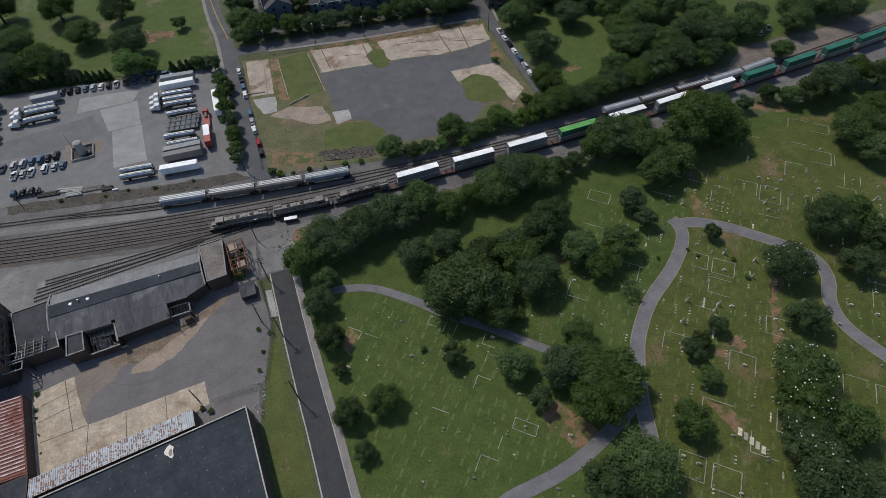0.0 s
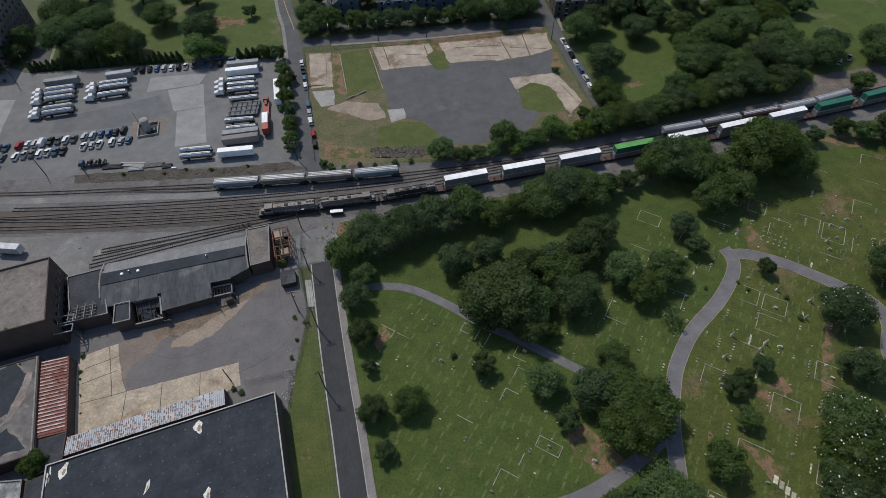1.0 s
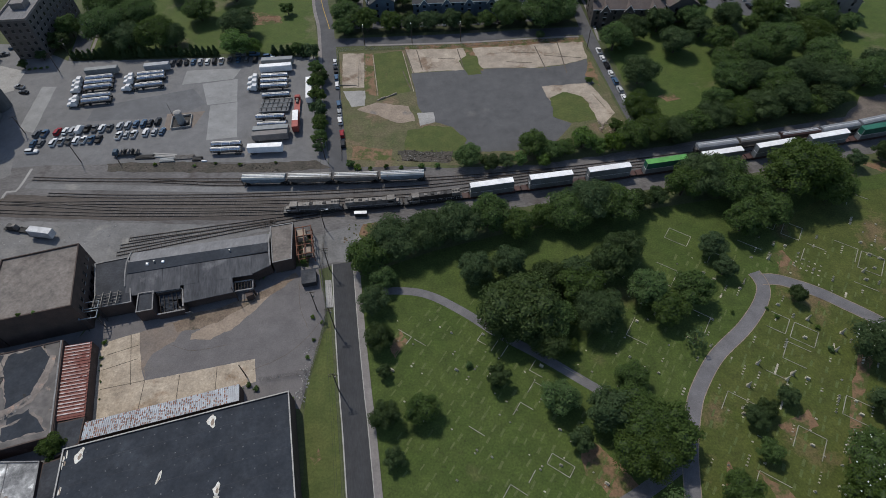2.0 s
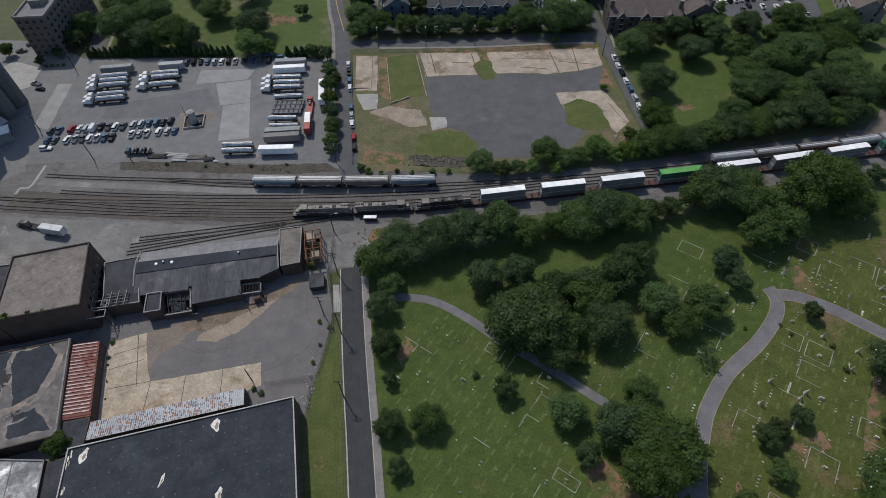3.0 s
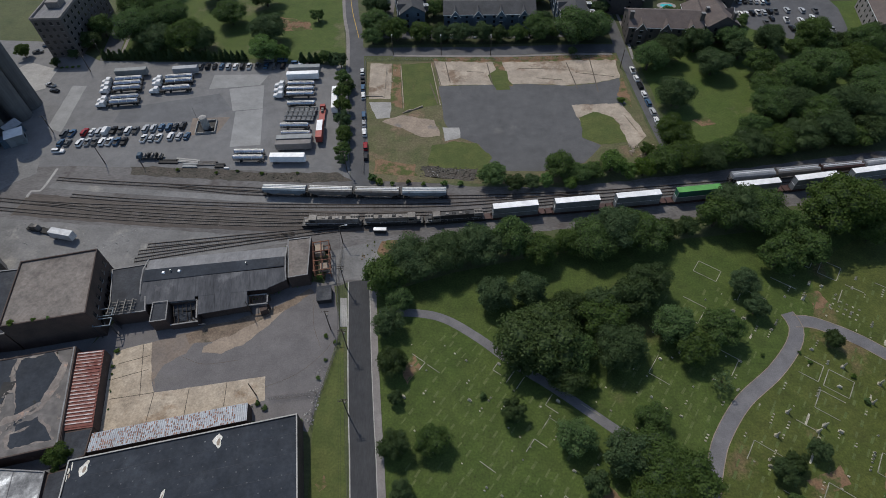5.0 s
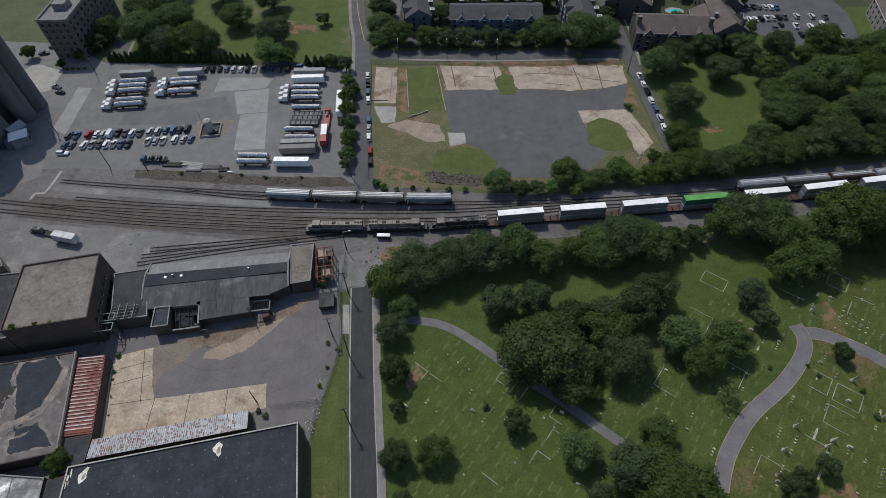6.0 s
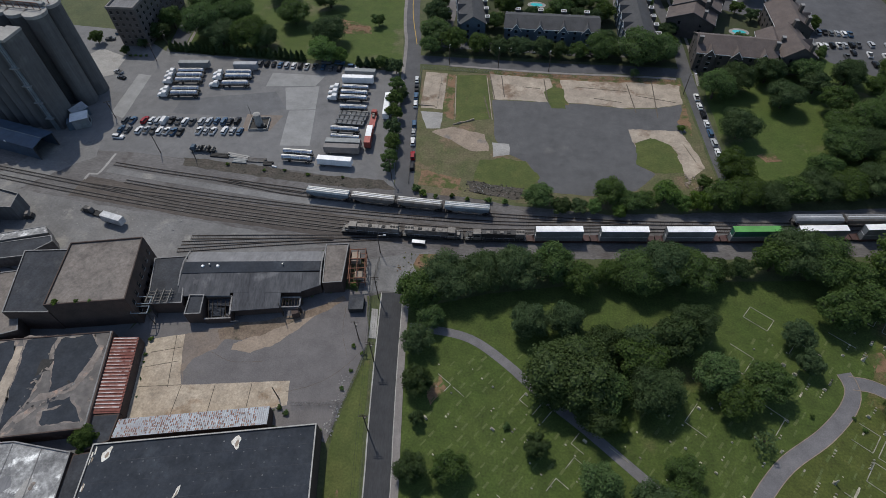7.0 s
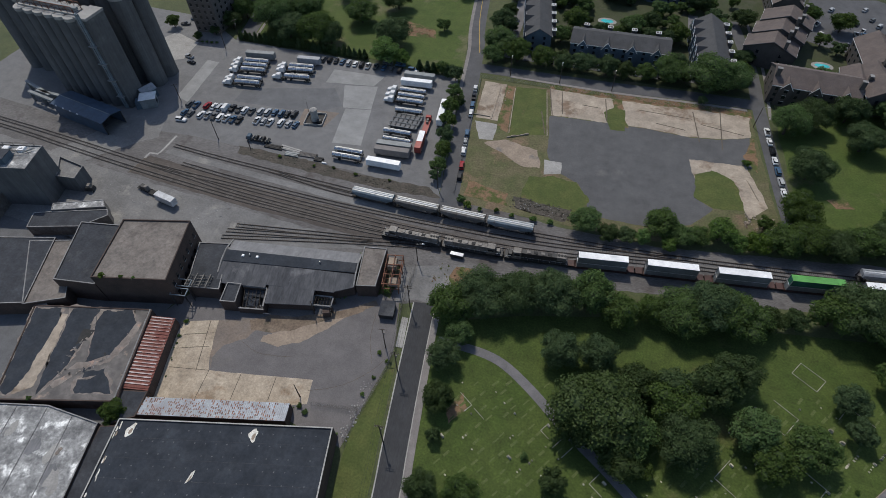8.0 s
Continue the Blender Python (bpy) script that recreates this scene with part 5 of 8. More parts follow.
# corrugated lean-to and rusted roof
def ribbed(name, a, b, d, h0, h1, mat, label, pitch=0.75, wall="brick"):
    """A sheet roof with raised ribs from eave a-b to the far edge (d away), on low walls."""
    a, b, d = Vector((*a, 0)), Vector((*b, 0)), Vector((*d, 0))
    t = thing(name, label, "building", pose(a.x, a.y, 0))
    L = (b - a)
    plan = [(0, 0, h0), (L.x, L.y, h0), (L.x + d.x, L.y + d.y, h1), (d.x, d.y, h1)]
    if L.x * d.y - L.y * d.x < 0:
        plan = plan[::-1]
    Geo().prism([q[:2] for q in plan], -0.2, 0, [q[2] - 0.1 for q in plan]).put("wall", wall, t)
    n = int(L.length / pitch)
    sheets = 4
    for k in range(sheets):
        i0, i1 = n * k // sheets, n * (k + 1) // sheets
        ts, zs = [], []
        for i in range(i0, i1):
            ts += [i / n, (i + 0.12) / n, (i + 0.5) / n, (i + 0.62) / n]
            zs += [0.0, 0.13, 0.13, 0.0]
        ts.append(i1 / n)
        zs.append(0.0)
        m = len(ts)
        vs = [(L.x * q, L.y * q, h0 + z) for q, z in zip(ts, zs)] + [(L.x * q + d.x, L.y * q + d.y, h1 + z) for q, z in zip(ts, zs)]
        Geo().add(vs, [(i, i + 1, m + i + 1, m + i) for i in range(m - 1)]).put("roof_sheet", mat, t)
    return t


lt = ribbed("lean_to", (-99.2, 52.4), (-59.6, 64.2), (-1.7, 5.4), 5.2, 4.0, "metal_patina", "lean-to with a pale corrugated roof spotted with rust", 0.55)
spots = Geo()
sr = random.Random(21)
for i in range(66):
    for j in range(6):
        if sr.random() < 0.55:
            u, v = (i + 0.3 + sr.uniform(-0.1, 0.1)) / 71, (j + 0.5 + sr.uniform(-0.3, 0.3)) / 6
            x, y, z = 39.6 * u - 1.7 * v, 11.8 * u + 5.4 * v, 5.2 - 1.2 * v + 0.136
            spots.box(-0.16, 0.16, -sr.uniform(0.2, 0.42), sr.uniform(0.2, 0.42), 0, 0.012, m=Matrix.Translation((x, y, z)) @ Matrix.Rotation(0.29, 4, "Z") @ Matrix.Rotation(-0.21, 4, "X"))
spots.put("rust_spot", "rust_spot", lt, "rows of brown rust spots")["kind"] = "stuff"
rs = ribbed("rusted_shed", (-116.6, 80.6), (-108.9, 57.6), (7.2, 1.9), 4.6, 4.0, "metal_rust", "narrow shed with a rusty red corrugated roof", 1.1)
for k in range(21):
    q = Vector((7.7, -23.0, 0)) * ((k + 0.28) / 22)
    top = [(q.x + 0.3 * w_ + 7.0 * v_, q.y - 0.85 * w_ + 1.85 * v_, 4.6 - 0.6 * v_ + 0.2) for w_, v_ in ((0, 0.03), (0.42, 0.03), (0.42, 0.97), (0, 0.97))]
    Geo().add(top + [(a, b, z - 0.05) for a, b, z in top], [(0, 1, 2, 3), (4, 5, 1, 0), (5, 6, 2, 1), (6, 7, 3, 2), (7, 4, 0, 3), (7, 6, 5, 4)]).put("rib_cap", "rust_pale", rs, "pale worn rib")
gut = thing("gutter_wall", "white-capped party wall between the roofs", "wall", pose(-118.0, 82.0, 0))
Geo().add([(0, 0, 0), (0.7, 0.2, 0), (10.4, -27.5, 0), (9.7, -27.7, 0), (0, 0, 5.5), (0.7, 0.2, 5.5), (10.4, -27.5, 5.5), (9.7, -27.7, 5.5)], [(3, 2, 1, 0), (4, 5, 6, 7), (0, 1, 5, 4), (1, 2, 6, 5), (2, 3, 7, 6), (3, 0, 4, 7)]).put("wall", "brick", gut)
Geo().add([(-0.05, 0, 5.5), (0.35, 0.1, 5.5), (10.0, -27.6, 5.5), (9.6, -27.75, 5.5), (-0.05, 0, 5.6), (0.35, 0.1, 5.6), (10.0, -27.6, 5.6), (9.6, -27.75, 5.6)], [(3, 2, 1, 0), (4, 5, 6, 7), (0, 1, 5, 4), (1, 2, 6, 5), (2, 3, 7, 6), (3, 0, 4, 7)]).put("coping", "trim_pale", gut)
block("link_roof", [(-109, 57.3), (-101.5, 59.3), (-100, 52), (-107, 46.5)], 4.2, "brick", "roof_dark", "low flat-roofed link between sheds", 0)

# decayed flat roof
poly = [(-154.5, 71.5), (-118.2, 82.2), (-107, 53.6), (-141, 42.5)]
old = block("old_warehouse", poly, 5.0, "brick", "roof_patchy", "low warehouse with a decaying patched roof", 0.18, cap="brick")
c = mid(poly)
for pl, mt, nm, lb in (([(-152.5, 70.6), (-145, 73), (-136, 56.5), (-139, 45.5), (-142, 46), (-147.5, 58)], "roof_black", "roofing_felt", "black felt strip"),
                       ([(-141, 74), (-133.4, 76.6), (-130.5, 68), (-129.5, 58), (-130.8, 48.5), (-133.8, 55)], "roof_black", "roofing_felt", "black felt strip"),
                       ([(-131, 76.6), (-123.5, 79.6), (-119, 76), (-118.6, 70), (-119, 64), (-123.7, 60.5), (-128, 68.7)], "roof_black", "roofing_felt", "black felt strip"),
                       ([(-122.5, 55), (-116.3, 59.4), (-111, 55), (-120.5, 51.6)], "roof_black", "roofing_felt", "black felt strip"),
                       ([(-143.4, 71.8), (-141.8, 72.2), (-136.5, 60), (-133, 49.7), (-137.4, 45), (-138.5, 52)], "concrete_lot", "pale_roofing", "pale worn roofing")):
    px_, py_ = mid(pl)
    if mt == "roof_black":
        slab_on(c, [(px_ + (x - px_) * 1.26, py_ + (y - py_) * 1.09) for x, y in pl], 5.02, "torn_edge", "torn_edge", old, "pale torn edge of the felt", 1.3, 0.5)
        pl = [(px_ + (x - px_) * 1.12, py_ + (y - py_) * 1.04) for x, y in pl]
    slab_on(c, pl, 5.03 + (0.03 if nm == "pale_roofing" else 0.0), mt, nm, old, lb, 0.9, 0.6)
for pl, mt, nm, lb in (([(-118.9, 77.5), (-117.2, 77.2), (-116.4, 69.5), (-118, 63), (-122.6, 59.4), (-127.6, 57), (-127, 59.6), (-123.2, 61.4), (-119.6, 65.2), (-118.8, 71)], "torn_edge", "torn_strip", "strip of pinkish torn underlay"),
                       ([(-133, 69.5), (-129.2, 70.5), (-129, 66.5), (-131.8, 64.2)], "black", "roof_hole", "dark rotted hole in the roofing"),
                       ([(-122.4, 57.9), (-117.3, 60.9), (-116.7, 59.6), (-121.4, 56.2)], "roof_black", "felt_fold", "folded strip of felt"),
                       ([(-129.8, 51.5), (-126.4, 56.4), (-124.8, 55.6), (-127.6, 50.6)], "torn_edge", "torn_strip", "torn pale underlay")):
    slab_on(c, pl, 5.055, mt, nm, old, lb, 0.55, 0.6)
for k in range(46):
    a = random.Random(k + 5)
    u = a.random()
    if k % 2:
        x, y = -131.5 + 2.5 * u + a.uniform(-1.2, 1.2), 74 - 21 * u
    else:
        x, y = -128 + 10.5 * u ** 0.6 + a.uniform(-1.3, 1.3), 57 + 16 * u * u + a.uniform(-1.3, 1.3)
    s_ = a.uniform(0.12, 0.5)
    tw = a.random() * 3.14
    ln = a.uniform(1.0, 2.4)
    pl = []
    for i in range(7):
        q = i * 0.8976 + a.uniform(-0.3, 0.3)
        e, f = s_ * ln * a.uniform(0.5, 1.2) * math.cos(q), s_ * a.uniform(0.4, 1.1) * math.sin(q)
        pl.append((x + e * math.cos(tw) - f * math.sin(tw), y + e * math.sin(tw) + f * math.cos(tw)))
    slab_on(c, pl, 5.085 + 0.004 * k, a.choice(("roof_patchy", "torn_edge", "torn_edge", "trim_pale", "black", "roof_black")), "roofing_scrap", old, "", 0.08, 0.3)
sv = block("silver_roof_shed", [(-143, 41), (-124.5, 46.5), (-107.6, 47), (-96, 8), (-131, -3)], 5.0, "brick", "roof_silver", "low shed with a worn silver-coated roof", 0.3)
sc = mid([(-143, 41), (-124.5, 46.5), (-107.6, 47), (-96, 8), (-131, -3)])
for q, r in (((-124.5, 46), (-113, 4)), ((-133, 43.5), (-121, 1)), ((-116, 46.2), (-104.5, 6.5))):
    d = Vector((r[0] - q[0], r[1] - q[1], 0))
    m = Matrix.Translation((q[0] - sc[0], q[1] - sc[1], 5.0)) @ Matrix.Rotation(math.atan2(d.y, d.x), 4, "Z")
    Geo().box(0, d.length, -0.14, 0.14, 0, 0.16, (0, 0.05), m=m).put("roof_seam", "trim_pale", sv)
for k in range(16):
    a = random.Random(100 + k)
    u, v, s_ = a.random(), a.random(), a.uniform(0.5, 1.8)
    x, y = -136 + 24 * u + 12 * v, 40 - 32 * v + 4 * u
    pl = [(x + s_ * a.uniform(0.6, 1.3) * math.cos(q), y + 1.7 * s_ * a.uniform(0.6, 1.3) * math.sin(q)) for q in [i * math.pi / 5 for i in range(10)]]
    slab_on(sc, pl, 5.02 + 0.004 * k, a.choice(("white_torn", "roof_patchy", "roof_grey_light", "concrete")), "coating_patch", sv, "", 0.25, 0.5, 0.01)
block("link_roof", [(-107.2, 46.6), (-102, 48.6), (-89, -4), (-95.6, -6)], 4.4, "brick", "roof_dark", "narrow dark roof between sheds", 0)

# tall brick mill
poly = [(-143.8, 106), (-121.6, 112.8), (-113.7, 89.3), (-137.0, 82.6)]
mill = block("brick_mill", poly, 13.0, "brick", "roof_tan", "tall brick mill with a tan flat roof", 0.45, tops=None, cap="brick")
side = block("mill_annex", [(-161, 102.5), (-144.2, 106.2), (-137.3, 82.4), (-151.5, 79.6)], 9.5, "brick", "roof_dark", "brick annex with a dark roof", 0.3)
block("tan_roof_shed", [(-176, 91.5), (-160.8, 97), (-146, 76.5), (-157.5, 70)], 6.0, "brick", "roof_tan", "shed with a dirty tan roof", 0.2)
block("grey_roof_shed", [(-210, 82), (-168, 95.6), (-157, 70.6), (-190, 58)], 6.2, "brick", "roof_dark", "wide shed with a grey roof", 0.2)
block("mill_link", [(-119.6, 110.4), (-109.2, 113.4), (-101.6, 95.6), (-112.4, 93.0)], 5.4, "brick", "roof_dark", "dark flat-roofed link building", 0.2)
c = mid(poly)
for fx in range(2):
    for k in range(7):
        p = Vector((-121.6, 112.8, 0)).lerp(Vector((-113.7, 89.3, 0)), (k + 0.7) / 7.4)
        m = Matrix.Translation((p.x - c[0], p.y - c[1], 0)) @ Matrix.Rotation(math.atan2(-23.5, 7.9), 4, "Z")
        w = Geo().box(-0.6, 0.6, -0.02, 0.06, 3 + 4.6 * fx, 5 + 4.6 * fx, m=m).put("window", "glass_dark", mill)
        Geo().box(-0.75, 0.75, 0.0, 0.16, 2.85 + 4.6 * fx, 3 + 4.6 * fx, m=m).put("sill", "trim_pale", w)

# long shed with a raised dark strip along its ridge
sx, sy = Vector((0.981, 0.195, 0)), Vector((0.24, -0.97, 0))
o = Vector((-110.3, 118.0, 0))


def P(u, v):
    q = o + sx * u + sy * v
    return q.x, q.y


shed = thing("long_shed", "long low shed with a weathered grey metal roof", "building", pose(*P(0, 0), 0))
loc = lambda u, v: tuple(Vector(P(u, v)) - Vector(P(0, 0)))
L = 46.0
Geo().prism(ccw([loc(0.6, 3.2), loc(L, 3.2), loc(L, 16.2), loc(40.6, 18.2), loc(33.6, 18.6), loc(33.4, 24.0), loc(19, 25.2), loc(18, 20.4), loc(0.6, 20.8)]), -0.2, 4.0).put("wall", "brick", shed)


def sheet(g, pts):
    n = len(g.v)
    g.add([(*loc(u, v), z) for u, v, z in pts] + [(*loc(u, v), z - 0.25) for u, v, z in pts],
          [(3, 2, 1, 0), (4, 5, 6, 7), (0, 1, 5, 4), (1, 2, 6, 5), (2, 3, 7, 6), (3, 0, 4, 7)])
    return g


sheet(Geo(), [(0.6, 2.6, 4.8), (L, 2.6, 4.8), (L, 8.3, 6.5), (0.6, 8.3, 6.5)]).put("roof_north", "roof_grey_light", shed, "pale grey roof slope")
sheet(Geo(), [(0.8, 8.3, 6.85), (L - 0.2, 8.3, 6.85), (L - 0.2, 12.2, 6.7), (0.8, 12.9, 6.7)]).put("roof_ridge", "roof_black", shed, "dark felted ridge strip")
sheet(Geo(), [(40.2, 8.5, 6.9), (45.6, 8.5, 6.9), (45.6, 12.0, 6.77), (40.2, 12.0, 6.77)]).put("roof_panel", "roof_dark", shed, "newer felt panel on the ridge")
for k in range(8):
    u0, u1 = 0.6 + (L - 0.6) * k / 8, 0.6 + (L - 0.6) * (k + 1) / 8 - 0.04
    far = 17.3 if k == 7 else 19.8 if k > 2 else 20.9
    end = 5.35 - 0.12 * (k < 3)
    dz = 0.03 * (k % 2)
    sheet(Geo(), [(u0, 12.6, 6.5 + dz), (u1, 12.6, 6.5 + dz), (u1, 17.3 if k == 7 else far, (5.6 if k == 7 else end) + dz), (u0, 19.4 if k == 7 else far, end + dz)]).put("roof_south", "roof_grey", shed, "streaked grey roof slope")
for k in range(3):
    u0, u1 = 18.6 + 5.1 * k, 18.6 + 5.1 * (k + 1) - 0.04
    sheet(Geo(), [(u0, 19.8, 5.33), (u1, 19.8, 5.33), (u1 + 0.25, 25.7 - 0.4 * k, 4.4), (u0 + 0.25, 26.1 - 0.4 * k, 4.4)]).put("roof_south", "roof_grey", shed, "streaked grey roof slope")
for u in (7, 12):
    sk = Geo().box(-0.45, 0.45, -0.45, 0.45, 6.75, 7.2, (0.08, 0.08), m=Matrix.Translation((*loc(u, 10.2), 0))).put("skylight", "white_metal", shed, "small white skylight")
for u in (9.3, 33.5):
    Geo().tube((*loc(u, 9.8), 6.6), (*loc(u, 9.8), 7.6), 0.25, n=8).put("vent", "galvanised", shed)
for u in (0.3, L + 0.2):
    for (va, za), (vb, zb) in (((2.4, 5.3), (8.3, 7.1)), ((8.3, 7.1), (12.8, 7.0)), ((12.8, 7.0), (17.2, 5.9))):
        sheet(Geo(), [(u - 0.22, va, za), (u + 0.22, va, za), (u + 0.22, vb, zb), (u - 0.22, vb, zb)]).put("gable_wall", "trim_pale", shed, "pale coping of the gable wall")
# small annexes on the shed's yard side
block("annex", [P(4.6, 20.4), P(9.4, 20.3), P(9.8, 27.6), P(4.6, 27.8)], 5.0, "brick", "roof_dark", "small brick annex with a dark roof", 0.35)
ruin = thing("ruined_bay", "open roofless bay with broken walls", "building", pose(*P(14, 24), 0))
lc = lambda u, v: tuple(Vector(P(u, v)) - Vector(P(14, 24)))
for a, b, h in (((9.9, 20.8), (18.0, 20.6), 4.6), ((18.0, 20.6), (18.6, 27.4), 4.4), ((10.0, 27.8), (18.4, 27.4), 2.6)):
    q, r = Vector((*lc(*a), 0)), Vector((*lc(*b), 0))
    d = r - q
    m = Matrix.Translation(q) @ Matrix.Rotation(math.atan2(d.y, d.x), 4, "Z")
    w = Geo().box(0, d.length, -0.2, 0.2, -0.2, h, m=m).put("wall", "brick", ruin)
    Geo().box(0, d.length, -0.24, 0.24, h, h + 0.1, m=m).put("coping", "trim_pale", w)
for k in range(6):
    q = Vector((*lc(10.6 + k * 1.3, 21.2), 4.1 - 0.2 * (k % 3)))
    r = Vector((*lc(10.8 + k * 1.4, 27.2), 1.4 + 0.5 * (k % 2)))
    Geo().tube(q, r, 0.1, n=5).put("rafter", "wood_pole", ruin)
fr = random.Random(61)
for k, (u0, v0, u1, v1) in enumerate(((10.4, 21.2, 13.4, 24.6), (13.0, 21.0, 17.4, 23.2), (11.6, 23.6, 15.8, 26.4))):
    n = 6
    pts = [[(*lc(u0 + (u1 - u0) * i / n, v0 + (v1 - v0) * j / n), 3.6 - 0.32 * (v0 + (v1 - v0) * j / n - 21) + fr.uniform(-0.22, 0.22)) for i in range(n + 1)] for j in range(n + 1)]
    flat = [p for row in pts for p in row]
    m_ = len(flat)
    fs = [(j * (n + 1) + i, j * (n + 1) + i + 1, (j + 1) * (n + 1) + i + 1, (j + 1) * (n + 1) + i) for j in range(n) for i in range(n)]
    Geo().add(flat, fs).add([(x, y, z - 0.06) for x, y, z in flat], [f_[::-1] for f_ in fs]).put("fallen_roof", "roof_black" if k != 1 else "roof_dark", ruin, "sagging fallen black roofing")
for k in range(14):
    q = Vector((*lc(fr.uniform(15.6, 18.2), fr.uniform(25.4, 27.2)), fr.uniform(0.3, 2.2)))
    s_ = fr.uniform(0.2, 0.6)
    Geo().box(-s_, s_, -s_ * 0.6, s_ * 0.6, -0.08, 0.08, m=Matrix.Translation(q) @ Euler((fr.uniform(-0.6, 0.6), fr.uniform(-0.6, 0.6), fr.uniform(0, 3))).to_matrix().to_4x4()).put("debris", "trim_pale" if k % 2 else "roof_grey_light", ruin)
Geo().box(-0.9, 0.9, -0.1, 0.1, -1.2, 1.2, m=Matrix.Translation((*lc(19.4, 28.0), 1.4)) @ Euler((0.5, 0.0, 0.3)).to_matrix().to_4x4()).put("leaning_sheet", "roof_grey_light", ruin, "grey sheet leaning on the wall")
block("brick_annex", [P(46.5, 0.2), P(54.4, 0.0), P(53.2, 16.0), P(46.8, 16.5)], 5.6, "brick", "roof_tan", "brick annex with a dirty tan roof", 0.2)
porch = thing("porch", "ruined open porch with bare rafters and brick piers", "porch", pose(*P(36.8, 22), 0))
pc = lambda u, v: tuple(Vector(P(u, v)) - Vector(P(36.8, 22)))
for u, v in ((33.8, 24.0), (39.8, 23.8), (39.8, 20.6), (33.8, 20.6)):
    Geo().box(-0.3, 0.3, -0.3, 0.3, -0.2, 3.3, m=Matrix.Translation((*pc(u, v), 0)) @ Matrix.Rotation(0.2, 4, "Z")).put("pier", "brick", porch)
for (a, b) in (((33.5, 24.1), (40.1, 23.9)), ((33.5, 20.4), (40.1, 20.4)), ((33.7, 20.2), (33.7, 24.2)), ((39.9, 20.2), (39.9, 24.2))):
    q, r = Vector((*pc(*a), 0)), Vector((*pc(*b), 0))
    d = r - q
    Geo().box(0, d.length, -0.2, 0.2, 3.3, 3.65, m=Matrix.Translation(q) @ Matrix.Rotation(math.atan2(d.y, d.x), 4, "Z")).put("beam", "trim_pale", porch, "weathered pale beam")
for k in range(6):
    q, r = Vector((*pc(34.4 + 0.95 * k, 20.5), 3.5)), Vector((*pc(34.4 + 0.95 * k, 24.0), 3.4))
    Geo().tube(q, r, 0.09, n=5).put("rafter", "wood_pole", porch)
q, r = Vector((*pc(38.2, 24.2), 0)), Vector((*pc(38.6, 26.0), 0))
Geo().box(0, (r - q).length, -1.1, 1.1, -0.2, 2.6, m=Matrix.Translation(q) @ Matrix.Rotation(math.atan2((r - q).y, (r - q).x), 4, "Z")).put("wing_wall", "brick", porch)

# rusty pipe rack east of the annex
rack = thing("pipe_rack", "rusted open steel frame with ducts", "steel frame", pose(-52.0, 121.5, 0, 0, 0, 14))
for x in (-2.6, 0, 2.6):
    for y in (-6, -2, 2, 6):
        Geo().box(x - 0.12, x + 0.12, y - 0.12, y + 0.12, 0, 5.0).put("post", "rust_frame", rack)
for z in (2.4, 5.0):
    for x in (-2.6, 0, 2.6):
        Geo().box(x - 0.12, x + 0.12, -6.3, 6.3, z - 0.15, z + 0.15).put("beam", "rust_frame", rack)
    for y in (-6, -2, 2, 6):
        Geo().box(-2.9, 2.9, y - 0.12, y + 0.12, z - 0.14, z + 0.1).put("beam", "rust_frame", rack)
Geo().box(-2.2, 0.9, 1.2, 5.4, 3.0, 4.7, (0.2, 0.2)).put("duct", "sand_strip", rack, "pale dusty duct")
Geo().box(-0.8, 2.0, -5.2, -2.4, 2.6, 4.2, (0.15, 0.15)).put("duct", "sand_strip", rack, "pale dusty duct")
bin_ = thing("dumpster", "dark steel waste container", "dumpster", pose(-48.6, 108.4, 0, 0, 0, 12))
Geo().box(-2.2, 2.2, -2.6, 2.6, 0.1, 2.3, (-0.15, -0.1)).put("body", "loco_black", bin_)
Geo().box(-2.4, 2.4, -2.8, 2.8, 2.3, 2.42).put("lid", "roof_dark", bin_)
for s in (-2.45, 2.45):
    for y in (-1.5, 0, 1.5):
        Geo().box(s - 0.08, s + 0.08, y - 0.1, y + 0.1, 0.2, 2.2).put("rib", "loco_black", bin_)

# ---- vehicles ----
SHARED = {}


def shared(key, make, parent, at=None):
    """The part made once under key, and afterwards copies that share its mesh."""
    if key not in SHARED:
        SHARED[key] = make(parent)
        if at is not None:
            SHARED[key].matrix_basis = at
        return SHARED[key]
    return again(SHARED[key], parent, at)


def road_wheel(r, w):
    return Geo().revolve([(-w / 2, r * 0.55), (-w / 2, r * 0.93), (-w * 0.3, r), (w * 0.3, r), (w / 2, r * 0.93), (w / 2, r * 0.55)], Matrix.Rotation(math.pi / 2, 4, "Z"), 14)


def wheels(parent, places, r, w):
    for x, y in places:
        at = pose(x, y, r)
        t = shared(("wheel", r), lambda p: road_wheel(r, w).put("wheel", "rubber", p), parent, at)
        if r < 0.5:
            continue
        shared(("hub", r), lambda p: Geo().revolve([(-w * 0.56, r * 0.1), (-w * 0.56, r * 0.5), (w * 0.56, r * 0.5), (w * 0.56, r * 0.1)], Matrix.Rotation(math.pi / 2, 4, "Z"), 10).put("rim", "galvanised", p), t)


def ring(x, hw, z0, z1, in_top=0.0):
    return [(x, -hw, z0), (x, hw, z0), (x, hw, z0 + (z1 - z0) * 0.55), (x, hw - in_top, z1), (x, -hw + in_top, z1), (x, -hw, z0 + (z1 - z0) * 0.55)]


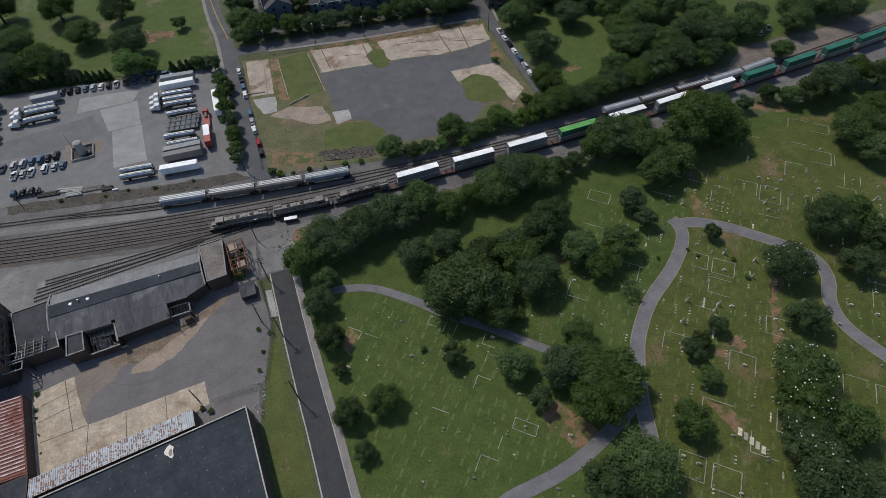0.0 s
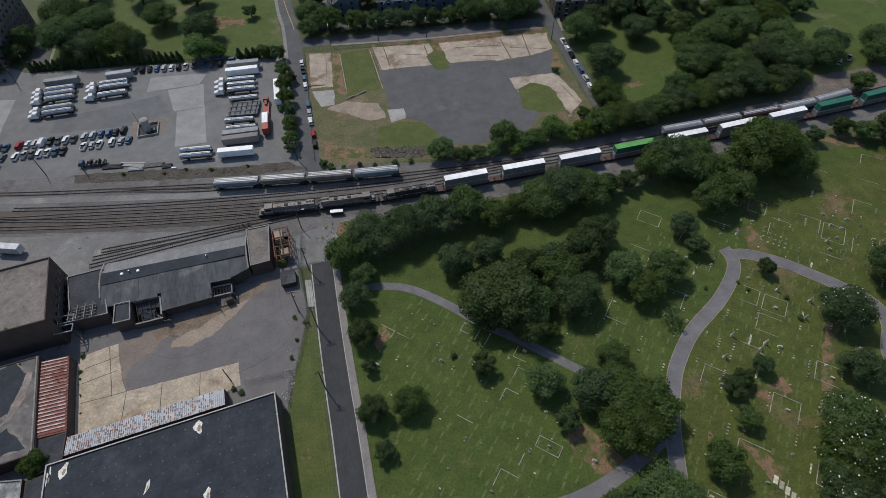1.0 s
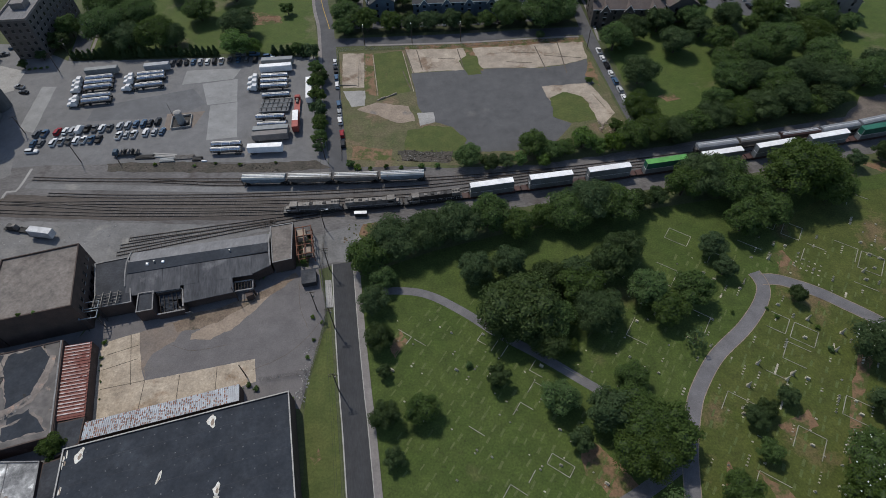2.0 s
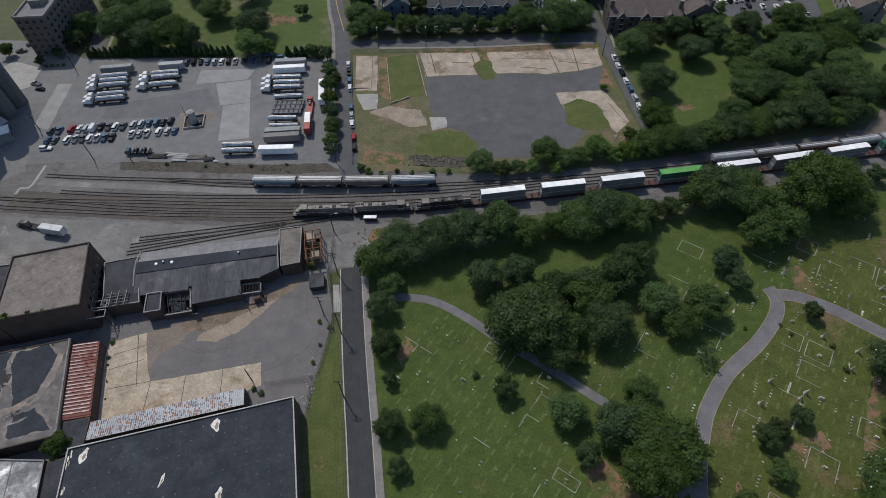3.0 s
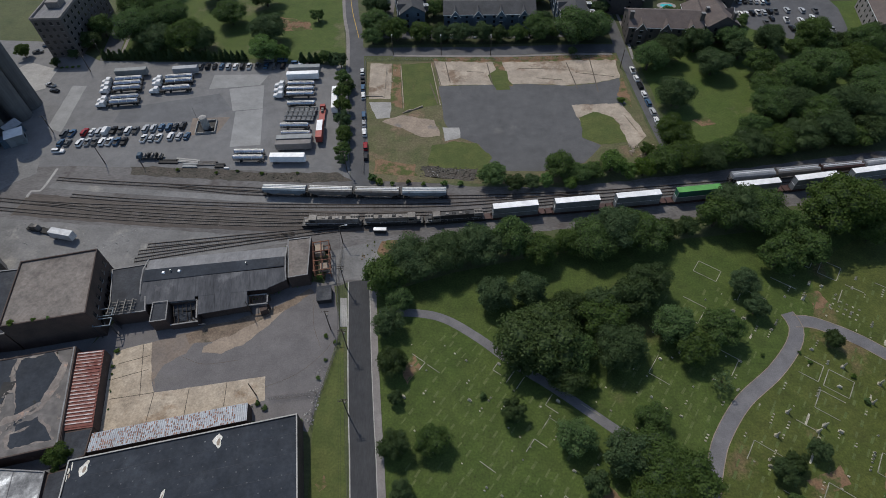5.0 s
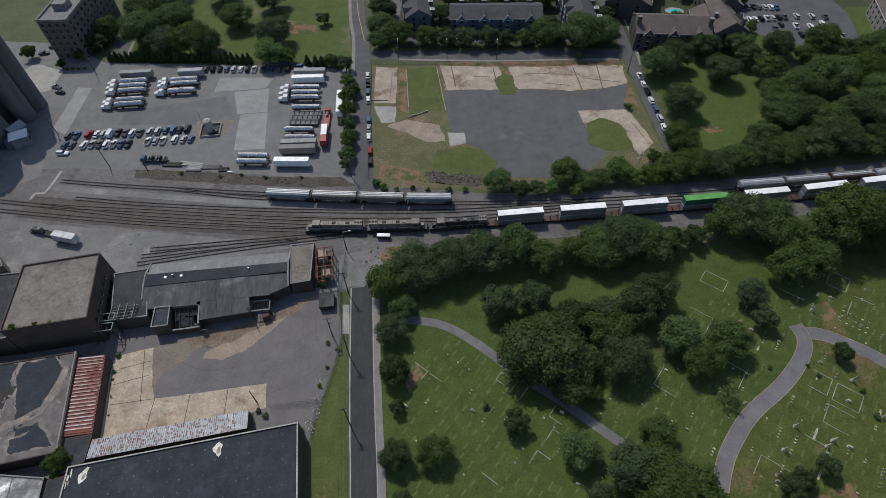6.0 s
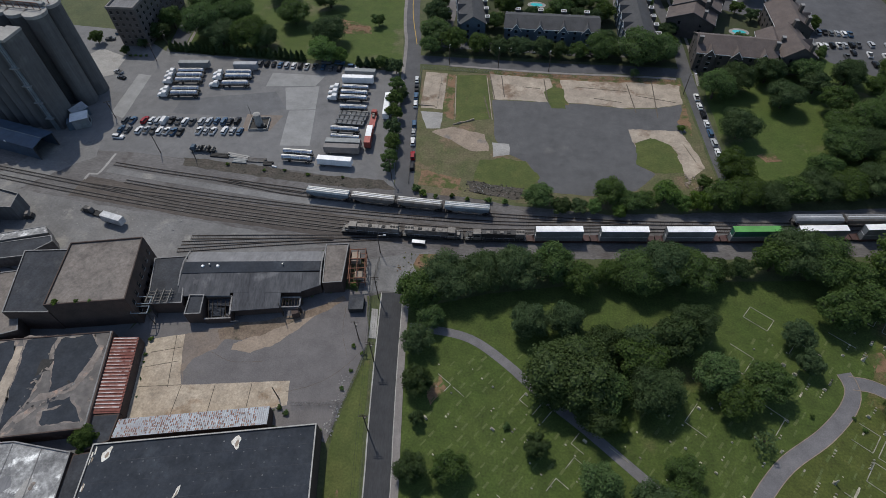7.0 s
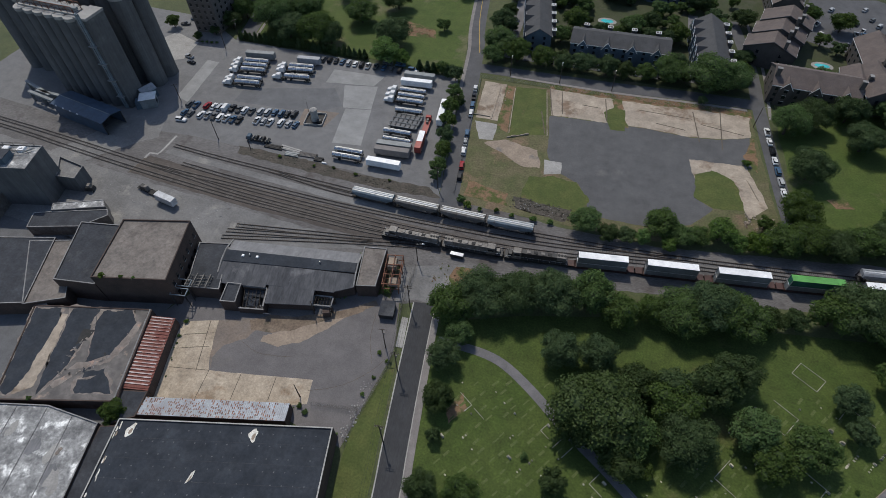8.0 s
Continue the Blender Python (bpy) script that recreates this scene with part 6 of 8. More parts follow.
def car(x, y, heading, paint, style="saloon", where="", group="", z=0.05):
    word = paint.split("_")[1]
    nm = {"saloon": "car", "suv": "car", "pickup": "pickup_truck", "van": "van"}[style]
    t = thing(nm, "parked %s %s %s" % (word, {"saloon": "saloon car", "suv": "sport utility car", "pickup": "pickup truck", "van": "van"}[style], where), "car" if nm == "car" else nm.split("_")[0],
              pose(x, y, z, 0, 0, heading), group)

    def body(p):
        if style == "saloon":
            s = [ring(-2.3, 0.8, 0.35, 0.8, 0.08), ring(-2.2, 0.88, 0.22, 0.95, 0.1), ring(-0.9, 0.92, 0.2, 1.0, 0.1), ring(0.9, 0.92, 0.2, 0.98, 0.1), ring(2.1, 0.88, 0.22, 0.82, 0.12), ring(2.3, 0.75, 0.35, 0.68, 0.1)]
        elif style == "van":
            s = [ring(-2.6, 0.95, 0.35, 2.2, 0.12), ring(1.2, 0.97, 0.25, 2.2, 0.14), ring(1.8, 0.97, 0.25, 1.2, 0.1), ring(2.5, 0.9, 0.3, 0.95, 0.1)]
        else:
            s = [ring(-2.45, 0.88, 0.4, 1.0, 0.08), ring(-2.35, 0.95, 0.3, 1.1, 0.08), ring(1.0, 0.97, 0.3, 1.12, 0.08), ring(2.2, 0.95, 0.3, 1.02, 0.12), ring(2.45, 0.85, 0.4, 0.85, 0.1)]
        return Geo().loft(s).put("body", paint, p)

    shared((style, paint), body, t)
    if style != "van":
        a, b = {"saloon": (-1.9, 1.0), "suv": (-2.3, 1.1), "pickup": (-0.5, 1.2)}[style]
        h = {"saloon": 1.42, "suv": 1.75, "pickup": 1.8}[style]
        lo = 0.94 if style == "saloon" else 1.06
        shared((style, "glass"), lambda p: Geo().loft([ring(a, 0.8, lo, lo + 0.02, 0.05), ring(a + (0.6 if style == "saloon" else 0.15), 0.82, lo, h - 0.05, 0.16), ring(b - 0.75, 0.82, lo, h - 0.05, 0.16), ring(b, 0.8, lo, lo + 0.02, 0.05)]).put("window", "glass_dark", p), t)
        shared((style, "roof", paint), lambda p: Geo().box(a + (0.55 if style == "saloon" else 0.1), b - 0.7, -0.69, 0.69, h - 0.07, h, (0.12, 0.08)).put("roof", paint, p), t)
        if style == "pickup":
            shared((style, "bed"), lambda p: Geo().box(-2.3, -0.6, -0.78, 0.78, 1.08, 1.125).put("bed_liner", "black", p), t)
    else:
        shared((style, "glass"), lambda p: Geo().loft([ring(1.15, 0.84, 1.3, 2.05, 0.05), ring(1.65, 0.84, 1.24, 1.4, 0.05)]).put("windscreen", "glass_dark", p), t)
    r = 0.33 if style == "saloon" else 0.39
    wheels(t, [(-1.4, -0.83), (-1.4, 0.83), (1.4, -0.83), (1.4, 0.83)], r, 0.24)
    shared((style, "lamp"), lambda p: Geo().box(2.18, 2.34, -0.72, -0.45, 0.6, 0.74).box(2.18, 2.34, 0.45, 0.72, 0.6, 0.74).put("headlight", "white_metal", p), t)
    return t


def tractor(x, y, heading, paint="car_white", label="white semi tractor parked in the yard", group="parked tankers"):
    t = thing("semi_tractor", label, "truck", pose(x, y, 0.05, 0, 0, heading), group)
    shared(("cab", paint), lambda p: Geo().loft([ring(-1.2, 1.15, 0.9, 3.0, 0.15), ring(0.6, 1.15, 0.9, 3.1, 0.15), ring(1.2, 1.1, 0.9, 2.1, 0.1), ring(3.0, 0.95, 0.8, 1.75, 0.15), ring(3.2, 0.9, 0.7, 1.5, 0.15)]).put("cab", paint, p), t)
    shared("trwind", lambda p: Geo().add([(0.72, -1.0, 2.9), (0.72, 1.0, 2.9), (1.22, 1.0, 2.12), (1.22, -1.0, 2.12)], [(3, 2, 1, 0)]).put("windscreen", "glass_dark", p), t)
    shared("trframe", lambda p: Geo().box(-3.6, 2.8, -0.45, 0.45, 0.6, 0.9).box(-3.4, -1.6, -0.5, 0.5, 0.9, 1.1).put("chassis", "black", p), t)
    for s in (-1.0, 1.0):
        shared("stack", lambda p: Geo().tube((0, 0, 0.9), (0, 0, 3.6), 0.09, n=8).put("exhaust_pipe", "galvanised", p), t, pose(-1.4, s, 0))
        shared("trtank", lambda p: Geo().revolve([(-0.7, 0.3), (0.7, 0.3)], Matrix.Identity(4), 10).put("fuel_tank", "steel_bright", p), t, pose(-0.4, s, 0.75))
    wheels(t, [(2.2, -0.95), (2.2, 0.95), (-1.9, -0.95), (-1.9, 0.95), (-3.1, -0.95), (-3.1, 0.95)], 0.52, 0.4)
    return t


def tank_trailer(x, y, heading, label="polished steel tank trailer parked in the yard", group="parked tankers", L=6.2, mat="steel_bright"):
    t = thing("tank_trailer", label, "trailer", pose(x, y, 0.05, 0, 0, heading), group)
    shared(("tank", L, mat), lambda p: Geo().revolve([(-L, 0.45), (-L + 0.12, 0.9), (-L + 0.35, 1.1), (L - 0.35, 1.1), (L - 0.12, 0.9), (L, 0.45)], pose(0, 0, 2.2), 18).put("tank", mat, p, smooth=False), t)
    shared(("walk", L), lambda p: Geo().box(-L + 0.8, L - 0.8, -0.28, 0.28, 3.3, 3.38).put("walkway", "galvanised", p), t)
    for k in (-0.5, 0.0, 0.5):
        shared("hatch", lambda p: Geo().tube((0, 0, 3.25), (0, 0, 3.55), 0.3, n=10).put("hatch", "galvanised", p), t, pose(k * L, 0, 0))
    for k in range(4):
        shared(("band", L), lambda p: Geo().revolve([(-0.06, 1.08), (-0.06, 1.14), (0.06, 1.14), (0.06, 1.08)], pose(0, 0, 2.2), 18).put("band", "galvanised", p), t, pose(-L + 1.2 + k * (2 * L - 2.4) / 3, 0, 0))
    shared(("tframe", L), lambda p: Geo().box(-L, L, -0.5, 0.5, 0.95, 1.25).box(L - 3.1, L - 2.7, -0.8, 0.8, 0.1, 1.0).put("frame", "black", p), t)
    wheels(t, [(-L + 0.9, -0.95), (-L + 0.9, 0.95), (-L + 2.2, -0.95), (-L + 2.2, 0.95)], 0.52, 0.4)
    return t


def box_trailer(x, y, heading, mat="white_metal", label="long white box trailer parked in the yard", L=7.2, group="parked trailers"):
    t = thing("box_trailer", label, "trailer", pose(x, y, 0.05, 0, 0, heading), group)
    shared(("box", L, mat), lambda p: Geo().box(-L, L, -1.28, 1.28, 1.15, 4.0, (0.03, 0.03)).put("body", mat, p), t)
    for k in range(12):
        for s in (-1.29, 1.29):
            shared(("post", mat), lambda p: Geo().box(-0.05, 0.05, -0.03, 0.03, 1.2, 3.95).put("side_post", mat, p), t, pose(-L + 0.6 + k * (2 * L - 1.2) / 11, s, 0))
    shared(("rail", L), lambda p: Geo().box(-L, L, -1.32, -1.26, 1.1, 1.25).box(-L, L, 1.26, 1.32, 1.1, 1.25).box(L - 2.9, L - 2.5, -0.8, 0.8, 0.1, 1.15).put("lower_rail", "galvanised", p), t)
    wheels(t, [(-L + 1.2, -0.95), (-L + 1.2, 0.95), (-L + 2.5, -0.95), (-L + 2.5, 0.95)], 0.52, 0.4)
    return t


def flatbed(x, y, heading, label="flatbed trailer with dark side boards parked in the yard", L=6.3):
    t = thing("flatbed_trailer", label, "trailer", pose(x, y, 0.05, 0, 0, heading), "parked trailers")
    shared(("deck", L), lambda p: Geo().box(-L, L, -1.25, 1.25, 1.2, 1.4).put("deck", "car_grey", p), t)
    for s in (-1.25, 1.25):
        shared(("frail", L), lambda p: Geo().box(-L, L, -0.08, 0.08, 1.1, 1.6).put("side_rail", "white_side", p), t, pose(0, s, 0))
    for k in range(6):
        shared("fstake", lambda p: Geo().box(-0.1, 0.1, -1.2, 1.2, 1.4, 1.75).put("cross_bar", "black", p), t, pose(-L + 1 + k * (2 * L - 2) / 5, 0, 0))
    wheels(t, [(-L + 1.2, -0.95), (-L + 1.2, 0.95), (-L + 2.5, -0.95), (-L + 2.5, 0.95)], 0.52, 0.4)
    return t


for x, y in ((-164.6, 218.8), (-163.6, 215.4), (-162.4, 211.8), (-160.2, 205.2), (-159.4, 202.0), (-141.6, 221.6), (-140.6, 218.6), (-139.6, 213.2)):
    tank_trailer(x, y, 190)
    tractor(x - 9.2, y - 1.6, 190)
box_trailer(-165.4, 223.6, 10, "white_side", "long grey box trailer parked in the yard")
box_trailer(-140.4, 226.6, 10, "grey_paint", "short blue-grey box trailer parked in the yard", 5.6)
box_trailer(-84.8, 230.6, 6, "white_side", "long grey box trailer parked in the yard")
box_trailer(-84.4, 225.4, 7, "white_metal", "white box trailer parked in the yard")
for x, y in ((-83.8, 219.6), (-83.2, 215.8), (-82.4, 212.2)):
    tank_trailer(x, y, 5)
    tractor(x - 9.0, y - 0.6, 185)
tank_trailer(-80.2, 205.4, 6)
for y in (202.2, 199.2, 196.2):
    flatbed(-79.3, y, 4)
tank_trailer(-79.4, 190.6, 184), tank_trailer(-77.6, 185.6, 184)
box_trailer(-77, 181.6, 7, "white_side", "long grey box trailer parked in the yard")
box_trailer(-76.6, 178.2, 7, "sidewalk", "long dusty grey box trailer parked in the yard")
box_trailer(-77, 170.6, 4, "white_metal", "bright white box trailer parked in the yard", 6.9)
tank_trailer(-93.6, 173.4, 184), tank_trailer(-93, 170.0, 184)
# red fuel truck and red trailer
ft = thing("fuel_truck", "bright red flat fuel truck", "truck", pose(-69.8, 199.6, 0.05, 0, 0, 98), "parked trailers")
Geo().box(-6, 3.4, -1.25, 1.25, 1.1, 1.5).put("deck", "red_paint", ft)
Geo().loft([ring(3.5, 1.2, 0.8, 2.9, 0.12), ring(5.2, 1.2, 0.8, 2.8, 0.12), ring(6.0, 1.1, 0.8, 1.7, 0.12)]).put("cab", "red_paint", ft)
Geo().add([(5.22, -1.0, 2.7), (5.22, 1.0, 2.7), (5.9, 1.0, 1.8), (5.9, -1.0, 1.8)], [(3, 2, 1, 0)]).put("windscreen", "glass_dark", ft)
for k in range(2):
    Geo().tube((1.2 + k * 1.5, 0, 1.5), (1.2 + k * 1.5, 0, 2.4), 0.6, n=12).put("reel", "loco_grey", ft)
wheels(ft, [(4.6, -1), (4.6, 1), (-3.4, -1), (-3.4, 1), (-4.7, -1), (-4.7, 1)], 0.52, 0.4)
bt = box_trailer(-67.9, 187.4, 99, "red_paint", "red box trailer with a white roof section", 5.6)
Geo().box(-1.5, 5.2, -1.2, 1.2, 4.0, 4.06).put("roof_panel", "white_metal", bt, "white roof panel")
box_trailer(-66.0, 208.6, 100, "white_metal", "white box trailer beside the trees", 7.6)

cr = random.Random(3)
PAINTS = ["car_white"] * 6 + ["car_black"] * 5 + ["car_silver"] * 5 + ["car_grey"] * 3 + ["car_blue"] * 3


def rows_of(places, heading, where, group, jitter=6):
    for x, y in places:
        car(x, y, heading + cr.uniform(-jitter, jitter) * 0.5, cr.choice(PAINTS), cr.choice(("saloon", "suv", "suv", "pickup")), where, group)


rows_of([(-176.8, 181.3), (-173.6, 181.5), (-165.4, 183.1), (-162.4, 183.4), (-156.6, 184.6), (-153.4, 184.7), (-150.3, 184.9), (-147.2, 185.2)], 91, "in the yard's car rows", "cars in the yard")
car(-168.5, 182.6, 91, "car_red", "suv", "in the yard's car rows", "cars in the yard")
car(-159.5, 183.9, 91, "car_white", "van", "in the yard's car rows", "cars in the yard")
rows_of([(-175.5, 175.4), (-172.4, 175.6), (-167.2, 176), (-164.1, 176.6), (-161.1, 177), (-158.1, 177.2), (-155.1, 177.5), (-152, 177.7), (-149, 178)], 91, "in the yard's car rows", "cars in the yard")
rows_of([(-143.2, 186.4), (-140, 187), (-136.9, 187.8), (-133.6, 188), (-131, 188.4), (-127.9, 189.3)], 92, "in the yard's car rows", "cars in the yard")
rows_of([(-141.4, 180.3), (-138.4, 180.8), (-135.3, 181.1), (-130.6, 182.3), (-127.1, 182.6), (-123.9, 183)], 92, "in the yard's car rows", "cars in the yard")
car(-173.7, 170.4, 5, "car_white", "suv", "in the yard", "cars in the yard")
rows_of([(-135.9 + 3.3 * i, 232.4 + 0.2 * i) for i in range(8)], 96, "in front of the evergreen screen", "cars along the screen")
rows_of([(-109 + 4.1 * i, 234.6 + 0.1 * i) for i in range(7)], 94, "in front of the evergreen screen", "cars along the screen")
rows_of([(-104.6, 236.5 + 2.2), (-98.2, 239.4), (-91, 237.4), (-84, 237)], 8, "under the trees", "cars along the screen")
rows_of([(-58.4, 232.5), (-57, 225.9), (-55.8, 220), (-54.7, 214.4), (-52, 200.8), (-51, 195.4), (-49.9, 189.6), (-46.7, 175.2)], 102, "along the street", "cars along the street", 3)
car(-47.9, 181.2, 102, "car_red", "suv", "along the street", "cars along the street")
rows_of([(65.7, 240.6), (66.6, 234.5), (67.6, 228.6), (68.5, 222.8), (69.4, 216.8), (70.4, 210.8), (71.3, 205), (72.2, 199.2), (73, 193.6)], 99, "along the street", "cars along the street", 3)
rows_of([(-210, 251), (-212, 247), (-214, 243), (-220, 246), (-222, 240), (-226, 257)], 20, "beside the apartment house", "cars by the apartments")
rows_of([(-201, 214), (-197, 210)], 170, "on the concrete apron", "")
rows_of([(-36 + 5.6 * i, 264.5 + 0.35 * i) for i in range(11)], 95, "in front of the houses", "cars by the houses")
rows_of([(126 + 3 * i, 293 + 0.6 * i) for i in range(7)] + [(104 + 3.2 * i, 322 + 0.5 * i) for i in range(6)] + [(128 + 2.9 * i, 306) for i in range(6)] + [(108 + 3.1 * i, 334) for i in range(5)], 96, "on the houses' car park", "cars by the houses")
rows_of([(90.3, 339.2), (91.1, 329.7), (98.1, 356.7), (103.1, 352.1), (109.1, 345.1), (111, 338.3), (114.7, 361.9), (117, 352), (119.5, 346)], 62, "on the houses' car park", "cars by the houses")
rows_of([(140.4, 289.3), (147.1, 288.4), (147.6, 280.4), (153.9, 288.1), (160.6, 291.7), (158, 279.2), (162.3, 279.9), (166.5, 280.4), (151, 280), (136.5, 285), (157.4, 298), (150, 298), (164, 298)], 94, "on the houses' car park", "cars by the houses")
rows_of([(186, 214), (192, 217)], 60, "on the dirt clearing", "")

# small water tower in its walled pit
wt = thing("water_tower", "squat concrete tank tower in a low-walled pit", "tower", pose(-117.8, 189.4, 0.05, 0, 0, 12) @ Matrix.Diagonal((0.8, 0.8, 0.72, 1)))
Geo().revolve([(0, 2.1), (6.2, 1.8), (6.6, 2.0), (7.6, 2.0), (8.4, 0.5)], pose(0, 0, 0, 0, -90, 0), 18).put("tank", "concrete", wt)
Geo().tube((-3.4, 1.5, 0), (-3.4, 1.5, 13), 0.12, 0.07, 8).put("mast", "black", wt)
for a in ((-5, 5, -5.2, -4.8), (-5, 5, 4.8, 5.2), (-5.2, -4.8, -5, 5), (4.8, 5.2, -5, 5)):
    Geo().box(*a, 0, 1.2).put("pit_wall", "concrete", wt)
Geo().box(-4.7, 4.7, -4.7, 4.7, 0.0, 0.03).put("pit_floor", "black", wt)
Geo().box(2.2, 4.0, -3.4, -1.5, 0.0, 2.2).put("pump_house", "loco_black", wt)

# working truck, steel and timber along the depot's edge
wk = thing("crane_truck", "dark green-black truck with a loading crane", "truck", pose(-133.5, 169.2, 0.05, 0, 0, 185))
Geo().box(-5, 3.2, -1.2, 1.2, 0.9, 1.4).put("bed", "loco_black", wk)
Geo().loft([ring(3.3, 1.15, 0.8, 2.7, 0.12), ring(4.8, 1.15, 0.8, 2.6, 0.12), ring(5.5, 1.05, 0.8, 1.6, 0.12)]).put("cab", "siding_blue", wk)
for k in range(5):
    Geo().box(-4.6 + k * 1.6, -3.9 + k * 1.6, -1.1, 1.1, 1.4, 2.2 + 0.3 * (k % 2), (0.1, 0.2)).put("load", "black" if k % 2 else "hopper_brown", wk)
Geo().tube((2.6, 0, 1.4), (-1.5, 0.4, 3.4), 0.16, n=6).put("crane_arm", "loco_black", wk)
wheels(wk, [(4, -1), (4, 1), (-2.6, -1), (-2.6, 1), (-3.9, -1), (-3.9, 1)], 0.52, 0.4)
for x, y, h, l, mt, lb in ((-125.5, 167.6, 3, 4, "black", "stack of dark steel beams"), (-118, 168.4, -4, 5, "concrete", "stack of pale timber"), (-116, 165.9, 4, 3, "white_side", "stack of grey beams"),
                           (-109.5, 167.6, 6, 4, "loco_grey", "stack of steel pipes"), (-104, 166.6, 5, 2, "black", "pile of dark scrap"), (-101, 166.2, 0, 1, "white_metal", "white metal box")):
    st = thing("material_stack", lb + " on the gravel", "stack", pose(x, y, 0.04, 0, 0, h), "stacked materials")
    for k in range(5 if l > 1 else 1):
        if mt == "loco_grey":
            Geo().tube((-l, -1 + 0.5 * k, 0.3), (l - 0.3 * (k % 3), -1 + 0.5 * k, 0.3), 0.24, n=8).put("pipe", mt, st)
        else:
            Geo().box(-l + 0.2 * (k % 2), l - 0.3 * (k % 3), -1.1 + 0.45 * k, -0.7 + 0.45 * k, 0, 0.55 + 0.12 * (k % 2)).put("beam", mt, st)
# white box trailer and loader on the dusty yard
box_trailer(-147.2, 126.2, -8, "hopper_top", "short dirty white box trailer on the dusty yard", 4.4, "")
ld = thing("loader", "dark loader with a low-bed trailer", "machine", pose(-158.5, 129.2, 0.05, 0, 0, -10))
Geo().box(-5, 5.5, -1.1, 1.1, 0.5, 0.8).put("trailer_bed", "black", ld)
Geo().box(-3.5, -0.5, -1.0, 1.0, 0.8, 2.4, (0.4, 0.2)).put("engine", "loco_black", ld)
Geo().box(-1.0, 0.6, -0.8, 0.8, 0.8, 2.9, (0.25, 0.15)).put("cab", "loco_grey", ld)
Geo().box(4.6, 6.6, -1.1, 1.1, 0.5, 2.2, (0.2, 0.1)).put("counterweight", "black", ld)
wheels(ld, [(-3.2, -1), (-3.2, 1), (1.2, -1), (1.2, 1)], 0.52, 0.4)
sb = thing("equipment_box", "white metal equipment box beside the crossing", "box", pose(-34.9, 137.0, 0.03, 0, 0, 3))
Geo().box(-2.2, 2.2, -0.6, 0.6, 0, 1.7).put("body", "loco_black", sb)
Geo().box(-2.3, 2.3, -0.7, 0.7, 1.7, 1.85).put("lid", "white_metal", sb)

# ---- grain silos and their outbuildings ----
def silo_group(cells, r, h, z_add, label):
    cx, cy = mid(cells)
    t = thing("grain_silo", label, "silo", pose(cx, cy, 0))
    for x, y in cells:
        c = Geo().revolve([(-0.2, r), (h, r)], pose(x - cx, y - cy, 0, 0, -90, 0), 28).put("cell", "silo", t, smooth=False)
        Geo().revolve([(h - 0.5, r + 0.3), (h + 0.8, r + 0.3)], pose(x - cx, y - cy, 0, 0, -90, 0), 28).put("rim", "concrete", c)
    return t, cx, cy


cells = [(-202.2 - 8.2 * i, 191.6 + 8.2 * j) for i in range(4) for j in range(2)]
big_silo, cx, cy = silo_group(cells, 4.25, 41.5, 0, "tall grey concrete grain silo of joined round cells")
cells_b = [(-235.6 + 5.3 * i, 173.2 + 5.3 * j - 0.15 * i) for i in range(6) for j in range(2)]
silo_b, bx, by = silo_group(cells_b, 2.8, 40.5, 0, "older grey concrete grain silo of narrow round cells")
for t, x0, x1, y0, y1, z in ((big_silo, -228 - cx, -200 - cx, 192.5 - cy, 198.5 - cy, 42), (silo_b, -237 - bx, -208 - bx, 173 - by, 178 - by, 41.3)):
    Geo().box(x0, x1, y0, y1, z, z + 0.5).put("top_deck", "concrete", t)
    for y in (y0 + 0.4, y1 - 0.4):
        Geo().box(x0, x1, y - 0.12, y + 0.12, z + 3.0, z + 3.25).put("gallery_beam", "rust_frame", t)
        n = 9
        for k in range(n + 1):
            x = x0 + (x1 - x0) * k / n
            Geo().box(x - 0.1, x + 0.1, y - 0.1, y + 0.1, z + 0.4, z + 3.1).put("gallery_post", "rust_frame", t)
            if k < n:
                Geo().tube((x, y, z + (0.5 if k % 2 else 3.0)), (x + (x1 - x0) / n, y, z + (3.0 if k % 2 else 0.5)), 0.09, n=4).put("gallery_brace", "rust_frame", t)
    Geo().box(x0, x1, (y0 + y1) / 2 - 0.8, (y0 + y1) / 2 + 0.8, z + 1, z + 2).put("conveyor", "white_side", t, "pale conveyor casing")
cells_c = [(-268.8 + 8.2 * i, 186.4 + 8.2 * j) for i in range(4) for j in range(2)]
silo_group(cells_c, 4.25, 36.0, 0, "tall grey concrete grain silo of joined round cells")
hh = thing("elevator_tower", "narrow concrete elevator tower between the silos", "tower", pose(-203.2, 174.0, 0))
Geo().box(-2.9, 2.9, -3.0, 6.5, -0.2, 41.0).put("shaft", "silo", hh)
Geo().box(-3.1, 3.1, -3.2, 6.7, 41.0, 42.0).put("cap", "concrete", hh)
for k in range(2):
    Geo().box(-0.6 + 1.1 * k, 0.0 + 1.1 * k, -3.9, -3.1, -0.1, 44).put("leg", "hopper_blue", hh, "blue-grey bucket elevator leg")
for z in range(6, 38, 8):
    Geo().box(-1.8, 2.0, -4.5, -2.9, z, z + 0.25).put("platform", "galvanised", hh)
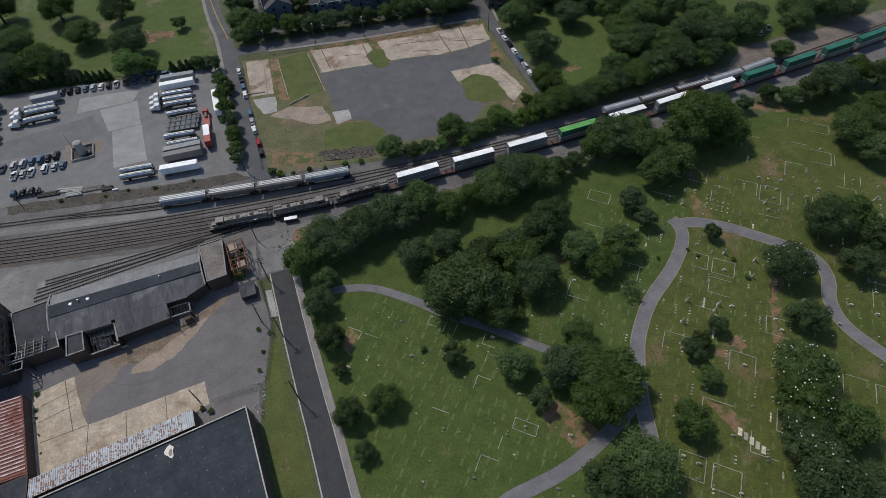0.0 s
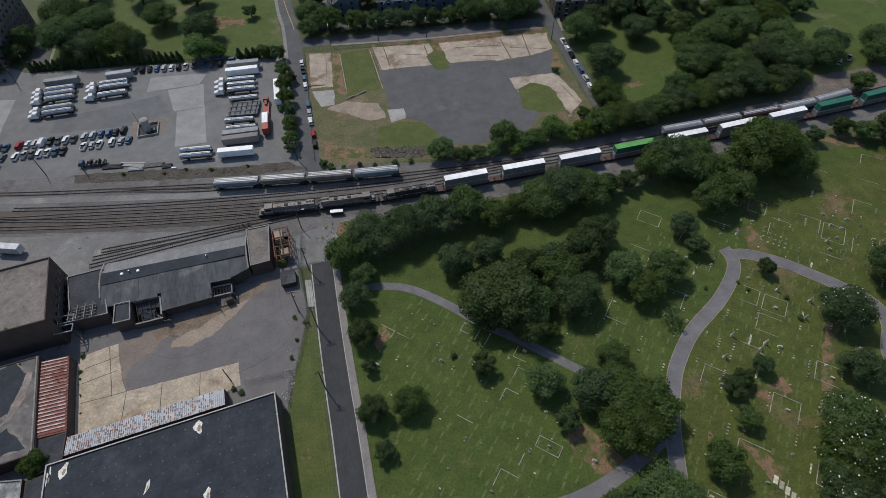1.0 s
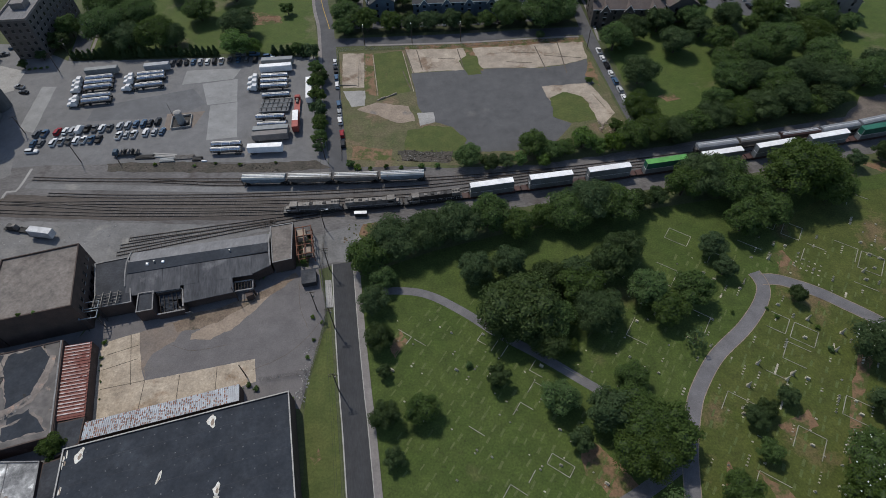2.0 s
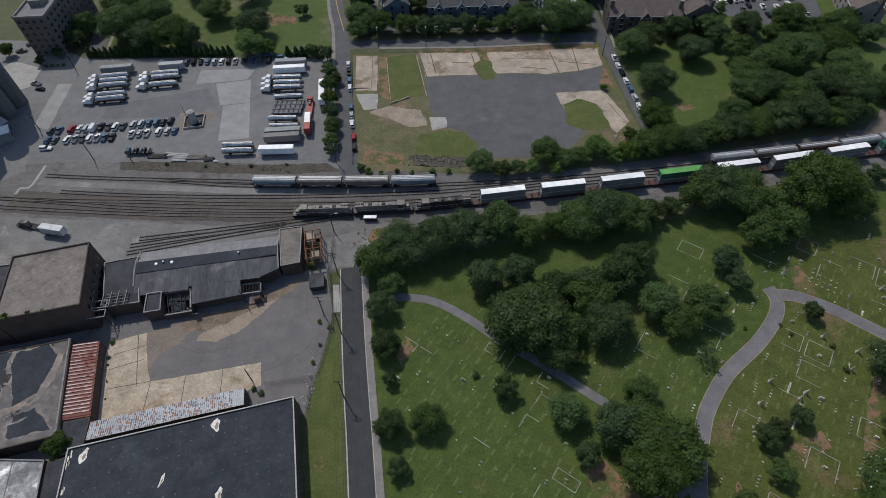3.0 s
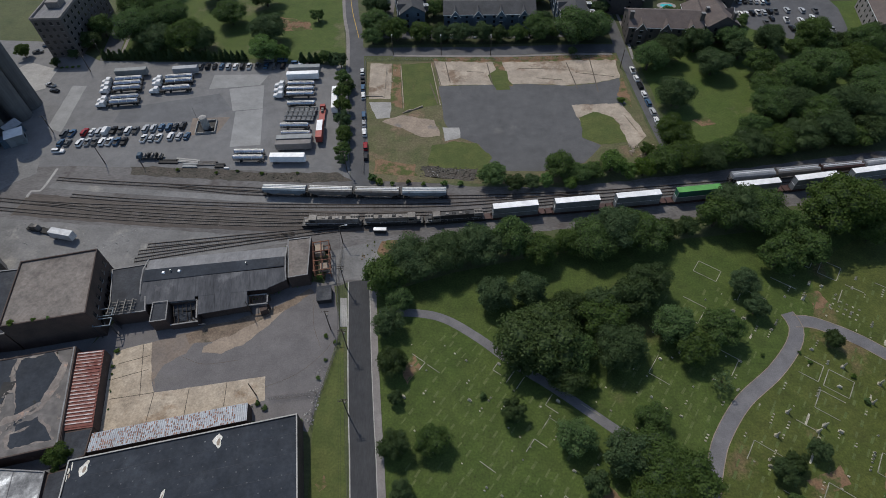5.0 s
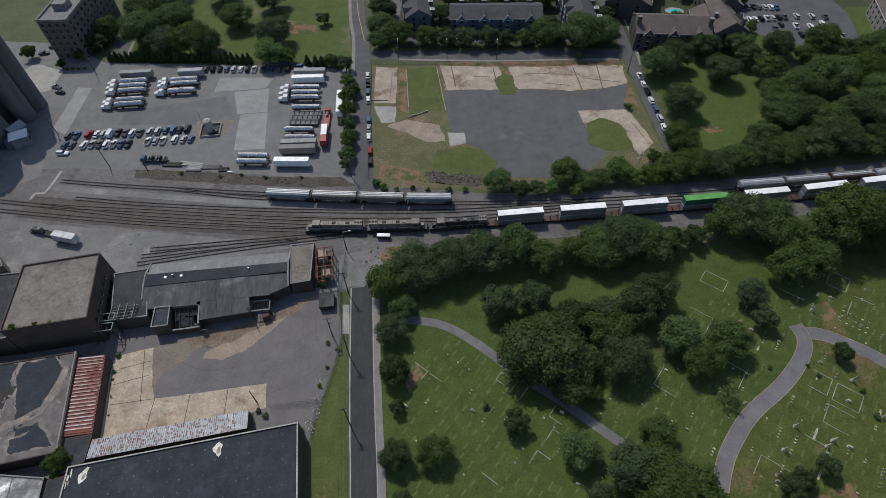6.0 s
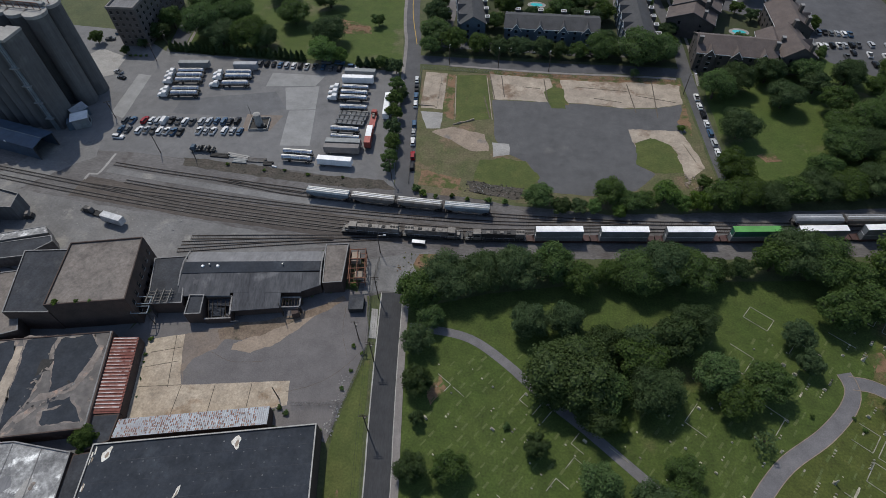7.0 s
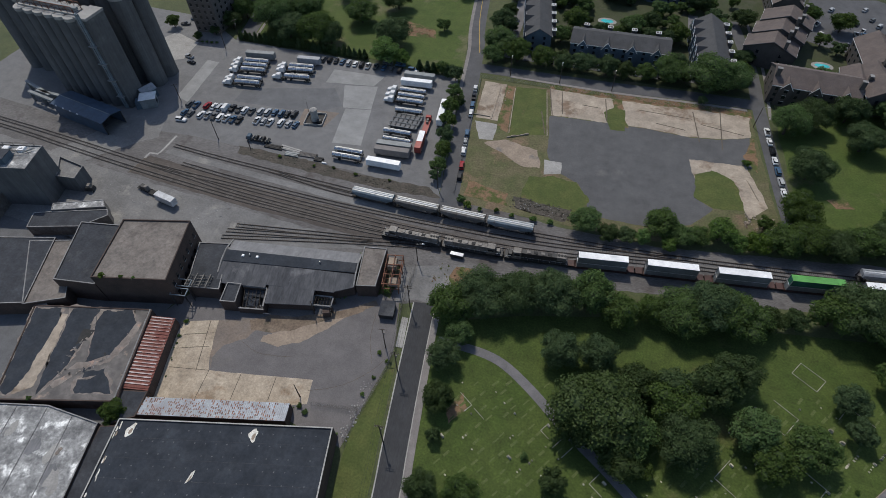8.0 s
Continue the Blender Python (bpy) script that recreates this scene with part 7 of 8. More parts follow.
# drive-through shed with a blue roof
ds = thing("unloading_shed", "open-ended shed with a dark blue metal roof", "shed", pose(-212.2, 159.0, 0, 0, 0, -8))
Geo().box(-15.5, 15.5, -5.0, -4.7, -0.2, 6.6).put("wall", "blue_metal", ds)
Geo().box(-15.5, 15.5, 4.7, 5.0, -0.2, 6.6).put("wall", "blue_metal", ds)
Geo().add([(-16, -5.4, 6.5), (16, -5.4, 6.5), (16, 0, 7.6), (-16, 0, 7.6), (-16, -5.4, 6.3), (16, -5.4, 6.3), (16, 0, 7.4), (-16, 0, 7.4)], [(0, 1, 2, 3), (7, 6, 5, 4), (0, 4, 5, 1), (1, 5, 6, 2), (3, 7, 4, 0)]).put("roof", "blue_metal", ds)
Geo().add([(-16, 0, 7.6), (16, 0, 7.6), (16, 5.4, 6.5), (-16, 5.4, 6.5), (-16, 0, 7.4), (16, 0, 7.4), (16, 5.4, 6.3), (-16, 5.4, 6.3)], [(0, 1, 2, 3), (7, 6, 5, 4), (1, 5, 6, 2), (2, 6, 7, 3), (3, 7, 4, 0)]).put("roof", "blue_metal", ds)
Geo().box(-16, 16, -0.15, 0.15, 7.58, 7.7).put("ridge_cap", "white_side", ds)
for k in range(4):
    Geo().add([(-13 + 4.5 * k, -5.5, 6.4), (-11.4 + 4.5 * k, -5.5, 6.4), (-12.2 + 4.5 * k, -5.2, 7.1)], [(0, 1, 2)]).put("roof_light", "white_metal", ds)
for x in (-15.4, 15.4):
    for y in (-4.8, 4.8):
        Geo().box(x - 0.2, x + 0.2, y - 0.2, y + 0.2, -0.2, 6.5).put("post", "loco_black", ds)
# conveyors and tanks west of the shed
for k, (x, y, l) in enumerate(((-236, 163.4, 9), (-240, 160.6, 8), (-246, 165, 10))):
    cv = thing("conveyor", "bright metal conveyor casing on legs", "conveyor", pose(x, y, 0, 0, 0, -8 * k))
    Geo().box(-l, l, -0.7, 0.7, 4.2, 5.2).put("casing", "white_side", cv)
    for q in (-l + 0.5, 0, l - 0.5):
        Geo().box(q - 0.15, q + 0.15, -0.6, 0.6, -0.1, 4.2).put("leg", "galvanised", cv)
# white kiosk at the silo's foot
ki = thing("scale_house", "white and grey weigh house at the silo's foot", "shed", pose(-194.0, 175.6, 0, 0, 0, 34))
Geo().box(-3.2, 3.2, -2.6, 2.6, -0.1, 4.6).put("wall", "white_side", ki)
Geo().box(-3.6, 3.6, -3.0, 3.0, 4.6, 4.8).put("roof", "white_metal", ki)
Geo().box(3.18, 3.26, -1.2, 1.2, 1.2, 2.6).put("window", "glass_dark", ki)
Geo().box(-5.8, -3.3, -2.2, 2.2, -0.1, 3.6, (0.3, 0.3)).put("annex", "siding_blue", ki)
# gabled office behind the weigh house
of = thing("office_shed", "small gabled shed with a blue-grey metal roof", "shed", pose(-198.6, 180.6, 0, 0, 0, -20))
Geo().box(-2.8, 2.8, -3.2, 3.2, -0.1, 4.4).put("wall", "siding_blue", of)
for sd in (-1, 1):
    Geo().add([(sd * 3.1, -3.5, 4.2), (sd * 3.1, 3.5, 4.2), (0, 3.5, 5.8), (0, -3.5, 5.8), (sd * 3.1, -3.5, 4.05), (sd * 3.1, 3.5, 4.05), (0, 3.5, 5.65), (0, -3.5, 5.65)],
              [(0, 1, 2, 3), (7, 6, 5, 4), (0, 4, 5, 1), (1, 5, 6, 2), (3, 2, 6, 7), (0, 3, 7, 4)]).put("roof", "grey_paint", of)
for k in range(2):
    Geo().tube((-4.2 - 0.7 * k, -3.6, 0), (-3.2 - 0.7 * k, -1.0, 3.4), 0.22, n=8).put("pipe", "white_side", of, "pale downpipe")
# tall mill across the tracks and its low sheds
block("feed_mill", [(-225, 114.4), (-191.9, 123.2), (-188.1, 111.2), (-221.5, 102.2)], 18.5, "silo", "roof_silver", "tall grey feed mill with a pale flat roof", 0.4)
pent = thing("penthouse", "grey metal penthouse on the mill's roof", "shed", pose(-202.5, 112.2, 18.5, 0, 0, 15))
Geo().box(-9, 5, -2.6, 2.6, 0, 2.6).put("wall", "siding_blue", pent)
Geo().box(-9.2, 5.2, -2.8, 2.8, 2.6, 2.8).put("roof", "roof_dark", pent)
for k in range(5):
    pp = Geo().tube((-8 + k * 4, 3.6, 0.5), (-5 + k * 4, 5.6, 0.9), 0.22, n=8).put("duct", "white_side", pent)
for y in (3.4, 7.6):
    Geo().tube((-10, y, 1.5), (10.2, y, 1.5), 0.12, n=6).put("handrail", "loco_grey", pent)
    for k in range(6):
        Geo().tube((-10 + 4.04 * k, y, 0), (-10 + 4.04 * k, y, 1.5), 0.1, n=6).put("rail_post", "loco_grey", pent)
for k in range(3):
    Geo().box(-7 + 6 * k, -4.2 + 6 * k, 4.2, 6.8, 0, 0.9, (0.2, 0.2)).put("vent_box", "white_metal", pent)
block("hopper_house", [(-197.8, 129.2), (-184.6, 127.6), (-182.6, 120.8), (-190.4, 119.6)], 6.5, "silo", "dust", "low open-topped concrete bin house", 0.8)
block("canopy_shed", [(-187, 103.4), (-162, 113.4), (-159.8, 111.0), (-165.7, 103.3), (-184, 96.8)], 4.6, "loco_grey", "roof_dark", "low shed with pale sheet roofs", 0.1)
block("canopy_shed", [(-183, 109.0), (-166.4, 116.6), (-163.2, 113.8), (-181, 105.9)], 5.2, "loco_grey", "roof_silver", "low shed with a pale silver roof", 0.1)
block("store_shed", [(-240, 104), (-206, 110), (-202, 98), (-236, 90)], 6.0, "loco_grey", "roof_dark", "low store with a dark flat roof", 0.2)
tk = thing("loader", "dark loading machine beside the bin house", "machine", pose(-180.6, 122.6, 0.05, 0, 0, 20))
Geo().box(-1.6, 1.6, -1.1, 1.1, 0.5, 1.9, (0.3, 0.2)).put("body", "loco_black", tk)
Geo().box(-0.6, 0.9, -0.9, 0.9, 1.9, 3.0, (0.2, 0.1)).put("cab", "loco_grey", tk)
wheels(tk, [(-1.1, -1), (-1.1, 1), (1.1, -1), (1.1, 1)], 0.52, 0.4)

# brick apartment house beyond the yard
ap = thing("apartment_building", "tall dark brick apartment house with small windows", "building", pose(-207, 255, 0, 0, 0, 6))
Geo().box(-7, 7, -18, 26, -0.3, 19.5).put("wall", "brick_grey", ap)
Geo().box(-6.6, 6.6, -17.6, 25.6, 19.5, 19.53).put("roof", "roof_grey_light", ap)
for a in ((-7.2, 7.2, -18.2, -17.6), (-7.2, 7.2, 25.6, 26.2), (-7.2, -6.6, -18, 26), (6.6, 7.2, -18, 26)):
    Geo().box(*a, 19.4, 20.4).put("parapet", "stucco", ap)
Geo().box(-3, 3, -8, -2, 19.5, 22.5).put("roof_house", "stucco", ap)
for fl in range(6):
    for k in range(4):
        at = pose(-5.2 + 3.4 * k, -18.02, 1.2 + 3.1 * fl)
        w_ = shared("aptwin", lambda p: Geo().box(-0.6, 0.6, -0.05, 0.1, 0, 1.5).put("window", "glass_dark", p), ap, at)
        shared("aptsill", lambda p: Geo().box(-0.75, 0.75, -0.15, 0.1, -0.18, 0).put("sill", "trim_pale", p), w_)
    for k in range(10):
        at = pose(7.02, -15.5 + 4.2 * k, 1.2 + 3.1 * fl, 0, 0, 90)
        w_ = shared("aptwin", None, ap, at)
        shared("aptsill", None, w_)
tree(-196, 246, 5.5, "dark", "beside the apartment house")
tree(-194, 256, 6.5, "mid", "beside the apartment house"), tree(-200, 236, 3.0, "dark", "beside the apartment house"), tree(-226, 236, 4.0, "mid", "beside the apron")
tree(-206, 229, 2.6, "dark", "on the apron's edge")
for k in range(4):
    tree(-203 + 2.6 * k, 227.6 + 0.5 * k, 0.9, "mid", "in a clipped row")

# ---- cemetery ----
GRID = radians(-31.5)
gx, gy = Vector((math.cos(GRID), math.sin(GRID), 0)), Vector((-math.sin(GRID), math.cos(GRID), 0))
STONE = {}


def stone(kind, x, y, f=1.0, turn=0.0):
    label, nm = {"slab": ("upright grey headstone on the lawn", "headstone"), "block": ("low pale marker stone on the lawn", "marker_stone"), "ledger": ("flat pale ledger stone in the lawn", "ledger_stone"),
                 "obelisk": ("tall pale stone obelisk on a stepped base", "obelisk"), "die": ("broad granite family monument on a base", "monument"), "cross": ("stone cross on a stepped base", "cross_monument")}[kind]
    at = pose(x, y, 0.015, 0, 0, math.degrees(GRID) + turn) @ Matrix.Diagonal((f, f, f, 1))
    if kind in ("block", "ledger"):
        if kind not in STONE:
            dims = (-0.42, 0.42, -0.26, 0.26, 0, 0.38, (0.03, 0.05)) if kind == "block" else (-0.5, 0.5, -1.0, 1.0, 0, 0.16, (0.03, 0.03))
            STONE[kind] = Geo().box(*dims).put(nm, "headstone").data
            scene.collection.objects.unlink(scene.objects[nm])
        ob = new(nm, STONE[kind])
        ob.matrix_basis = at
        return tagged(ob, label, "gravestone", "gravestones")
    t = thing(nm, label, "gravestone", at, "gravestones")

    def piece(key, build, name):
        if (kind, key) not in STONE:
            STONE[kind, key] = build().put(name, "headstone", t)
        else:
            again(STONE[kind, key], t)
    if kind == "slab":
        piece(0, lambda: Geo().box(-0.5, 0.5, -0.28, 0.28, 0, 0.25), "base")
        piece(1, lambda: Geo().loft([[(-0.4, yy, 0.25), (0.4, yy, 0.25), (0.4, yy, 0.95), (0.24, yy, 1.12), (0, yy, 1.18), (-0.24, yy, 1.12), (-0.4, yy, 0.95)] for yy in (0.11, -0.11)]), "tablet")
    elif kind == "obelisk":
        piece(0, lambda: Geo().box(-0.8, 0.8, -0.8, 0.8, 0, 0.4), "base")
        piece(1, lambda: Geo().box(-0.55, 0.55, -0.55, 0.55, 0.4, 1.3), "plinth")
        piece(2, lambda: Geo().box(-0.38, 0.38, -0.38, 0.38, 1.3, 4.2, (0.14, 0.14)).box(-0.24, 0.24, -0.24, 0.24, 4.2, 4.6, (0.23, 0.23)), "shaft")
    elif kind == "die":
        piece(0, lambda: Geo().box(-1.1, 1.1, -0.55, 0.55, 0, 0.35), "base")
        piece(1, lambda: Geo().box(-0.85, 0.85, -0.34, 0.34, 0.35, 1.5, (0.04, 0.03)), "die")
        piece(2, lambda: Geo().box(-0.95, 0.95, -0.42, 0.42, 1.5, 1.7, (0.2, 0.15)), "cap")
    else:
        piece(0, lambda: Geo().box(-0.6, 0.6, -0.6, 0.6, 0, 0.35), "base")
        piece(1, lambda: Geo().box(-0.18, 0.18, -0.14, 0.14, 0.35, 2.8).box(-0.75, 0.75, -0.13, 0.13, 1.9, 2.25), "cross")


def plot(x, y, w, d, sides="nesw", mat="plot_kerb"):
    """A family plot's low stone border; x, y its middle, w along the rows."""
    t = thing("plot_border", "low pale stone border of a family plot", "border", pose(x, y, 0.015, 0, 0, math.degrees(GRID)), "plot borders")
    for s, a in (("n", (-w / 2, w / 2, d / 2 - 0.08, d / 2 + 0.08)), ("s", (-w / 2, w / 2, -d / 2 - 0.08, -d / 2 + 0.08)), ("e", (w / 2 - 0.1, w / 2 + 0.1, -d / 2 + 0.1, d / 2 - 0.1)), ("w", (-w / 2 - 0.1, -w / 2 + 0.1, -d / 2 + 0.1, d / 2 - 0.1))):
        if s in sides:
            Geo().box(*a, 0, 0.16).put("kerb_stone", mat, t)


for x, y, w, d, s in ((105.3, 89.8, 6.9, 6.1, "nesw"), (100.7, 83.1, 6.6, 6.3, "nsw"), (111.1, 66.2, 6.8, 6.3, "nsw"), (78.8, 66.8, 7.4, 6.3, "nw"), (99, 94, 5.4, 6, "nes"), (94.7, 57, 7.2, 6.8, "nwe"),
                      (85.4, 59.4, 6.4, 5, "s"), (67.8, 32.5, 6.8, 6.6, "nesw"), (75, 27.6, 7.0, 6.6, "nesw"), (76.3, 127.7, 7.6, 5, "nsew"), (28, 50, 6.6, 3.2, "nesw"), (19, 64.2, 4, 4.4, "nw"),
                      (68, 112, 7.4, 7, "nse")):
    plot(x, y, w, d, s)
for x, y, w, d, s in ((137, 117, 7, 8, "nsew"), (144, 110, 7.2, 7, "we"), (-16.5, 87.5, 5, 3, "ne"), (-12, 84, 4.4, 4, "n"), (8.5, 87, 3, 2.6, "sw"), (13.2, 84, 3.4, 4.6, "we"), (24.5, 77.6, 4.2, 4, "sw"),
                      (23.8, 70.4, 5, 4, "nw"), (33.5, 75.2, 6, 3, "n"), (56.5, 90.6, 6.4, 7.2, "ws"), (152, 127, 6, 8, "nw"), (164, 121, 8, 7, "e"), (148, 69, 6, 8, "w"), (152, 62, 8, 7, "wn"), (15.4, 41.5, 5, 5, "nw"), (22, 46, 4, 4, "w"),
                      (5, 57, 5, 4, "n"), (53, 120, 4, 4, "nw"), (98, 122, 8, 6, "n"), (81, 45, 8, 6, "wn"), (89, 34, 7, 6, "ws")):
    plot(x, y, w, d, s)
for x, y, k in ((108.1, 95.2, "obelisk"), (116.6, 90.6, "obelisk"), (112.4, 84.6, "obelisk"), (94.9, 75.1, "obelisk"), (83.4, 73.1, "obelisk"), (88.2, 80, "obelisk"), (171.4, 107.5, "obelisk"), (132.8, 113.6, "obelisk"), (97, 76.8, "obelisk"),
                (117, 114, "cross"), (105, 88.8, "die"), (95, 56.4, "die"), (111.4, 65, "die"), (142.7, 64.8, "die"), (137, 69.4, "die"), (147.2, 72, "die"), (129.5, 63.9, "die"), (79.8, 66.4, "cross"), (76.2, 85.6, "cross"), (144.3, 122.8, "die"),
                (168, 135.4, "die"), (137, 115, "die"), (55.9, 93.9, "die"), (82, 38, "die"), (77, 24, "die"), (62, 96.4, "cross"), (104, 118.6, "obelisk"), (152, 113, "cross"), (140.5, 119, "die"), (28, 50, "die"), (101, 100.4, "die")):
    stone(k, x, y, (0.45 if k == "die" else 0.52) + 0.12 * ((x * 7 + y) % 1))
gr = random.Random(12)
pr = random.Random(88)
for i in range(-4, 16):
    for j in range(-8, 10):
        p = Vector((112, 92, 0)) + gx * (i * 8.4) + gy * (j * 8.8)
        if not (66 < p.x < 186 and 24 < p.y < 132 + 0.2 * (p.x - 66)) or pr.random() > 0.42:
            continue
        if min((p.xy - Vector(q)).length for line in (drive2, drive3) for q in line) < 9:
            continue
        if min((p.xy - o_.location.xy).length for o_ in scene.objects if o_.name.startswith("plot_border")) < 7.5:
            continue
        plot(p.x, p.y, pr.uniform(5.6, 7.4), pr.uniform(5.4, 7.2), pr.choice(("ne", "sw", "nw", "nes", "nesw", "w", "s", "new")))


def clear(x, y):
    """Lawn free of drives and large borders."""
    for line, w in ((drive, 2.4), (drive2, 3.0), (drive3, 3.0), (drive4, 2.8)):
        for (ax, ay), (bx_, by_) in zip(line, line[1:]):
            d, p = Vector((bx_ - ax, by_ - ay)), Vector((x - ax, y - ay))
            t = max(0, min(1, p.dot(d) / d.length_squared))
            if (p - d * t).length < w:
                return False
    return -30 - 0.2 * (y - 47) + 13 < x and y < 100 + 0.27 * x


# rows of stones, denser east of the winding drive
count = 0
for i in range(-16, 40):
    for j in range(-6, 36):
        p = Vector((40, 70, 0)) + gx * (i * 4.1 + gr.uniform(-0.5, 0.5)) + gy * ((j - 14) * 5.2 + gr.uniform(-0.8, 0.8))
        x, y = p.x, p.y
        if not (-22 < x < 185 and 22 < y < 140) or not clear(x, y):
            continue
        dense = 0.42 if x < 62 else 0.5 if x < 125 else 0.5
        if gr.random() > dense or noise.noise((x * 0.03, y * 0.03, 3)) < -0.28:
            continue
        n = gr.choice((1, 1, 1, 2)) if x < 62 else gr.choice((1, 1, 2, 3, 4))
        kind = gr.choice(("slab", "block", "block", "block", "slab", "block", "die") if x < 62 else ("slab", "block", "block", "block", "ledger", "slab", "die"))
        for k in range(n):
            q = p + gy * (-1.0 * k)
            stone(kind if k == 0 else "block" if kind == "die" else kind, q.x, q.y, gr.uniform(0.45, 0.78) * (0.8 if kind in ("ledger", "die") else 1), gr.uniform(-6, 6))
            count += 1
for k in range(5):
    stone("ledger", 84.4 + 0.9 * k * gx.x * 1.2, 38.6 - 1.4 * k, 1.1)
for i in range(3):
    for k in range(5):
        q = Vector((114, 119.4, 0)) + gx * (k * 1.8) - gy * (i * 2.2)
        stone("block", q.x, q.y, 0.7)
# paler sunken rectangles of old graves
n_g = 0
sunk = Geo()
for i in range(-18, 44):
    for j in range(-8, 40):
        p = Vector((40, 70, 0)) + gx * (i * 3.3 + gr.uniform(-0.7, 0.7)) + gy * ((j - 15) * 3.9 + gr.uniform(-0.9, 0.9))
        if not (-20 < p.x < 180 and 20 < p.y < 138) or not clear(p.x, p.y) or gr.random() > 0.72:
            continue
        m = Matrix.Translation((p.x, p.y, 0.02)) @ Matrix.Rotation(GRID + gr.uniform(-0.05, 0.05), 4, "Z")
        w, d = gr.uniform(0.5, 1.0), gr.uniform(0.9, 1.3)
        sunk.box(-w * 0.4, w * 0.4, -d, d, 0, 0.012 + gr.uniform(0, 0.006), (0.05, 0.05), m=m)
tagged(sunk.put("grave_turf", "turf_pale"), "paler turf over old graves", "turf", kind="stuff")

# ---- houses beyond the lot ----
def house(x, y, turn, w, d, h, rise, wall, roof, label, gables=0, windows=4, storeys=3, chimneys=0, stubs=0):
    """A gabled block, ridge along x, with storeys of windows, cross gables on the front, chimneys."""
    t = thing("house", label, "house", pose(x, y, 0, 0, 0, turn), "houses beyond the lot")
    a, b = w / 2, d / 2
    Geo().loft([[(s, -b, -0.3), (s, b, -0.3), (s, b, h), (s, 0, h + rise - 0.1), (s, -b, h)] for s in (-a, a)]).put("wall", wall, t)
    for s in (-1, 1):
        e, o2 = b + 0.5, a + 0.4
        zl = h - 0.5 * rise / b
        pts = [(-o2, s * e, zl), (o2, s * e, zl), (o2, 0, h + rise), (-o2, 0, h + rise)]
        pts += [(q[0], q[1], q[2] + 0.22) for q in pts]
        Geo().add(pts, [(0, 1, 2, 3), (7, 6, 5, 4), (0, 4, 5, 1), (1, 5, 6, 2), (2, 6, 7, 3), (3, 7, 4, 0)]).put("roof", roof, t)
        Geo().box(-o2, o2, s * e - 0.06, s * e + 0.06, zl - 0.1, zl + 0.2).put("gutter", "trim_white", t)
    for k in range(gables):
        gx0 = -a + w * (k + 0.5) / gables
        gw, gh = 2.6, 2.4
        Geo().add([(gx0 - gw, -b - 1.2, h - 1), (gx0 + gw, -b - 1.2, h - 1), (gx0, -b - 1.2, h + gh), (gx0 - gw, 0, h - 1), (gx0 + gw, 0, h - 1), (gx0, -b + b * 0.8, h + gh)],
                  [(0, 1, 2), (1, 4, 5, 2), (3, 0, 2, 5), (4, 3, 5), (3, 4, 1, 0)]).put("cross_gable", roof, t)
        Geo().add([(gx0 - gw, -b - 1.25, -0.3), (gx0 + gw, -b - 1.25, -0.3), (gx0 + gw, -b - 1.25, h - 1), (gx0, -b - 1.25, h + gh - 0.2), (gx0 - gw, -b - 1.25, h - 1),
                   (gx0 - gw, -b + 0.1, -0.3), (gx0 + gw, -b + 0.1, -0.3), (gx0 + gw, -b + 0.1, h - 1), (gx0, -b + 0.1, h + gh - 0.2), (gx0 - gw, -b + 0.1, h - 1)],
                  [(0, 1, 2, 3, 4), (1, 6, 7, 2), (5, 0, 4, 9)]).put("bay_wall", wall, t)
        for sg in (-1, 1):
            Geo().tube((gx0 + sg * gw, -b - 1.3, h - 1), (gx0, -b - 1.3, h + gh), 0.12, n=4).put("verge_board", "trim_white", t)
        for fl in range(storeys):
            w_ = Geo().box(gx0 - 0.7, gx0 + 0.7, -b - 1.35, -b - 1.2, 1 + fl * 2.8, 2.4 + fl * 2.8).put("window", "glass_dark", t)
            Geo().box(gx0 - 0.85, gx0 + 0.85, -b - 1.33, -b - 1.2, 2.4 + fl * 2.8, 2.55 + fl * 2.8).put("lintel", "trim_white", w_)
    for fl in range(storeys):
        for k in range(windows):
            wx = -a + w * (k + 0.5) / windows
            for s in (-1, 1):
                Geo().box(wx - 0.55, wx + 0.55, s * b - 0.08, s * b + 0.08, 1 + fl * 2.8, 2.4 + fl * 2.8).put("window", "glass_dark", t)
        for s in (-1, 1):
            for k in (-1, 1):
                Geo().box(s * a - 0.08, s * a + 0.08, k * b * 0.45 - 0.55, k * b * 0.45 + 0.55, 1 + fl * 2.8, 2.4 + fl * 2.8).put("window", "glass_dark", t)
    for k in range(chimneys):
        cxx = -a + 0.8 + (w - 1.6) * k / max(1, chimneys - 1)
        ch = Geo().box(cxx - 0.9, cxx + 0.9, -b * 0.5 - 0.7, -b * 0.5 + 0.7, h - 1, h + rise + 1.4).put("chimney", "siding_dark", t, "dark boxed chimney")
        Geo().box(cxx - 1.0, cxx + 1.0, -b * 0.5 - 0.8, -b * 0.5 + 0.8, h + rise + 1.4, h + rise + 1.6).put("chimney_cap", "trim_pale", ch)
    for k in range(stubs):
        sx_ = -a + w * (k + 0.5) / stubs
        st = Geo().box(sx_ - 1.1, sx_ + 1.1, b + 0.2, b + 2.2, h - 1.4, h + 1.4).put("chimney", "siding_dark", t, "white-rimmed flue box")
        rim = Geo()
        for a_ in ((-1.25, 1.25, 0.05, 0.3), (-1.25, 1.25, 2.1, 2.35), (-1.25, -1.0, 0.3, 2.1), (1.0, 1.25, 0.3, 2.1), (-0.12, 0.12, 0.3, 2.1)):
            rim.box(sx_ + a_[0], sx_ + a_[1], b + a_[2], b + a_[3], h + 1.35, h + 1.55)
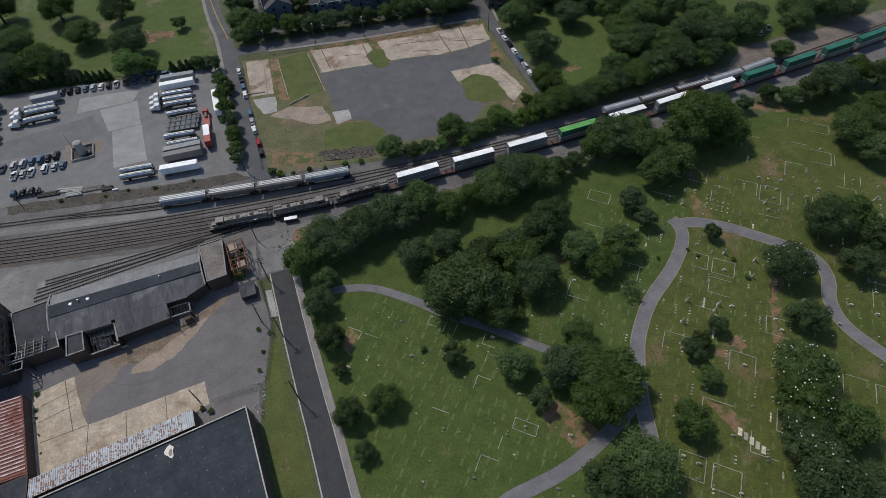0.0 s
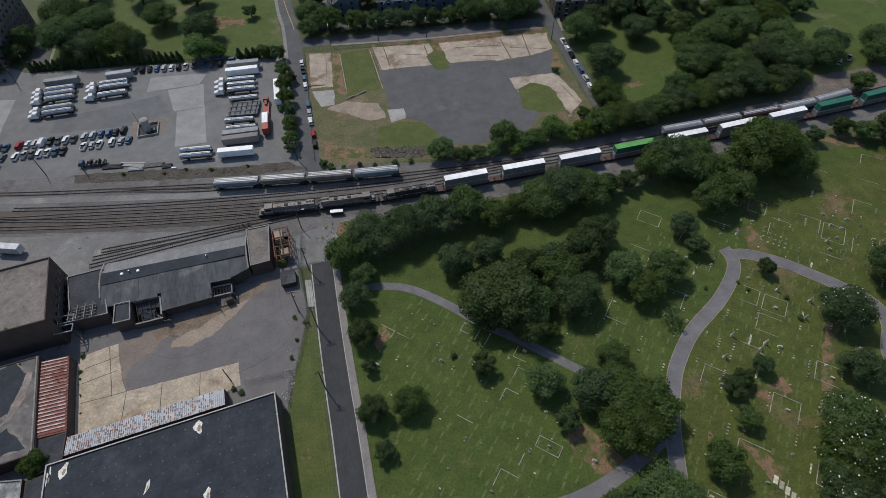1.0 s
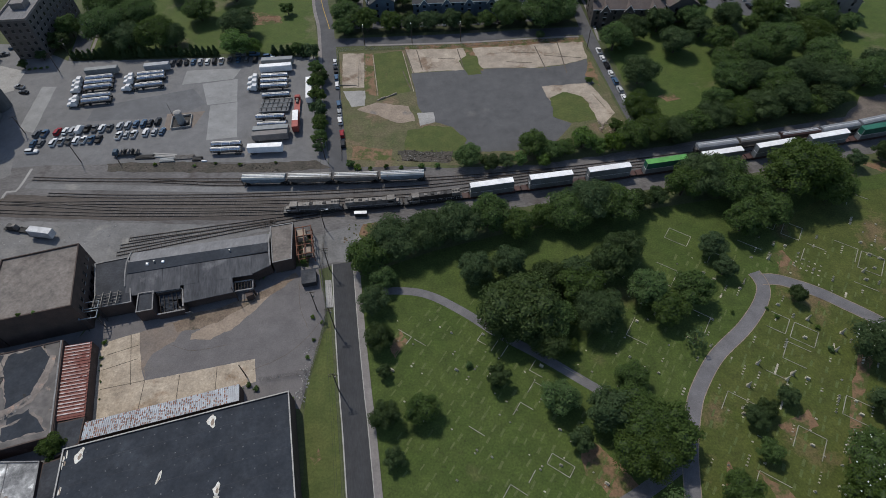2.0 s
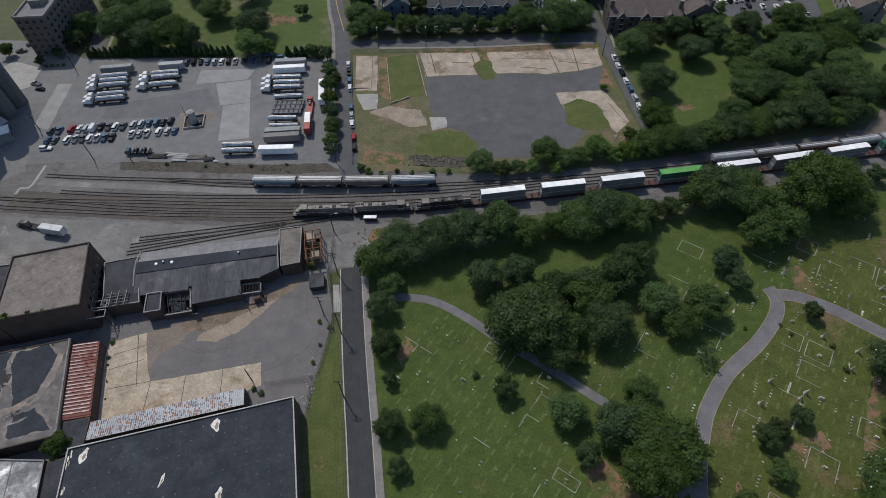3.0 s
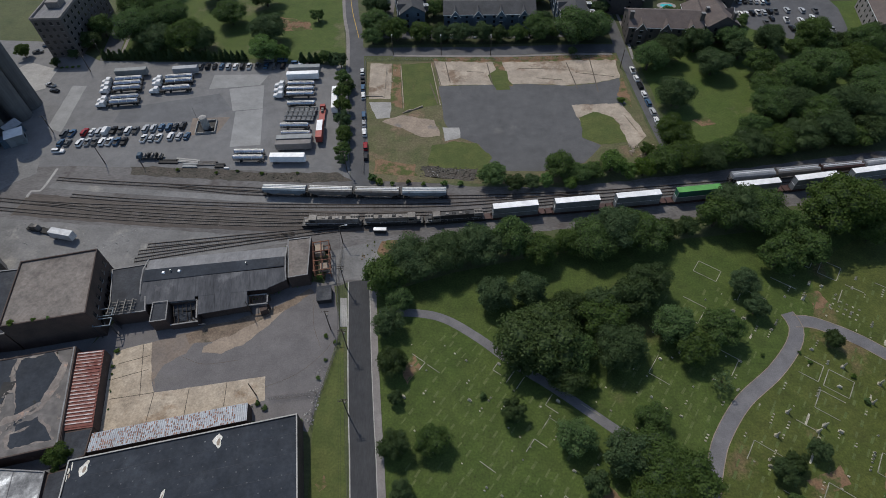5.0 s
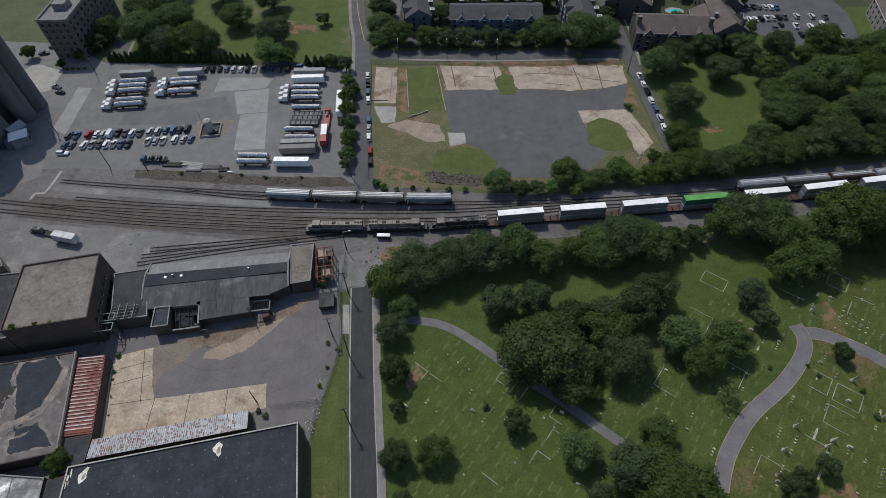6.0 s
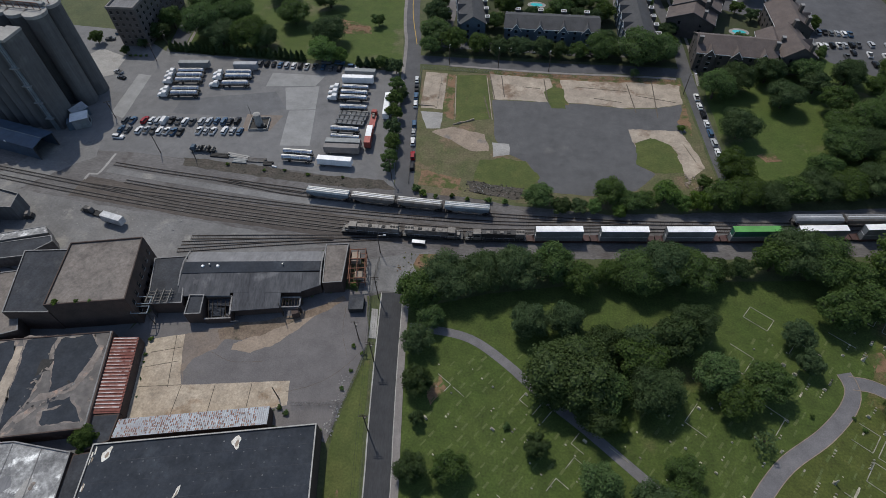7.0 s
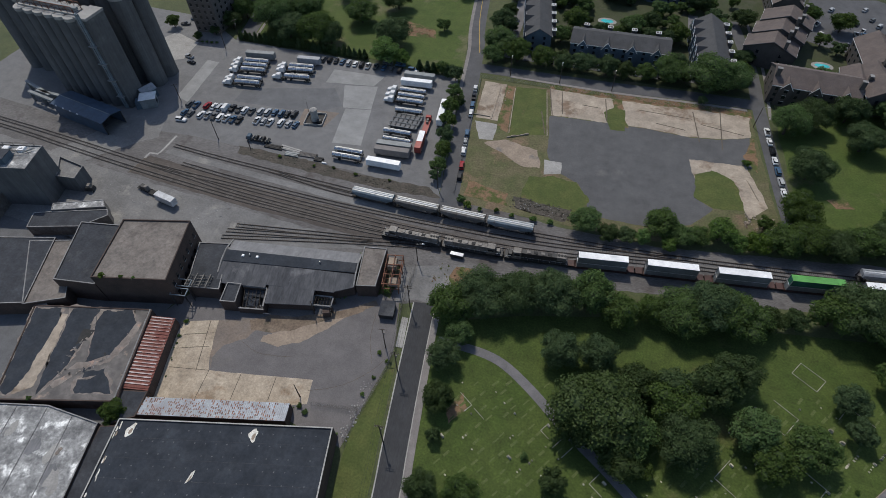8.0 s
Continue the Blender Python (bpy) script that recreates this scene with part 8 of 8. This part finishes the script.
        rim.put("chimney_cap", "trim_white", st, "white double-opening rim")
    return t


BLUE = "blue-grey clapboard townhouse row with a dark shingle roof"
house(-43.5, 291, 283, 40, 12, 8.4, 3.6, "siding_blue", "shingle_grey", BLUE, 4, 8, 3, 0, 5)
house(-1.5, 279.5, 4, 45, 14.5, 8.4, 2.8, "siding_blue", "shingle_grey", BLUE, 4, 10, 3, 0, 4)
house(39, 290, 277, 40, 13, 8.4, 3.8, "siding_blue", "shingle_grey", BLUE, 5, 9, 3, 0, 5)
house(2, 345, 4, 46, 12, 8.4, 4, "siding_blue", "shingle_grey", BLUE, 4, 8, 3, 0, 4)
BROWN = "dark apartment house with a broad brown shingle roof"
house(82, 271.5, 0, 34, 17, 9.0, 4.0, "siding_dark", "shingle_brown", BROWN, 3, 8, 3, 2)
house(99.5, 281, 90, 12, 12, 8.0, 3.2, "siding_dark", "shingle_brown", BROWN, 0, 3, 3, 1)
for k in range(3):
    gabled = house(65 + 3.4 * k, 296 + 11.5 * k, 80, 11.5, 22, 8.4 + 0.9 * k, 4.6, "siding_dark", "shingle_brown", BROWN, 0, 3, 3, 2)
    for sd in (-1, 1):
        zt = 13.2 + 0.9 * k
        Geo().tube((-6.25, 0, zt), (-6.25, sd * 11.6, zt - 4.75), 0.28, n=6).put("verge_board", "loco_black", gabled, "dark board along the gable's edge")
house(107, 277, 100, 22, 15, 9.0, 4.4, "siding_dark", "shingle_brown", BROWN, 1, 5, 3, 2)
house(110, 302, 95, 24, 16, 9.0, 4.6, "siding_dark", "shingle_brown", BROWN, 1, 5, 3, 3)
house(72, 352, 95, 30, 14, 9.0, 5.2, "siding_dark", "shingle_brown", BROWN, 2, 7, 3, 3)
house(190, 286, 82, 34, 14, 9.0, 5.2, "stucco", "shingle_brown", "pale apartment house with a brown shingle roof", 2, 7, 3, 3)
house(178, 345, 80, 34, 14, 9.0, 5.2, "stucco", "shingle_brown", "pale apartment house with a brown shingle roof", 2, 7, 3, 3)
house(-135, 345, 8, 30, 14, 8, 4.5, "siding_dark", "shingle_grey", "dark house beyond the park", 1, 6, 3, 2)
house(-205, 330, 20, 34, 16, 8, 4.5, "stucco", "shingle_grey", "pale house beyond the park", 1, 6, 3, 2)
patch("car_park", [(84, 322), (88, 366), (122, 376), (166, 350), (177, 302), (174, 276), (148, 270), (128, 280), (122, 292), (122, 316), (100, 316)], 0.05, "street", "asphalt car park among the houses", "car park", 2, 0.2)
patch("car_park", [(-44, 270), (-44, 262), (22, 266), (22, 273)], 0.06, "street", "parking bays in front of the houses", "car park")
patch("lane", [(-62, 330), (-54, 262), (-50, 262), (-54, 330)], 0.06, "path", "narrow lane between the houses", "road")
patch("lane", [(28, 330), (33, 268), (36.5, 268), (33, 330)], 0.06, "path", "narrow lane between the houses", "road")
g = Geo()
for k in range(12):
    m = Matrix.Translation((-38.8 + 5.6 * k, 266 + 0.35 * k, 0.06)) @ Matrix.Rotation(radians(5), 4, "Z")
    g.box(-0.08, 0.08, -3, 3, 0, 0.015, m=m)
tagged(g.put("bay_line", "paint_white"), "white parking bay lines", "marking", kind="stuff")
for x, y, s in ((-11.2, 311, 0.7), (90.5, 300.5, 0.7)):
    pl = [(x + s * 4 * math.cos(a) * (1 + 0.2 * math.cos(2 * a)), y + s * 2.8 * math.sin(a) * (1 + 0.2 * math.sin(3 * a))) for a in [k * math.pi / 9 for k in range(18)]]
    pk = [(x + s * 7 * math.cos(a), y + s * 4.8 * math.sin(a)) for a in [k * math.pi / 8 for k in range(16)]]
    patch("pool_deck", pk, 0.07, "concrete", "pale concrete pool deck", "deck")
    patch("pool", pl, 0.09, "pool_water", "turquoise swimming pool", "pool")
# playground in the park
patch("play_court", [(-114, 280), (-94, 276), (-90, 268), (-104, 266), (-116, 271)], 0.04, "red_soil", "reddish bark play area", "playground", 1.2, 0.8)
pf = thing("play_fence", "low reddish fence round the play court", "fence", pose(-99, 271, 0.03, 0, 0, -6))
for a in ((-5, 5, -2.1, -2.0), (-5, 5, 2.0, 2.1), (-5.05, -4.95, -2, 2), (4.95, 5.05, -2, 2)):
    Geo().box(*a, 0.9, 1.0).put("rail", "rust_frame", pf)
for k in range(6):
    for y in (-2.05, 2.05):
        Geo().box(-5 + 2 * k - 0.06, -5 + 2 * k + 0.06, y - 0.06, y + 0.06, 0, 1.0).put("post", "rust_frame", pf)
patch("park_road", [(-188, 235), (-180, 238), (-192, 290), (-205, 330), (-212, 326), (-200, 285)], 0.045, "street", "asphalt road beside the park", "road", 2, 0.1)
ribbon("pavement", [(-179, 239), (-190, 290), (-203, 332)], 1.4, 0.14, "sidewalk", "narrow concrete pavement", "pavement", low=0)

# ---- poles, wires, fences ----
def utility_pole(x, y, h=11.5, turn=0.0, arms=2, lamp=False):
    t = thing("utility_pole", "tall dark wooden utility pole" + (" with a street lamp" if lamp else " with crossarms"), "pole", pose(x, y, 0, 0, 0, turn), "utility poles")
    Geo().tube((0, 0, -0.2), (0, 0, h), 0.19, 0.12, 8).put("pole", "wood_pole", t)
    for k in range(arms):
        a = Geo().box(-1.3, 1.3, -0.07, 0.07, h - 0.5 - 0.9 * k, h - 0.36 - 0.9 * k).put("crossarm", "wood_pole", t)
        for q in (-1.15, -0.55, 0.55, 1.15):
            Geo().tube((q, 0, h - 0.36 - 0.9 * k), (q, 0, h - 0.16 - 0.9 * k), 0.05, n=6).put("insulator", "trim_pale", a)
    if arms:
        Geo().tube((0.35, 0.1, h - 3.0), (0.35, 0.1, h - 2.1), 0.24, n=8).put("transformer", "loco_grey", t)
    if lamp:
        Geo().tube((0, 0, h - 0.4), (2.2, 0, h + 0.1), 0.05, n=6).put("bracket", "galvanised", t)
        Geo().box(2.0, 2.9, -0.16, 0.16, h, h + 0.2, (0.1, 0.05)).put("lamp_head", "white_metal", t)
    return t


def wire(a, b, sag=0.8, name="overhead_wire"):
    a, b = Vector(a), Vector(b)
    side = Vector((-(b - a).y, (b - a).x, 0)).normalized() * 0.022
    up = Vector((0, 0, 0.022))
    pts = [a.lerp(b, k / 8) - Vector((0, 0, sag * 4 * (k / 8) * (1 - k / 8))) for k in range(9)]
    g = Geo().loft([[p + side, p + up, p - side, p - up] for p in pts])
    return tagged(g.put(name, "black"), "thin black overhead wire", "wire", "overhead wires")


poles = [(-33.2, 69.4), (-37.6, 90.2), (-42.6, 112.6), (-47.2, 131.0), (-26, 34)]
for i, (x, y) in enumerate(poles):
    utility_pole(x, y, 12 if i < 3 else 9.5, 10, 0 if i == 3 else 2, i == 3)
for a, b in ((4, 0), (0, 1), (1, 2)):
    for q in (-1.1, -0.5, 0.5, 1.1):
        (x0, y0), (x1, y1) = poles[a], poles[b]
        wire((x0 + q, y0 + 0.2 * q, 11.8), (x1 + q, y1 + 0.2 * q, 11.8))
for x, y, h, t_, ar in ((-70.6, 100.2, 7.5, 20, 0), (-61.2, 73.5, 8, 10, 0), (-150.8, 164.7, 9.5, 5, 0), (-182.6, 182.2, 9, 30, 1), (-188.2, 226.3, 10, 60, 1), (-187.2, 237, 10, 60, 1), (-52.6, 166.5, 11, 10, 1),
                        (-46, 247.6, 9, 95, 0), (-23, 248.8, 9, 95, 0), (0.5, 250, 9, 95, 0), (60.5, 243, 10, 20, 0), (-134.5, 163.8, 6, 10, 0), (-44.2, 96.5, 11, 10, 1)):
    utility_pole(x, y, h, t_, ar, lamp=ar == 0 and h > 8.5 and y > 240)
wire((-42.6, 112.6, 11.6), (-47.2, 131.0, 9.2)), wire((-47.2, 131, 9.2), (-52.6, 166.5, 10.6))


def mesh_fence(pts, label, h=2.0, name="fence"):
    t = thing(name, label, "fence", pose(pts[0][0], pts[0][1], 0), "yard fences")
    o = Vector((*pts[0], 0))
    for (x0, y0), (x1, y1) in zip(pts, pts[1:]):
        a, b = Vector((x0, y0, 0)) - o, Vector((x1, y1, 0)) - o
        n = max(1, int((b - a).length / 2.6))
        for k in range(n + 1):
            p = a.lerp(b, k / n)
            shared(("fpost", h), lambda q: Geo().tube((0, 0, -0.1), (0, 0, h + 0.05), 0.05, n=6).put("post", "loco_grey", q), t, pose(p.x, p.y, 0))
        for z in (0.15, h * 0.5, h):
            Geo().tube(a + Vector((0, 0, z)), b + Vector((0, 0, z)), 0.028, n=4).put("rail", "loco_grey", t)
        g = Geo()
        d = (b - a)
        m = int(d.length / 0.3)
        for k in range(m):
            p, q = a + d * (k / m), a + d * min(1, (k + 3) / m)
            g.tube(p + Vector((0, 0, 0.15)), q + Vector((0, 0, h)), 0.008, n=3, caps=False)
            g.tube(q + Vector((0, 0, 0.15)), p + Vector((0, 0, h)), 0.008, n=3, caps=False)
        g.put("mesh", "galvanised", t)["kind"] = "stuff"


mesh_fence([(-57, 72.4), (-44, 75.2), (-43.4, 65.6)], "rusty chain-link fence across the yard's corner")
mesh_fence([(-41.2, 96), (-41.2, 88), (-42.4, 77), (-44, 75.2)], "rusty chain-link fence along the verge")
mesh_fence([(-46.6, 128), (-45.4, 112.6), (-41.4, 97)], "tall chain-link fence beside the road", 2.4)
mesh_fence([(-58.8, 242.4), (-20, 244.6), (20, 247.4), (58, 252)], "low chain-link fence along the lot", 1.5)
mesh_fence([(-58.2, 241), (-46, 166)], "low chain-link fence along the lot", 1.5)

# low walls in the lot
for x, y, l, h, a in ((-31.6, 206.4, 4.8, 0.7, 31), (60.5, 203.5, 5.5, 0.5, 112), (-23.6, 226, 16, 0.3, 103), (-38.4, 223, 16, 0.3, 100), (-46.6, 226, 12, 0.35, 96), (-50.6, 215, 4.5, 0.5, 3)):
    w = thing("low_wall", "low broken concrete wall in the empty lot", "wall", pose(x, y, 0.03, 0, 0, a), "ruined walls")
    n = int(l * 2 / 2.4) + 1
    rr = random.Random(int(x * 10))
    for k in range(n):
        q = -l + k * 2 * l / n
        Geo().box(q, q + 2 * l / n - 0.05, -0.16, 0.16, -0.05, h * rr.uniform(0.6, 1.1)).put("wall_segment", "concrete_lot", w)
# rubble along the bank, the lot and the yard's corner
rb = random.Random(77)


def rubble(n, x0, x1, y0, y1, mat, label, smin=0.15, smax=0.5):
    g = Geo()
    for k in range(n):
        x, y, s = rb.uniform(x0, x1), rb.uniform(y0, y1), rb.uniform(smin, smax)
        m = Matrix.Translation((x, y, 0.03)) @ Euler((rb.uniform(-0.5, 0.5), rb.uniform(-0.5, 0.5), rb.uniform(0, 3))).to_matrix().to_4x4()
        g.box(-s, s, -s * rb.uniform(0.4, 1), s * rb.uniform(0.4, 1), -0.1, s * rb.uniform(0.4, 0.9), (s * 0.3, s * 0.2), m=m)
    tagged(g.put("rubble", mat), label, "rubble", kind="stuff")


rubble(170, -24, -2, 165.5, 172, "bank", "broken concrete and weeds", 0.1, 0.4)
rubble(60, -22, -4, 166, 171, "concrete", "pale broken concrete", 0.08, 0.25)
rubble(260, -135, -60, 159.5, 164.5, "bank", "loose earth clods and weeds", 0.08, 0.3)
rubble(70, -46, -42.6, 66, 84, "concrete", "pale rubble beside the fence", 0.1, 0.35)
rubble(60, 58, 68, 182, 190, "concrete_lot", "broken concrete at the lot's corner", 0.2, 0.6)
rubble(90, -53, -43, 214, 239, "concrete_lot", "scattered concrete bits", 0.1, 0.3)
rubble(40, -40, -30, 124, 133, "red_soil", "broken red brick pile", 0.15, 0.45)
rubble(50, -178, -120, 122, 133, "concrete", "scattered pale debris on the dusty yard", 0.1, 0.3)
# weeds along walls, fences and on the old roofs
for x, y, r in ((-45.2, 94, 0.8), (-43.5, 86, 0.7), (-44.4, 80, 0.8), (-47, 66.5, 1.2), (-57.5, 69.8, 1.1), (-60, 71, 0.9), (-52, 115.5, 1.5), (-51, 118.5, 1.2), (-66, 126.8, 1.3), (-64.5, 127.6, 1.0), (-41.8, 92, 0.8), (-107, 79, 0.7),
                (-110, 70, 0.6), (-108, 84, 0.9), (-96, 164, 0.8), (-120, 163, 0.9), (-104, 162.4, 0.8), (-86, 163.2, 0.9), (-72, 164.4, 0.8), (110, 92.4, 0.9), (111, 84.8, 1.2), (86, 97.4, 0.8), (99, 96, 0.8), (97, 99, 0.7)):
    tree(x, y, r, "mid", "growing by itself among weeds")
tree(-107, 50.8, 4.0, "mid", "growing between the sheds", 1.1)
for x, y, z, r in ((-134, 84.2, 12.9, 1.2), (-128, 85.8, 12.9, 0.9), (-124, 86.8, 12.9, 0.7), (-131, 46.2, 5.2, 0.9)):
    tree(x, y, r, "mid", "sprouting on the old roof's edge", z=z)
# pipework between the mill and the shed
pw = thing("pipework", "bent grey pipes and steel frames on the link roof", "pipes", pose(-109.5, 96, 6.0, 0, 0, 12))
for k in range(4):
    Geo().tube((-4 + 0.2 * k, -1.8 + 1.2 * k, 0.5), (4.5, -1.5 + 1.2 * k, 0.5), 0.12, n=6).put("pipe", "loco_grey", pw)
    Geo().box(-3.5 + 2.3 * k, -3.3 + 2.3 * k, -2.4, 2.6, 0, 0.9).put("frame", "loco_grey", pw)
for k in range(2):
    tr = thing("steel_tray", "open blue-grey steel frame beside the mill", "steel frame", pose(-113.6 + 1.0 * k, 93.6 - 3.4 * k, 0, 0, 0, 12))
    for a in ((-2.6, 2.6, -1.4, -1.2), (-2.6, 2.6, 1.2, 1.4), (-2.6, -2.4, -1.2, 1.2), (2.4, 2.6, -1.2, 1.2)):
        Geo().box(*a, 6.4, 6.7).put("beam", "hopper_blue", tr)
    for x in (-2.5, 2.5):
        for y in (-1.3, 1.3):
            Geo().box(x - 0.1, x + 0.1, y - 0.1, y + 0.1, -0.1, 6.4).put("leg", "loco_black", tr)
# crack sealing on the yard
g = Geo()
for pts in ([(-60, 76), (-54, 79), (-49, 83), (-45, 88), (-42.5, 93)], [(-88, 84), (-80, 82), (-70, 84)], [(-52, 107), (-50, 98), (-46, 90)]):
    line = curve_points(pts, 0.8)
    for a, b in zip(line, line[1:]):
        a = a + Vector((rb.uniform(-0.15, 0.15), rb.uniform(-0.15, 0.15), 0))
        d = b - a
        g.box(0, d.length, -0.06, 0.06, 0, 0.012, m=Matrix.Translation((a.x, a.y, 0.052)) @ Matrix.Rotation(math.atan2(d.y, d.x), 4, "Z"))
tagged(g.put("crack", "seam"), "dark cracks in the yard's asphalt", "crack", kind="stuff")

# weeds at the foot of the works' walls and along the yard's edges
for k in range(26):
    a = random.Random(300 + k)
    u = a.random()
    if k < 14:
        x, y = -84 + 31 * u, 99.2 + 15.2 * u + a.uniform(-0.4, 0.6)
    elif k < 20:
        x, y = -107.6 + 7.5 * u, 79 - 17.5 * u + a.uniform(-0.8, 0.8)
    else:
        x, y = -68 + 9 * u, 68.3 + 2.2 * u + a.uniform(-0.5, 0.4)
    tree(x, y, a.uniform(0.25, 0.5), "mid" if k % 3 else "bright", "growing by itself among weeds")

# trees between the meadow and the car park
for x, y, r, lf in ((132, 266, 5.4, "dark"), (146, 263, 5.0, "mid"), (155, 260, 6.0, "mid"), (163, 264, 5.0, "dark"), (171, 263, 6.8, "mid"), (180, 271, 6.0, "dark"), (190, 279, 6.4, "mid"), (141, 258, 5.0, "mid"), (184, 256, 6.2, "mid")):
    tree(x, y, r, lf, "between the meadow and the car park")
